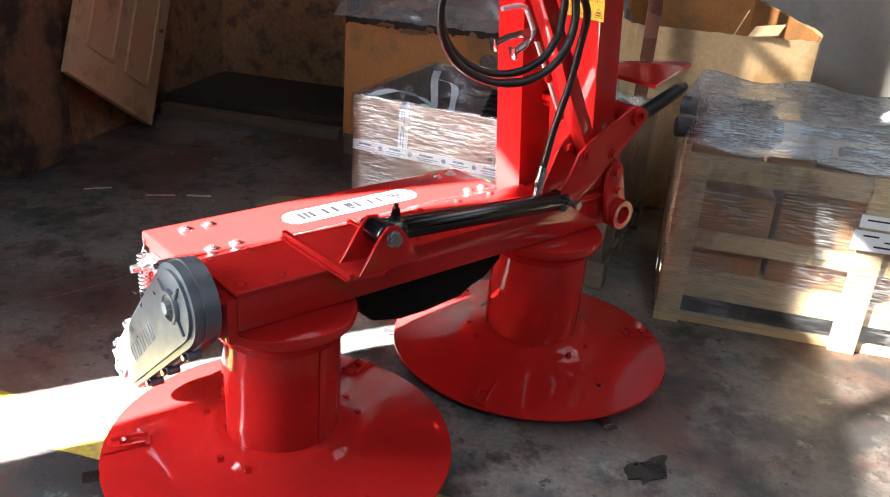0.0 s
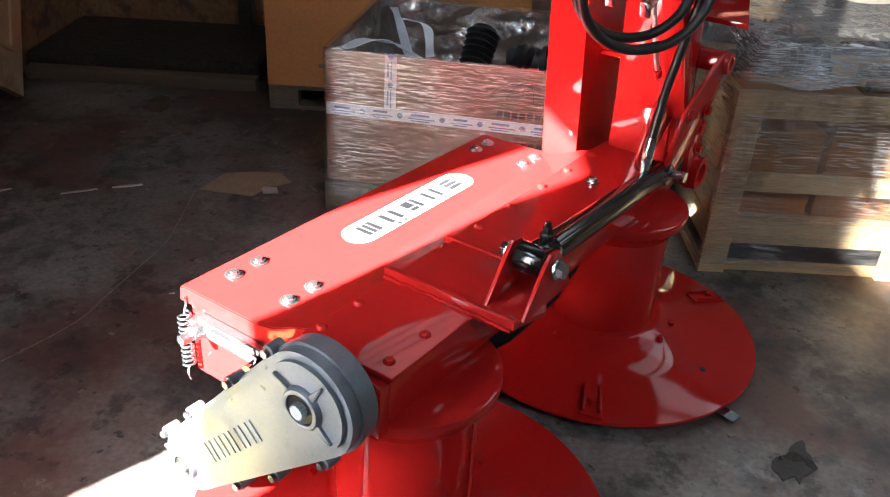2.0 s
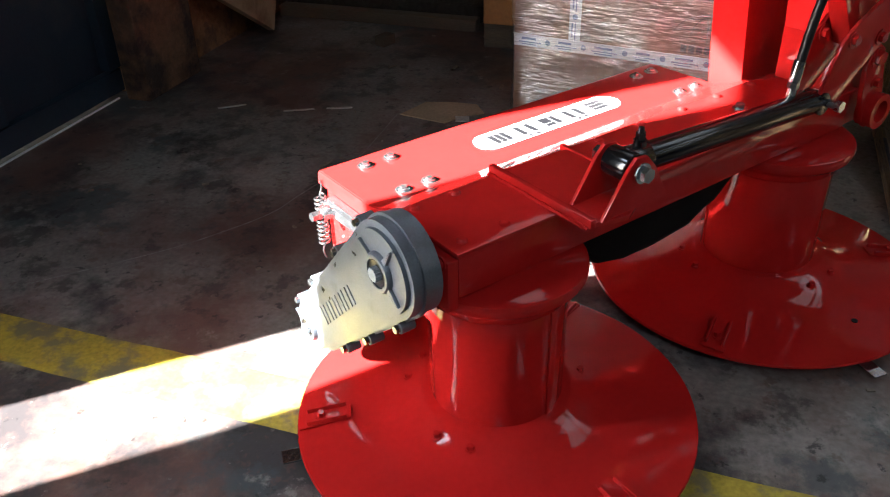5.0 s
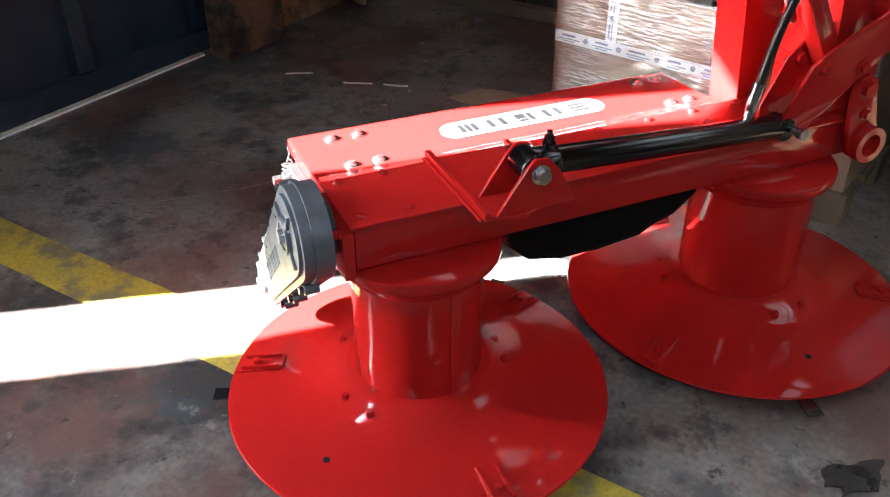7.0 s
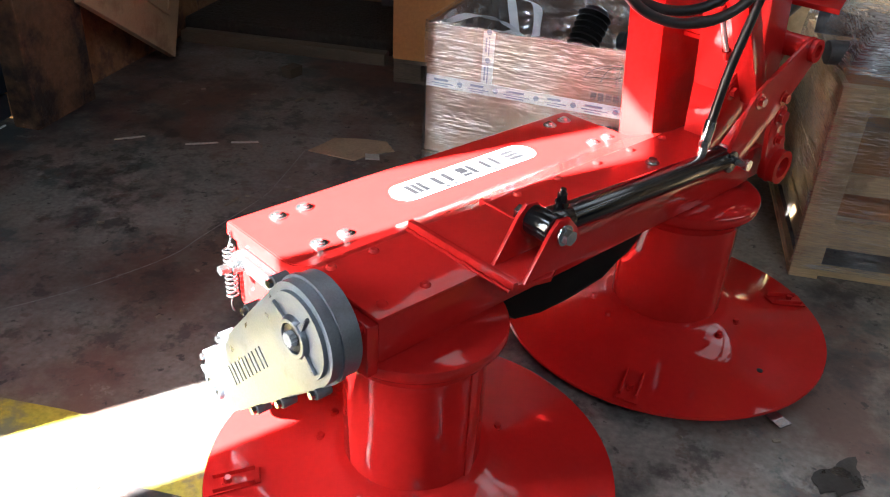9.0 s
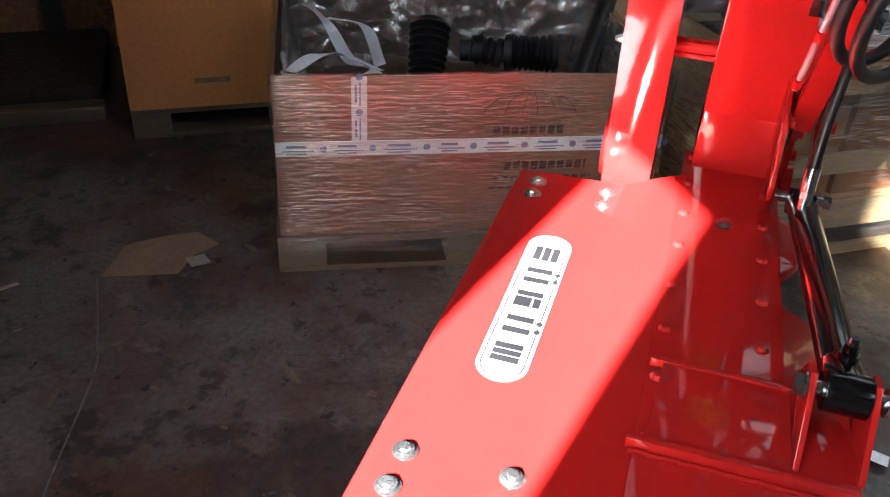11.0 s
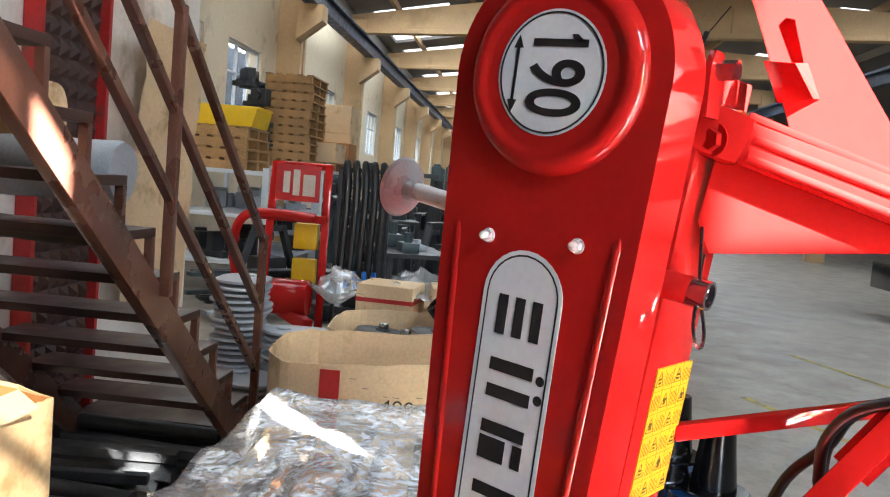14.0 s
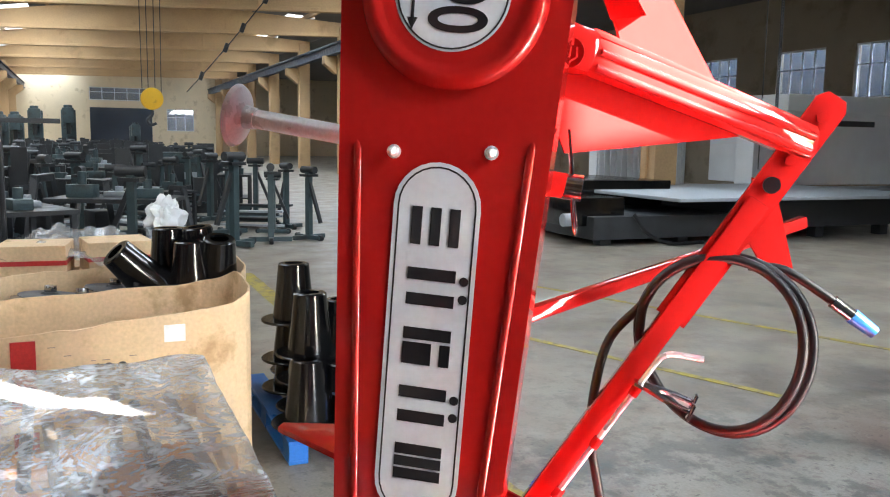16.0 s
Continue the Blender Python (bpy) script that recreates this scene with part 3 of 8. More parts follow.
def door_leaf(l0, l1, label):
    d = thing("door_1", label, "door", HALL, kind="structure")
    bm = N()
    box(bm, NEAR - 0.16, NEAR - 0.11, l0, l1, 0.009, 2.74)
    part("door_sheet", bm, BLUE_DOOR, d, smooth=False)
    for z in (0.06, 0.95, 1.85, 2.68):
        bm = N()
        box(bm, NEAR - 0.11, NEAR - 0.07, l0, l1, z - 0.05, z + 0.05, 0.004)
        part("rail", bm, BLUE_DOOR, d, smooth=False)
    n = max(1, round((l1 - l0) / 0.7))
    for i in range(n + 1):
        l = l0 + 0.04 + (l1 - l0 - 0.08) * i / n
        bm = N()
        box(bm, NEAR - 0.108, NEAR - 0.06, l - 0.04, l + 0.04, 0.12, 2.62, 0.004)
        part("stile", bm, BLUE_DOOR, d, smooth=False)


GAP0, GAP1 = -1.75, -1.26
door_leaf(GAP1, 1.5, "dark blue painted steel sliding door, slightly ajar")
door_leaf(-2.9, GAP0, "dark blue steel door leaf beside a sunlit gap")
for name, l0, l1, z0, z1, bars in (("window_near_1", -2.15, -1.60, 3.58, 4.35, 1), ("window_near_2", -3.3, -2.0, 2.85, 3.5, 2), ("window_near_3", -1.10, -0.57, 3.0, 3.52, 1), ("window_near_4", -1.10, -0.22, 3.52, 4.24, 1), ("window_near_5", -1.10, -0.95, 4.24, 4.49, 1), ("window_near_6", -0.73, -0.22, 4.24, 4.49, 1), ("window_near_7", -1.10, -0.22, 4.49, 4.62, 1)):
    window(name, l0, l1, z0, z1, NEAR - 0.2, 1, cols=bars, along="l", edge=0.018, glass=HAZY if name == "window_near_1" else DUSTY if name == "window_near_2" else GRIMY)

ROOM = 3.3
# the inner walls behind the machine: a brown peeling one and a white one behind the stair
bm = N()
box(bm, NEAR, 0.35, 3.6, 3.9, 0, ROOM)
setting("wall_back", bm, PLASTER_OLD, "ochre wall with flaking plaster and patches", "wall")
bm = N()
box(bm, 0.35, 5.5, 3.603, 3.9, 0, ROOM)
box(bm, 5.3, 5.6, 3.9, LEFT, 0, ROOM)
setting("wall_stair", bm, WHITE_WALL, "white plastered wall behind the stair", "wall")

bm = N()
box(bm, NEAR, -0.70, 1.85, 3.6, 3.36, 3.52)
setting("stair_landing", bm, CONCRETE, "concrete landing that the stair leads up to", "landing")
bm = N()
box(bm, NEAR, 5.6, 3.6, LEFT, ROOM, ROOM + 0.2)
setting("room_roof", bm, CONCRETE, "plain concrete slab over the side room", "slab")

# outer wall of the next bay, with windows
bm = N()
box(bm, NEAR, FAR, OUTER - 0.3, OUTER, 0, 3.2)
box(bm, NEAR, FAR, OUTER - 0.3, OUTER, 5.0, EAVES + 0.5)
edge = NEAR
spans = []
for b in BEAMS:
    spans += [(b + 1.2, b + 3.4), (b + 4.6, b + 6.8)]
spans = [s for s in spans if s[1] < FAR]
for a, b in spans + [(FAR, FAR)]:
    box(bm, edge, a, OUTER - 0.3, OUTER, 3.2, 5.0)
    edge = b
setting("wall_outer", bm, PLASTER_SHADED, "cream wall of the neighbouring bay, its shade put into the colour", "wall")
for i, (a, b) in enumerate(spans[:8]):
    window("window_outer_%d" % (i + 1), a, b, 3.2, 5.0, OUTER - 0.2, 1, cols=4)

# walls added close outside, in place of unseen surroundings, to darken the windows
for name, l in (("yard_wall_left", LEFT + 3.0), ("yard_wall_right", OUTER - 3.5)):
    bm = N()
    box(bm, NEAR, FAR + 6, l, l + 0.3, 0, 9.0)
    setting(name, bm, YARD, "added grey wall that keeps sky out of the windows", "wall")
bm = N()
box(bm, FAR + 6, FAR + 6.3, OUTER - 3.5, LEFT + 3.3, 0, 7.5)
setting("yard_wall_far", bm, YARD, "added grey wall that keeps sky out of the far windows", "wall")

# columns, crane rails, roof beams and roof
def columns(l, side, label):
    for u in BEAMS:
        u += SKEW * l
        if u < (5.6 if side > 0 else NEAR + 1) or u > FAR - 0.3:
            continue
        c = thing("column", label, "column", HALL, "hall columns", "structure")
        bm = N()
        box(bm, u - 0.25, u - 0.07, l - 0.28, l + 0.28, 0, EAVES, 0.015)
        box(bm, u + 0.07, u + 0.25, l - 0.28, l + 0.28, 0, EAVES, 0.015)
        box(bm, u - 0.07, u + 0.07, l - 0.22, l + 0.22, 0, EAVES)
        part("shaft", bm, CONCRETE, c)
        bm = N()
        inward = -side
        prism(bm, [(0.28, 4.55), (0.85, 5.0), (0.85, 5.35), (0.28, 5.35)], 0.5, frame_of((u - 0.25, l, 0), (0, inward, 0), (0, 0, 1)) if inward < 0 else frame_of((u + 0.25, l, 0), (0, 1, 0), (0, 0, 1)), 0.01)
        part("corbel", bm, CONCRETE, c)


columns(LEFT - 0.28, 1, "cream concrete column against the hall wall")
columns(RIGHT, -1, "cream concrete column between two bays")
for name, l in (("crane_rail_left", LEFT - 0.85), ("crane_rail_right", RIGHT + 0.6)):
    bm = N()
    box(bm, 5.7 if l > 0 else NEAR, FAR, l - 0.15, l + 0.15, 5.352, 5.4)
    box(bm, 5.7 if l > 0 else NEAR, FAR, l - 0.04, l + 0.04, 5.4, 5.75)
    box(bm, 5.7 if l > 0 else NEAR, FAR, l - 0.15, l + 0.15, 5.75, 5.8)
    box(bm, 5.7 if l > 0 else NEAR, FAR, l - 0.035, l + 0.035, 5.8, 5.88)
    setting(name, bm, RAIL, "dark blue steel crane rail on corbels", "crane rail")
MID = (LEFT + RIGHT) / 2
for u in BEAMS[:-1]:
    b = thing("roof_beam", "cream concrete roof beam with a shallow peak", "beam", HALL, "roof beams", "structure")
    bm = N()
    prism(bm, [(RIGHT - 0.3, 6.3), (LEFT + 0.1, 6.3), (LEFT + 0.1, 6.75), (MID, 7.55), (RIGHT - 0.3, 6.75)], 0.16, frame_of((u - 0.08, 0, 0), (0, 1, 0), (0, 0, 1)), 0.0)
    part("web", skew(bm), CONCRETE, b, smooth=False)
    bm = N()
    box(bm, u - 0.2, u + 0.2, RIGHT - 0.3, LEFT + 0.1, 6.18, 6.32, 0.02)
    part("flange", skew(bm), CONCRETE, b, smooth=False)
    for l in (-4.5, -2.6, 0.0, 2.4):
        bm = N()
        box(bm, u - 0.17, u + 0.17, l - 0.07, l + 0.07, 6.3, 7.0)
        part("stiffener", skew(bm), CONCRETE, b, smooth=False)
    if u < 30:
        bm = N()
        box(bm, u - 0.15, u + 0.15, OUTER, RIGHT - 0.3, 6.1, 6.7)
        part("side_beam", skew(bm), CONCRETE, b, smooth=False)

SLOPE = (7.95 - 7.0) / (LEFT - MID)
STRIPS = [(3.6, 6.2), (-8.5, -7.3)]


def roof_z(l):
    return 7.0 + SLOPE * (LEFT - l if l > MID else l - RIGHT)


bm = N()
levels = [LEFT + 0.4, 6.2, 3.6, MID, -7.3, -8.5, RIGHT - 0.3]
for a, b in zip(levels, levels[1:]):
    for i, u in enumerate([NEAR - 2.4] + BEAMS):
        u1 = (BEAMS + [FAR + 6])[i]
        lit = (b, a) in STRIPS
        stretches = [(u, u + 0.9), (u1 - 0.9, u1)] if lit else [(u, u1)]
        for p, q in stretches:
            v = [bm.verts.new((x, l, roof_z(l) + h)) for h in (0, 0.12) for x, l in ((p, a), (q, a), (q, b), (p, b))]
            for f in ((0, 1, 2, 3), (4, 5, 6, 7), (0, 1, 5, 4), (1, 2, 6, 5), (2, 3, 7, 6), (3, 0, 4, 7)):
                bm.faces.new([v[j] for j in f])
skew(bm)
box(bm, NEAR - 0.3, FAR + 0.3, OUTER - 0.4, RIGHT - 0.3, 7.0, 7.15)
box(bm, NEAR - 0.3, FAR + 0.3, LEFT + 0.0, LEFT + 0.3, EAVES, 7.0)
box(bm, NEAR - 0.3, FAR + 0.3, RIGHT - 0.4, RIGHT - 0.3, 6.7, 7.05)
tagged(part("ceiling", bm, ROOF, at=HALL, smooth=False), "grey corrugated roof lining with skylight strips", "ceiling", kind="structure")
bm = N()
for u in BEAMS:
    for l in (5.2, 2.8, 0.6, -3.4, -5.6, -8.0):
        box(bm, u, u + BAY, l - 0.06, l + 0.06, roof_z(l) - 0.2, roof_z(l) - 0.003)
setting("purlins", skew(bm), CONCRETE, "cream roof purlins between the beams", "purlin")

# the sky's light in the skylights, the windows and the door
for i, u in enumerate([NEAR - 2.4] + BEAMS[:-1]):
    u1 = ([NEAR] + BEAMS)[i + 1] if i else BEAMS[0]
    for a, b in STRIPS:
        l = (a + b) / 2
        if i == 0 and l < 0:
            continue
        power = ((0, 2, 4), (0, 11, 10))[l < 0][i] if i < 3 else 8.5 if i < 8 else 5
        if not power:
            continue
        sky_lamp("skylight_lamp", (u + u1) / 2 + SKEW * l, l, roof_z(l) + 0.05, u1 - u - 1.8, b - a - 0.1, (0.001, 0, -1), power)
for a, b in STRIPS:
    bm = N()
    l = (a + b) / 2
    box(bm, NEAR, FAR, a - 0.7, b + 0.7, roof_z(l) + 0.30, roof_z(l) + 0.32)
    setting("skylight_sheet", bm, MILKY, "milky plastic sheet over the skylight strip, glowing in place of daylight", "skylight")
sky_lamp("door_lamp", NEAR - 0.28, -2.15, 4.0, 0.8, 0.85, (1, 0, 0), 0.8)
# added fill lamp before the end windows, to brighten the guard's front
sky_lamp("end_window_lamp", NEAR + 0.06, -0.66, 3.85, 0.8, 1.4, (1, 0.1, 0.35), 3.1)
sky_lamp("gap_lamp", NEAR - 0.4, -1.52, 1.4, 0.4, 2.6, (1, 0, 0), 2)

# ---------------------------------------------------------------- the drum mower
mower = thing("drum_mower", "new glossy red two-drum mower standing folded on the concrete floor", "drum mower")
DRUMS = [(0.0, 0.0), (0.95, 0.0)]
BEAM_TOP = 0.565
for number, (cx, cy) in enumerate(DRUMS):
    at = Matrix.Translation((cx, cy, 0))
    bm = N()
    lathe(bm, [(0.0, 0.012), (0.40, 0.012), (0.449, 0.026), (0.456, 0.034), (0.454, 0.040), (0.40, 0.049), (0.30, 0.062), (0.235, 0.075), (0.20, 0.092), (0.178, 0.105), (0.165, 0.108), (0.0, 0.108)], 96)
    disc = part("cutting_disc", bm, RED, mower, "glossy red cutting disc with a raised centre", at)
    bm = N()
    lathe(bm, [(0.0, 0.105), (0.148, 0.105), (0.150, 0.112), (0.150, 0.375), (0.152, 0.392), (0.0, 0.392)], 64)
    drum = part("drum", bm, RED, mower, "glossy red upright drum", at)
    for a in (100, 280):
        a = radians(a + 37 * number)
        bm = N()
        p = Vector((0.150 * math.cos(a), 0.150 * math.sin(a), 0))
        box(bm, -0.012, 0.004, -0.011, 0.011, 0.10, 0.384, 0.003, Matrix.Translation(p) @ Matrix.Rotation(a, 4, "Z"))
        part("rib", bm, RED, drum)
    bm = N()
    lathe(bm, [(0.0, 0.386), (0.158, 0.386), (0.161, 0.389), (0.163, 0.398), (0.172, 0.410), (0.184, 0.418), (0.188, 0.424), (0.189, 0.440), (0.187, 0.446), (0.181, 0.449), (0.0, 0.451)], 64)
    part("drum_flange", bm, RED, mower, "round red flange over the drum", at)
    bm = N()
    cyl(bm, (0, 0, 0.448), (0, 0, 0.458), 0.084, n=40)
    part("bearing_housing", bm, RED, mower, at=at)
    # blades with their holders, and the small bolts
    for a in ((151, -88, 24), (-156, -32, 88))[number]:
        a = radians(a)
        turn = Matrix.Rotation(a, 4, "Z")
        bm = N()
        prism(bm, [(0.335, -0.022), (0.445, -0.030), (0.452, 0.030), (0.335, 0.022)], 0.004, turn @ pose(0, 0, 0.106, 0, 7.8, 0), 0.001)
        holder = part("blade_holder", bm, RED, disc)
        bm = N()
        box(bm, 0.345, 0.435, -0.024, -0.017, 0.0, 0.013, 0.002, turn @ pose(0, 0, 0.108, 0, 7.8, 0))
        box(bm, 0.345, 0.435, 0.017, 0.024, 0.0, 0.013, 0.002, turn @ pose(0, 0, 0.108, 0, 7.8, 0))
        part("holder_lip", bm, RED, disc)
        bm = N()
        hexbolt(bm, turn @ Vector((0.40, 0.0, 0.053)), (0, 0, 1), 0.009, 0.016, 1.4)
        part("bolt", bm, RED, disc)
    for a in ((-167, -144, -22, 0, 110, 133), (-100, -74, 20, 46, 140, 166))[number]:
        a = radians(a)
        bm = N()
        hexbolt(bm, (0.205 * math.cos(a), 0.205 * math.sin(a), 0.089), (0, 0, 1), 0.0085, 0.012, 1.3)
        part("bolt", bm, RED, disc)
    bm = N()
    hole = radians((-148, -97)[number])
    cyl(bm, (0.34 * math.cos(hole), 0.34 * math.sin(hole), 0.050), (0.34 * math.cos(hole), 0.34 * math.sin(hole), 0.0585), 0.008, n=14)
    part("grease_hole", bm, INK, disc)
    for a in ((160, 40, -80), (-106, 14, 134))[number]:
        bm = N()
        box(bm, 0.42, 0.495, -0.019, 0.019, 0.014, 0.018, 0.0, Matrix.Rotation(radians(a), 4, "Z"))
        part("blade", bm, ZINC, disc, "steel cutting blade")
    bm = N()
    lathe(bm, [(0.0, 0.0), (0.25, 0.0), (0.30, 0.012), (0.0, 0.012)], 48)
    part("skid_dish", bm, STEEL, mower, "dark steel skid dish under the disc", at)

# the box beam, its cover and the broad plate beside it
bm = N()
box(bm, -0.165, 1.10, -0.088, 0.098, 0.455, BEAM_TOP - 0.008, 0.008)
beam = part("beam", bm, RED, mower, "red box beam across both drums")
bm = N()
box(bm, -0.175, 1.105, -0.100, 0.108, BEAM_TOP - 0.0085, BEAM_TOP, 0.003)
cover = part("beam_cover", bm, RED, mower, "riveted red cover plate")
for x in (-0.140, -0.038, 0.105, 0.240, 0.370, 0.508, 0.652, 0.784, 0.922, 1.061):
    for y in (-0.066, 0.090):
        if y < 0 and 0.1 < x < 0.3:
            continue
        bm = N()
        lathe(bm, [(0.0, 0.0), (0.0112, 0.0), (0.0108, 0.003), (0.007, 0.0068), (0.0, 0.0076)], 12)
        part("rivet", bm, RED, cover, at=Matrix.Translation((x, y, BEAM_TOP)))
bm = N()
hexbolt(bm, (0.766, 0.007, BEAM_TOP), (0, 0, 1), 0.012, 0.012, 1.5)
part("bolt", bm, ZINC, cover, "zinc filler plug")
bm = N()
box(bm, -0.190, -0.165, -0.088, 0.098, 0.435, BEAM_TOP - 0.02, 0.004)
part("end_plate", bm, RED, mower)
for y in (-0.07, 0.08):
    bm = N()
    hexbolt(bm, (-0.19, y, 0.54), (-1, 0, 0), 0.010, 0.014, 1.4)
    part("bolt", bm, RED, mower)

outline = [(0.108, 0.560), (0.150, 0.545), (0.205, 0.520), (0.235, 0.5115), (0.260, 0.509), (0.455, 0.506), (0.470, 0.503), (0.474, 0.495), (0.474, 0.470), (0.469, 0.470),
           (0.469, 0.493), (0.466, 0.497), (0.455, 0.500), (0.260, 0.503), (0.235, 0.5055), (0.202, 0.514), (0.147, 0.539), (0.108, 0.554)]
bm = N()
prism(bm, outline, 1.12, frame_of((-0.150, 0, 0), (0, 1, 0), (0, 0, 1)))
plate = part("guard_plate", bm, RED, mower, "broad smooth red guard plate with bolts and a white badge")
for x0 in (-0.154, 0.968):
    bm = N()
    prism(bm, [(0.110, 0.5585), (0.150, 0.5435), (0.205, 0.5185), (0.235, 0.510), (0.260, 0.5075), (0.455, 0.5045), (0.470, 0.501), (0.475, 0.470), (0.260, 0.472), (0.205, 0.482), (0.110, 0.522)], 0.006, frame_of((x0, 0, 0), (0, 1, 0), (0, 0, 1)), 0.0012)
    part("plate_edge", bm, RED, plate)
for x in (-0.055, 0.015, 0.853, 0.915):
    for y in (0.258, 0.418):
        bm = N()
        z = 0.5062 if y > 0.3 else 0.5090
        cyl(bm, (x, y, z), (x, y, z + 0.003), 0.0195, n=24, bevel=0.0008)
        cyl(bm, (x, y, z + 0.003), (x, y, z + 0.007), 0.0135, n=20)
        cyl(bm, (x, y, z + 0.006), (x, y, z + 0.011), 0.0095, 0.0085, n=6)
        part("bolt", bm, ZINC, plate, "zinc plated bolt and washer")
def badge(parent, m, length, width, mat, border=0.006):
    """A long rounded badge with a thin dark border and five plain dark letter-sized marks."""
    bm = N()
    prism(bm, stadium(length, width), 0.0012, m)
    b = part("badge", bm, mat, parent, "rounded badge with dark plain marks")
    outer, inner = stadium(length - 2 * border, width - 2 * border), stadium(length - 2 * border - 0.006, width - 2 * border - 0.006)
    bm = N()
    c = len(outer)
    vo = [bm.verts.new(m @ Vector((x, y, 0.0016))) for x, y in outer]
    vi = [bm.verts.new(m @ Vector((x, y, 0.0016))) for x, y in inner]
    for i in range(c):
        bm.faces.new((vo[i], vo[(i + 1) % c], vi[(i + 1) % c], vi[i]))
    part("border", bm, INK, b, smooth=False)
    pitch = (length - width * 0.75) / 5
    h = width * 0.56
    for i in range(5):
        x = (i - 2) * pitch
        w = pitch * 0.62
        t = pitch * 0.125
        bm = N()
        bars = {0: [(-w / 2, w / 2, h / 2 - t * 1.4, h / 2), (-w / 2, w / 2, -h / 2, -h / 2 + t * 1.4), (-w / 2, w / 2, -t * 0.7, t * 0.7)],
                1: [(-w / 2, -w / 2 + t * 1.6, -h / 2, h / 2), (w / 2 - t * 1.6, w / 2, -h / 2, h / 2)],
                2: [(-w / 2, -w / 2 + t * 1.6, -h / 2, h / 2), (-w / 2 + t * 2, w / 2, h / 2 - t * 1.4, h / 2), (-w / 2 + t * 2, w / 2, -h / 2, t * 0.7)],
                4: [(-w / 2, -w / 2 + t * 1.5, -h / 2, h / 2), (w / 2 - t * 1.5, w / 2, -h / 2, h / 2), (-t * 0.7, t * 0.7, -h / 2, h / 2)]}
        bars[3] = bars[1]
        for x0, x1, y0, y1 in bars[i]:
            box(bm, x + x0, x + x1, y0, y1, 0.0014, 0.0022, 0, m)
        if i in (1, 3):
            for s in (-1, 1):
                cyl(bm, m @ Vector((x + s * t * 1.2, h / 2 + t * 1.1, 0.0014)), m @ Vector((x + s * t * 1.2, h / 2 + t * 1.1, 0.0022)), t * 0.62, n=14)
        part("mark", bm, INK, b, smooth=False)
    return b


# reads from the far end of the plate towards the near end, its foot towards the outer edge
badge(plate, frame_of((0.445, 0.334, 0.5085), (-1, 0, 0.0), (0, -1, 0.01)), 0.475, 0.088, WHITE)

# springs, lever and bracket under the near end of the plate
bm = N()
prism(bm, [(0.112, 0.42), (0.19, 0.30), (0.45, 0.30), (0.45, 0.4975), (0.26, 0.501), (0.205, 0.511), (0.15, 0.5355), (0.112, 0.550)], 0.012, frame_of((-0.146, 0, 0), (0, 1, 0), (0, 0, 1)))
box(bm, -0.12, 0.02, 0.40, 0.415, 0.34, 0.49, 0.004)
part("bracket", bm, RED, mower, "red bracket under the plate")
bm = N()
box(bm, -0.165, -0.140, 0.17, 0.44, 0.415, 0.445, 0.005)
box(bm, -0.175, -0.150, 0.20, 0.40, 0.452, 0.470, 0.004)
cyl(bm, (-0.19, 0.405, 0.43), (-0.12, 0.405, 0.43), 0.017, n=18)
cyl(bm, (-0.215, 0.405, 0.43), (-0.19, 0.405, 0.43), 0.012, n=6)
cyl(bm, (-0.20, 0.23, 0.43), (-0.12, 0.23, 0.43), 0.015, n=18)
part("lever", bm, ZINC, mower, "bright zinc plated belt tension lever")
for y, z0, z1 in ((0.452, 0.30, 0.47), (0.225, 0.345, 0.455)):
    bm = N()
    x = -0.165 if y > 0.3 else -0.188
    helix(bm, (x, y, z0 + 0.02), (x, y, z1 - 0.02), 0.013, 11, 0.0028, 12)
    sweep(bm, curve_points([(x, y, z1 - 0.02), (x + 0.007, y, z1), (x + 0.005, y, z1 + 0.02)]), 0.0026, 6)
    sweep(bm, curve_points([(x, y, z0 + 0.02), (x - 0.005, y, z0), (x, y, z0 - 0.02)]), 0.0026, 6)
    part("spring", bm, ZINC, mower, "zinc plated coil spring")

# the grey cast gear case at the beam's end
HUB1, HUB2 = Vector((-0.275, 0.003, 0.518)), Vector((-0.275, 0.345, 0.185))
along = (HUB2 - HUB1).normalized()
across = Vector((1, 0, 0)).cross(along)
mid = (HUB1 + HUB2) / 2
case_m = frame_of(mid, along, across)
span = (HUB2 - HUB1).length


def case_outline(r1, r2, n=22):
    a0 = math.acos((r1 - r2) / span)
    out = [(-span / 2 + r1 * math.cos(a), r1 * math.sin(a)) for a in [a0 + (2 * math.pi - 2 * a0) * i / n for i in range(n + 1)]]
    return out + [(span / 2 + r2 * math.cos(a), r2 * math.sin(a)) for a in [-a0 + 2 * a0 * i / n for i in range(n + 1)]]


def case_slab(r1, r2, d0, d1, bevel):
    """d: distance in front of the hub plane, towards the near end."""
    bm = N()
    z = case_m.to_3x3() @ Vector((0, 0, 1))
    sign = 1 if z.x < 0 else -1
    lo, hi = sorted((sign * d0, sign * d1))
    prism(bm, case_outline(r1, r2), hi - lo, case_m @ Matrix.Translation((0, 0, lo)), bevel)
    return bm


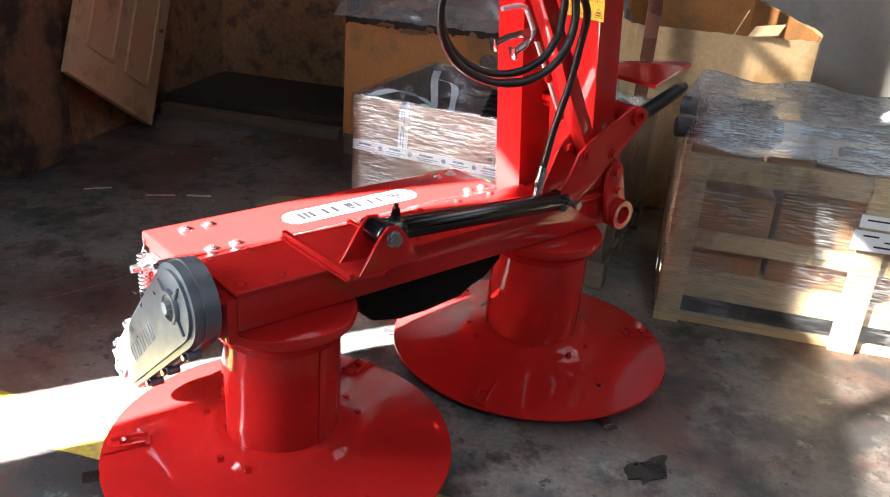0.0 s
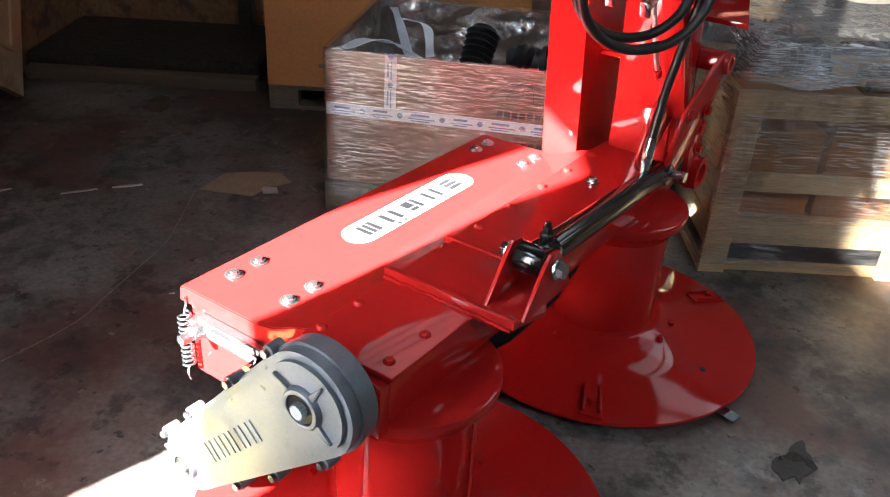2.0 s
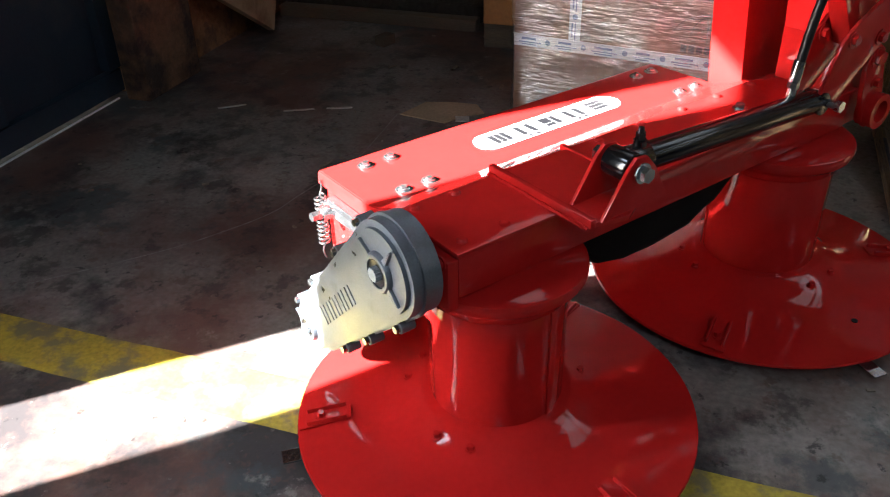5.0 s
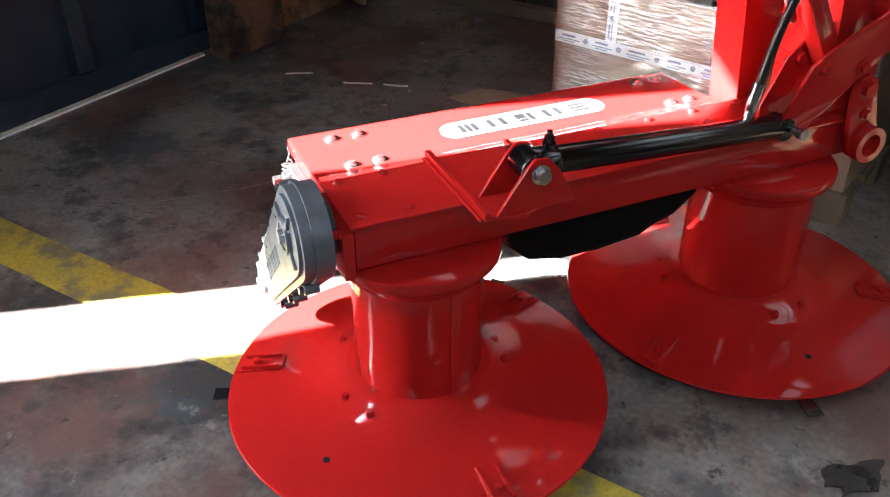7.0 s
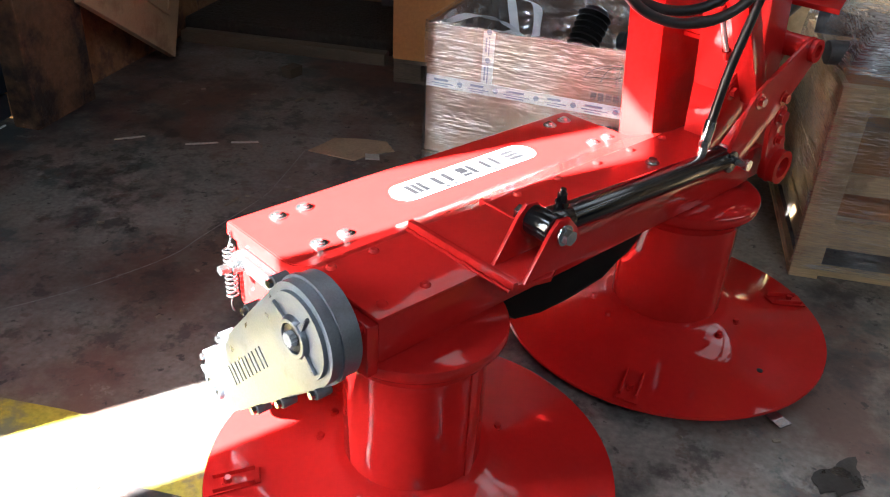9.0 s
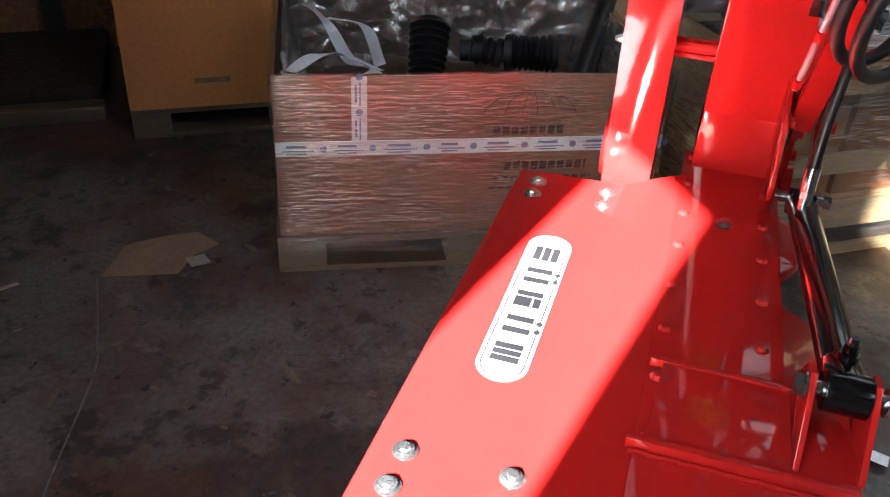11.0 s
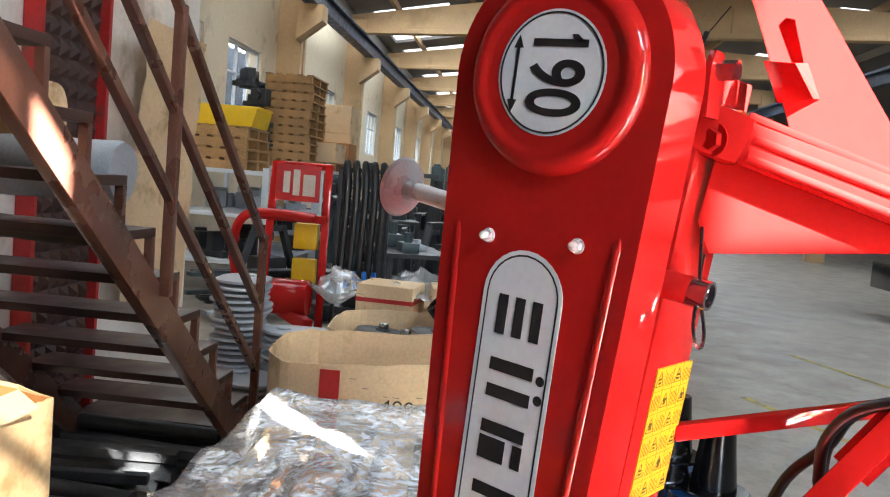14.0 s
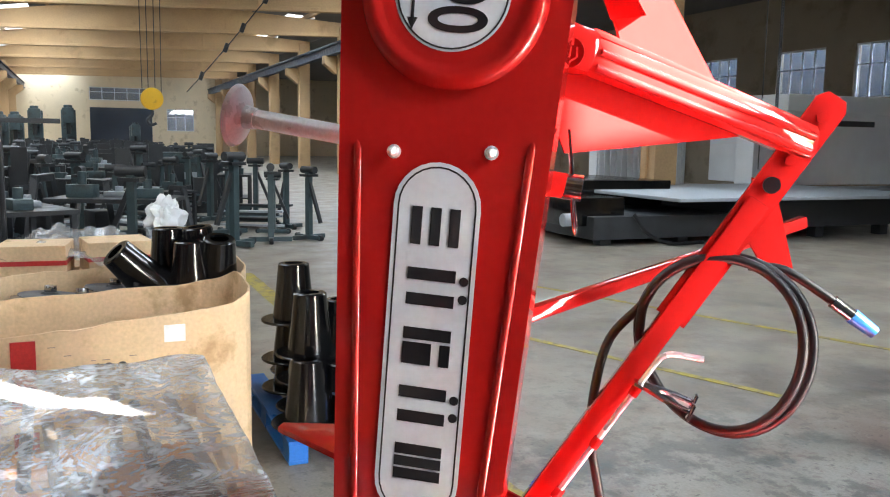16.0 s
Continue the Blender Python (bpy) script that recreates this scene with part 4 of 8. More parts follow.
case = part("gear_case", case_slab(0.103, 0.070, -0.066, -0.036, 0.004), CAST, mower, "dull grey cast aluminium gear case")
part("case_seam", case_slab(0.107, 0.074, -0.036, -0.026, 0.002), CAST, case)
part("case_cover", case_slab(0.101, 0.068, -0.026, -0.004, 0.010), CAST, case)
part("cover_face", case_slab(0.086, 0.056, -0.004, 0.004, 0.004), CAST, case)
out = Vector((-1, 0, 0))
for hub, s in ((HUB1, 1.0), (HUB2, 0.8)):
    bm = N()
    lathe(bm, [(0.0, 0.0), (0.043 * s, 0.0), (0.042 * s, 0.006), (0.038 * s, 0.012), (0.032 * s, 0.013), (0.030 * s, 0.012), (0.030 * s, 0.004), (0.0, 0.004)], 32, frame_of(hub + out * 0.002, (0, -1, 0), (0, 0, 1)))
    part("hub", bm, CAST, case)
    bm = N()
    lathe(bm, [(0.0, 0.0), (0.0295 * s, 0.0), (0.0295 * s, 0.010), (0.027 * s, 0.012), (0.022 * s, 0.009), (0.0, 0.009)], 28, frame_of(hub, (0, -1, 0), (0, 0, 1)))
    part("oil_seal", bm, RUBBER, case, "black rubber oil seal")
    bm = N()
    n = 14
    pts = []
    for i in range(2 * n):
        r = (0.0155 if i % 2 else 0.0125) * s
        pts.append((r * math.cos(math.pi * i / n), r * math.sin(math.pi * i / n)))
    prism(bm, pts, 0.020, frame_of(hub + out * 0.002, (0, -1, 0), (0, 0, 1)))
    part("splined_shaft", bm, GREY_PARTS, case, "splined steel shaft end")
    for a in (35, 125, 215) if s == 1.0 else (20,):
        a = radians(a)
        d = Vector((0, math.cos(a), math.sin(a)))
        bm = N()
        w = Vector((0, -math.sin(a), math.cos(a)))
        prism(bm, [(0.036 * s, -0.008), (0.078 * s, -0.002), (0.078 * s, 0.002), (0.036 * s, 0.008)], 0.009, frame_of(hub + out * 0.001, d, w) if frame_of(hub, d, w).to_3x3().col[2].x < 0 else frame_of(hub + out * 0.011, d, w), 0.003)
        part("web", bm, CAST, case)
for f, side in ((-0.44, 1), (-0.10, 1), (0.30, 1), (-0.36, -1), (-0.02, -1), (0.27, -1), (0.58, 1)):
    r = 0.103 + (0.070 - 0.103) * (f + 0.5)
    p = mid + along * (f * span) + across * (side * (r + 0.008))
    bm = N()
    cyl(bm, p + out * -0.045, p + out * -0.012, 0.013, n=16, bevel=0.002)
    boss = part("bolt_boss", bm, CAST, case)
    bm = N()
    cyl(bm, p + out * -0.012, p + out * -0.002, 0.0085, n=6)
    part("bolt", bm, ZINC, boss, "zinc plated bolt")
# raised plain marks where the maker's name is cast
for i in range(5):
    bm = N()
    p = mid + along * ((i - 2.0) * 0.043 + 0.03)
    d = frame_of(p + out * 0.004, along, across)
    for x0, x1, y0, y1 in ((-0.013, -0.006, -0.022, 0.022), (0.006, 0.013, -0.022, 0.022)):
        box(bm, x0, x1, y0, y1, -0.002, 0.002, 0.0012, d)
    part("cast_mark", bm, CAST, case, smooth=False)
bm = N()
lathe(bm, [(0.0, 0.0), (0.072, 0.0), (0.072, 0.012), (0.058, 0.014), (0.058, 0.04), (0.0, 0.04)], 36, frame_of((-0.229, 0.003, 0.518), (0, 1, 0), (0, 0, 1)))
part("coupling", bm, STEEL, mower, "dark steel coupling behind the gear case")

# clevis for the ram, welded across the beam
bm = N()
prism(bm, [(0.085, -0.185), (0.155, -0.205), (0.26, -0.15), (0.265, 0.085), (0.085, 0.095)], 0.012, Matrix.Translation((0, 0, BEAM_TOP + 0.001)), 0.003)
clevis = part("ram_bracket", bm, RED, mower, "red welded ram bracket")
rnd = random.Random(77)
for x, y0, y1 in ((0.068, -0.180, 0.115), (0.278, -0.14, 0.10)):
    bm = N()
    pts = [(x + rnd.uniform(-0.0012, 0.0012), y0 + (y1 - y0) * i / 40, BEAM_TOP + 0.002 + rnd.uniform(-0.001, 0.001)) for i in range(41)]
    sweep(bm, pts, 0.0042, 6)
    part("weld_bead", bm, RED, clevis, "uneven painted weld bead")
bm = N()
box(bm, 0.072, 0.086, -0.185, 0.120, BEAM_TOP + 0.001, BEAM_TOP + 0.020, 0.003)
part("weld_bar", bm, RED, clevis)
bm = N()
box(bm, 0.262, 0.274, -0.145, 0.105, BEAM_TOP + 0.001, BEAM_TOP + 0.017, 0.003)
part("weld_bar", bm, RED, clevis)
for y in (-0.110, -0.192):
    bm = N()
    prism(bm, [(0.095, 0.576), (0.275, 0.576), (0.230, 0.655), (0.205, 0.682), (0.175, 0.685), (0.155, 0.665)], 0.009, frame_of((0, y + 0.009, 0), (1, 0, 0), (0, 0, 1)), 0.002)
    part("ear", bm, RED, clevis)
PIN = Vector((0.181, -0.152, 0.658))
bm = N()
cyl(bm, PIN + Vector((0, -0.062, 0)), PIN + Vector((0, 0.062, 0)), 0.011, n=16)
hexbolt(bm, PIN + Vector((0, -0.050, 0)), (0, -1, 0), 0.0165, 0.018, 1.25)
hexbolt(bm, PIN + Vector((0, 0.052, 0)), (0, 1, 0), 0.0165, 0.016, 1.25)
part("pin_bolt", bm, ZINC, clevis, "zinc plated pin bolt")

RAM_END = Vector((0.868, -0.132, 0.604))
axis = (RAM_END - PIN).normalized()
bm = N()
cyl(bm, PIN + axis * 0.045, RAM_END - axis * 0.03, 0.0285, n=32, bevel=0.004)
ram = part("hydraulic_ram", bm, BLACK, mower, "glossy black hydraulic ram")
bm = N()
cyl(bm, PIN + axis * 0.002, PIN + axis * 0.062, 0.0315, n=28, bevel=0.005)
cyl(bm, PIN - Vector((0, 0.030, 0)), PIN + Vector((0, 0.030, 0)), 0.030, n=28, bevel=0.003)
part("ram_eye", bm, BLACK, ram)
bm = N()
p = PIN + axis * 0.045
cyl(bm, p + Vector((0, 0, 0.026)), p + Vector((0, 0, 0.040)), 0.014, n=16)
cyl(bm, p + Vector((0, 0, 0.040)), p + Vector((0, 0, 0.056)), 0.0105, n=6)
cyl(bm, p + Vector((0, 0, 0.052)), p + Vector((0, 0, 0.066)), 0.008, 0.006, n=12)
part("bleed_screw", bm, BLACK, ram)
bm = N()
cyl(bm, RAM_END - axis * 0.02 - Vector((0, 0.026, 0)), RAM_END - axis * 0.02 + Vector((0, 0.026, 0)), 0.027, n=24, bevel=0.003)
part("rod_eye", bm, BLACK, ram)
bm = N()
cyl(bm, RAM_END + Vector((0, -0.056, 0)), RAM_END + Vector((0, 0.05, 0)), 0.010, n=14)
cyl(bm, RAM_END + Vector((0, -0.060, 0)), RAM_END + Vector((0, -0.046, 0)), 0.0145, n=6)
part("pin_bolt", bm, ZINC, mower, "zinc plated pin bolt")
PORT = Vector((0.757, -0.124, 0.636))
bm = N()
cyl(bm, PORT, PORT + Vector((0.002, 0, 0.022)), 0.011, n=16)
cyl(bm, PORT + Vector((0.002, 0, 0.022)), PORT + Vector((0.004, 0, 0.036)), 0.0135, n=6)
cyl(bm, PORT + Vector((0.004, 0, 0.036)), PORT + Vector((0.012, 0, 0.085)), 0.0135, n=18, bevel=0.002)
part("hose_fitting", bm, ZINC, mower, "zinc plated hose fitting")

# ---------------------------------------------------------------- upright belt arm
TOP = Vector((1.050, 0, 1.825))
FOOT = Vector((1.134, 0, 0.53))
up = (TOP - FOOT).normalized()
side = Vector((-1, 0, 0)) - up * up.dot(Vector((-1, 0, 0)))
side.normalize()


def arm_outline(r_top, r_foot, n=28):
    pts = []
    for i in range(n + 1):
        a = math.pi * i / n
        d = side * math.cos(a) + up * math.sin(a)
        p = TOP + d * r_top
        pts.append((p.x, p.z))
    for i in range(n + 1):
        a = math.pi + math.pi * i / n
        d = side * math.cos(a) + up * math.sin(a)
        p = FOOT + d * r_foot
        pts.append((p.x, p.z))
    return pts


def arm_slab(r_top, r_foot, y0, y1, bevel=0.0):
    bm = N()
    prism(bm, [(x, z) for x, z in arm_outline(r_top, r_foot)], y1 - y0, frame_of((0, y1, 0), (1, 0, 0), (0, 0, 1)), bevel, 5)
    return bm


guard = part("belt_guard", arm_slab(0.193, 0.131, 0.175, 0.284, 0.022), RED, mower, "tall glossy red belt guard with rounded top")
# pressed beads along both sides of the guard, under the pulley cover
for s in (-1, 1):
    bm = N()
    ends = []
    for z, w in ((1.60, 0.152), (1.57, 0.148), (0.78, 0.105), (0.74, 0.100)):
        p = FOOT.lerp(TOP, (z - FOOT.z) / (TOP.z - FOOT.z)) + side * (s * w)
        ends.append(Vector((p.x, 0.2795 if 0.75 < z < 1.59 else 0.273, z)))
    sweep(bm, ends, 0.008, 14)
    part("pressed_bead", bm, RED, guard)
bm = N()
lathe(bm, [(0.0, 0.0), (0.158, 0.0), (0.157, 0.008), (0.153, 0.017), (0.147, 0.024), (0.140, 0.0275), (0.133, 0.0285), (0.127, 0.0275), (0.121, 0.0250), (0.1155, 0.0240), (0.112, 0.0240), (0.0, 0.024)], 64, frame_of((TOP.x, 0.276, TOP.z), (-1, 0, 0), (0, 0, 1)))
ring = part("pulley_cover", bm, RED, guard, "round raised red pulley cover")
bm = N()
cyl(bm, (TOP.x, 0.2995, TOP.z), (TOP.x, 0.3008, TOP.z), 0.096, n=48)
disc190 = part("round_label", bm, SILVER, ring, "round pale label with the number 190")
bm = N()
lathe(bm, [(0.0895, 0.0), (0.0925, 0.0), (0.0925, 0.0006), (0.0895, 0.0006)], 48, frame_of((TOP.x, 0.3009, TOP.z), (-1, 0, 0), (0, 0, 1)), closed=True)
part("border", bm, INK, disc190, smooth=False)
down = -up
number_m = frame_of((TOP.x - 0.006, 0.3014, TOP.z), down, side)
letters("190", 0.136, number_m, INK, "number", disc190, stretch=0.66, bold=0.0020)
bm = N()
prism(bm, [(-0.046, 0.049), (-0.058, 0.034), (-0.058, 0.024), (-0.046, 0.031)], 0.0008, number_m @ Matrix.Translation((0, 0, -0.0004)))
part("number_flag", bm, INK, disc190, smooth=False)
bm = N()
a0 = Vector((TOP.x + 0.064, 0.3012, TOP.z))
box(bm, -0.052, 0.052, -0.0025, 0.0025, -0.0003, 0.0005, 0, frame_of(a0, up, side))
for s in (-1, 1):
    prism(bm, [(s * 0.060, 0.0), (s * 0.040, 0.009), (s * 0.040, -0.009)][::s], 0.0006, frame_of(a0, up, side))
part("double_arrow", bm, INK, disc190, smooth=False)
badge(guard, frame_of((1.090, 0.2845, 1.233), down, side), 0.635, 0.150, SILVER, 0.007)
for dx in (-0.083, 0.083):
    for z in (1.567, 0.83):
        x = TOP.x + (TOP.z - z) * 0.0649 + dx
        bm = N()
        cyl(bm, (x, 0.284, z), (x, 0.2858, z), 0.0120, n=20)
        cyl(bm, (x, 0.2855, z), (x, 0.296, z), 0.0092, n=6)
        lathe(bm, [(0.0, 0.0), (0.0078, 0.0), (0.0070, 0.006), (0.004, 0.010), (0.0, 0.0115)], 14, frame_of((x, 0.2955, z), (-1, 0, 0), (0, 0, 1)))
        part("dome_nut", bm, CHROME, guard, "zinc plated dome nut")
bm = N()
cyl(bm, (FOOT.x, 0.278, FOOT.z + 0.02), (FOOT.x, 0.300, FOOT.z + 0.02), 0.092, n=48, bevel=0.006)
part("lower_pulley_cover", bm, RED, guard)
bm = N()
cyl(bm, (FOOT.x, 0.300, FOOT.z + 0.02), (FOOT.x, 0.3012, FOOT.z + 0.02), 0.055, n=32)
part("round_label", bm, SILVER, guard, "round pale label")
for x, z in ((1.042, 0.72), (1.047, 0.665)):
    bm = N()
    cyl(bm, (x - 0.045, 0.225, z), (x - 0.05, 0.225, z), 0.014, n=18)
    part("oval_plug", bm, RED, guard)

# the second arm, a flat box with the yellow warning plate
ARM_T, ARM_F = Vector((0.880, -0.028, 1.86)), Vector((1.035, 0.000, 0.585))
ax2 = (ARM_T - ARM_F).normalized()
bm = N()
m2 = frame_of(ARM_F, (0, 1, 0), ax2)
box(bm, -0.090, 0.090, 0.0, (ARM_T - ARM_F).length, 0.0, 0.10, 0.006, m2 @ Matrix.Translation((0, 0, 0)) if (m2.to_3x3() @ Vector((0, 0, 1))).x > 0 else m2 @ Matrix.Translation((0, 0, -0.10)))
arm2 = part("lift_arm", bm, RED, mower, "glossy red box-section lift arm")
face = Vector((-1, 0, 0)) - ax2 * ax2.dot(Vector((-1, 0, 0)))
face.normalize()
lab = frame_of(ARM_F + ax2 * 0.652 + face * 0.0012 + Vector((0, -0.012, 0)), (0, -1, 0), ax2)
if (lab.to_3x3() @ Vector((0, 0, 1))).x > 0:
    lab = frame_of(ARM_F + ax2 * 0.652 + face * 0.0012 + Vector((0, -0.012, 0)), (0, -1, 0), ax2)
bm = N()
box(bm, -0.075, 0.075, -0.128, 0.128, -0.0008, 0.0008, 0, lab)
sticker = part("warning_label", bm, YELLOW, arm2, "yellow warning label with small black pictograms", smooth=False)
rnd = random.Random(4)
for r in range(6):
    for c in range(4):
        bm = N()
        x, y = -0.056 + 0.0373 * c, 0.106 - 0.0425 * r
        if (r + c) % 2:
            for s in range(5):
                box(bm, x - 0.0135 + 0.0065 * s, x - 0.0123 + 0.0065 * s, y - 0.015, y + rnd.uniform(0.006, 0.015), 0.0008, 0.0012, 0, lab)
        else:
            tri = [Vector((x - 0.015, y - 0.012, 0.001)), Vector((x + 0.015, y - 0.012, 0.001)), Vector((x, y + 0.014, 0.001))]
            for p, q in zip(tri, tri[1:] + tri[:1]):
                plank(bm, lab @ p, lab @ q, 0.0013, 0.0006, lab.to_3x3() @ Vector((0, 0, 1)))
            for s in range(2):
                w = rnd.uniform(0.004, 0.008)
                box(bm, x - w, x + w, y - 0.008 + 0.007 * s, y - 0.004 + 0.007 * s, 0.0008, 0.0012, 0, lab)
        part("pictogram", bm, INK, sticker, smooth=False)
for c in range(5):
    bm = N()
    box(bm, -0.0755 + 0.0373 * c, -0.0749 + 0.0373 * c, -0.126, 0.126, 0.0008, 0.0010, 0, lab)
    part("cell_line", bm, INK, sticker, smooth=False)
for r in range(7):
    bm = N()
    box(bm, -0.074, 0.074, 0.1270 - 0.0425 * r, 0.1276 - 0.0425 * r, 0.0010, 0.0012, 0, lab)
    part("cell_line", bm, INK, sticker, smooth=False)
for x, y, w, h in ((-0.056, 0.021, 0.005, 0.006), (0.0187, -0.064, 0.004, 0.009), (-0.0187, 0.064, 0.004, 0.004), (0.056, 0.0635, 0.004, 0.004)):
    bm = N()
    box(bm, x - w, x + w, y - h, y + h, 0.0008, 0.0013, 0, lab @ Matrix.Rotation(0.0, 4, "Z"))
    part("dark_symbol", bm, INK, sticker, smooth=False)
# webs between the two arms, and the latch pin with its clip
for z, x in ((0.80, 1.06), (1.12, 1.02), (1.42, 0.98)):
    bm = N()
    box(bm, x + 0.012, x + 0.07, 0.075, 0.18, z - 0.006, z + 0.006, 0.002)
    cyl(bm, (x + 0.02, 0.075, z + 0.022), (x + 0.02, 0.18, z + 0.022), 0.017, n=16)
    part("arm_web", bm, RED, mower)
bm = N()
cyl(bm, (0.985, 0.125, 1.525), (0.872, 0.108, 1.507), 0.024, n=24)
tube_ = part("latch_tube", bm, RED, mower)
bm = N()
lathe(bm, [(0.024, 0.0), (0.024, 0.034), (0.019, 0.034), (0.019, 0.0)], 24, frame_of((0.874, 0.108, 1.507), (0, 1, 0), Vector((-0.98, -0.15, -0.12)).cross(Vector((0, 1, 0)))) , closed=True)
part("pin_end", bm, ZINC, tube_, "zinc plated hollow pin")
bm = N()
sweep(bm, curve_points([(0.868, 0.100, 1.61), (0.862, 0.108, 1.56), (0.858, 0.112, 1.515), (0.856, 0.125, 1.46), (0.852, 0.115, 1.425), (0.850, 0.095, 1.42), (0.852, 0.088, 1.445), (0.858, 0.098, 1.49), (0.862, 0.102, 1.53), (0.866, 0.085, 1.565)]), 0.0032, 8)
part("r_clip", bm, ZINC, mower, "zinc plated spring clip")

# ---------------------------------------------------------------- links at the foot, latch bar and headstock


def flat(points, y, thick, bevel=0.002):
    bm = N()
    prism(bm, points, thick, frame_of((0, y + thick, 0), (1, 0, 0), (0, 0, 1)), bevel)
    return bm


for y in (-0.152, -0.075):
    link = part("rocker_link", flat([(0.836, 0.632), (0.840, 0.606), (0.858, 0.588), (0.884, 0.584), (0.920, 0.600), (1.030, 0.690), (1.100, 0.742), (1.160, 0.792), (1.174, 0.822), (1.162, 0.848), (1.134, 0.860), (1.100, 0.854), (1.020, 0.815), (0.937, 0.779), (0.890, 0.745)], y, 0.010), RED, mower, "red rocker link plate")
    for x, z in ((0.922, 0.742), (1.040, 0.725)):
        bm = N()
        cyl(bm, (x, y - 0.001, z), (x, y - 0.004, z), 0.019, n=20)
        cyl(bm, (x, y - 0.004, z), (x, y - 0.014, z), 0.013, n=6)
        part("bolt", bm, RED, link)
bm = N()
lathe(bm, [(0.016, 0.0), (0.029, 0.0), (0.029, 0.12), (0.016, 0.12)], 24, frame_of((1.134, -0.166, 0.828), (1, 0, 0), (0, 0, -1)), closed=True)
part("link_bush", bm, RED, mower)
bm = N()
box(bm, 1.02, 1.19, -0.075, 0.09, 0.45, 0.70, 0.006)
part("pivot_block", bm, RED, mower)
swing = part("swing_lug", flat([(1.090, 0.676), (1.118, 0.684), (1.146, 0.668), (1.152, 0.640), (1.182, 0.545), (1.208, 0.515), (1.206, 0.480), (1.180, 0.455), (1.140, 0.455), (1.112, 0.480), (1.092, 0.545), (1.078, 0.640)], -0.122, 0.014), RED, mower, "red swing lug with a round eye")
bm = N()
lathe(bm, [(0.029, 0.0), (0.047, 0.0), (0.047, 0.045), (0.029, 0.045)], 36, frame_of((1.160, -0.144, 0.500), (1, 0, 0), (0, 0, -1)), closed=True)
part("eye_bush", bm, RED, swing)
for x, z, r in ((1.115, 0.650, 0.020), (1.132, 0.582, 0.013)):
    bm = N()
    hexbolt(bm, (x, -0.122, z), (0, -1, 0), r, 0.016, 1.3)
    part("bolt", bm, RED, swing)

# latch bar with slotted head
BAR0, BAR1 = Vector((0.985, -0.105, 0.72)), Vector((0.358, -0.145, 1.685))
bax = (BAR1 - BAR0).normalized()
bm = N()
plank(bm, BAR0, BAR0 + bax * 0.90, 0.045, 0.05, (0, -1, 0), 0.005)
latch = part("latch_bar", bm, RED, mower, "long red latch bar")
mb = frame_of(BAR0 + Vector((0, -0.002, 0)), bax, Vector((0, 0, 1)))
zdir = mb.to_3x3() @ Vector((0, 0, 1))
bm = N()
h = 0.034
end = (BAR1 - BAR0).length
prism(bm, [(0.60, -h), (end - 0.02, -h), (end, -h * 0.6), (end, h * 0.6), (end - 0.02, h), (0.60, h)], 0.012, mb @ Matrix.Translation((0, 0, 0.0)), 0.003)
head = part("slotted_head", bm, RED, latch, "flat red head with holes")
for s, r in ((0.94, 0.017), (0.885, 0.008)):
    bm = N()
    p = BAR0 + bax * s
    cyl(bm, p + Vector((0, -0.02, 0)), p + Vector((0, 0.02, 0)), r, n=20)
    part("hole", bm, RUBBER, head)
for s in (1.0, 1.06, 1.10):
    bm = N()
    p = BAR0 + bax * s + Vector((0, 0.012, 0))
    cyl(bm, p, p + Vector((0, 0.008, 0)), 0.012, n=6)
    part("bolt", bm, RED, head)
# chrome rod and hook on the bar
offs = Vector((-0.022, 0.043, -0.012))
bm = N()
sweep(bm, curve_points([BAR0 + bax * 0.14 + offs, BAR0 + bax * 0.36 + offs, BAR0 + bax * 0.51 + offs, BAR0 + bax * 0.532 + offs + Vector((-0.006, 0, 0)), (0.645, -0.079, 1.158), (0.590, -0.078, 1.152)], 6), 0.0065, 10)
part("latch_rod", bm, CHROME, mower, "bright steel latch rod")
for s in (0.16, 0.30, 0.44):
    bm = N()
    cyl(bm, BAR0 + bax * (s - 0.012) + offs, BAR0 + bax * (s + 0.012) + offs, 0.011, n=16)
    part("rod_guide", bm, RED, mower)
hook_m = frame_of((0.712, -0.075, 1.094), (-0.93, 0.0, -0.36), (0, 1, 0))
throat = [(0.066 - 0.028 * math.cos(a), 0.026 * math.sin(a)) for a in [radians(-78 + 13 * i) for i in range(13)]]
bm = N()
prism(bm, [(0.118, -0.034), (0.118, -0.054), (0.085, -0.056), (0.045, -0.046), (0.012, -0.022), (-0.014, -0.018), (-0.014, 0.018), (0.012, 0.022), (0.045, 0.046), (0.080, 0.052), (0.104, 0.050), (0.104, 0.032)] + throat[::-1], 0.007, hook_m, 0.0015)
hook = part("hook_plate", bm, ZINC, mower, "zinc plated double hook plate")
for x, y0, y1 in ((0.116, -0.056, -0.034), (0.102, 0.030, 0.052)):
    bm = N()
    box(bm, x, x + 0.007, y0, y1, -0.014, 0.020, 0.0015, hook_m)
    part("hook_tab", bm, ZINC, hook)

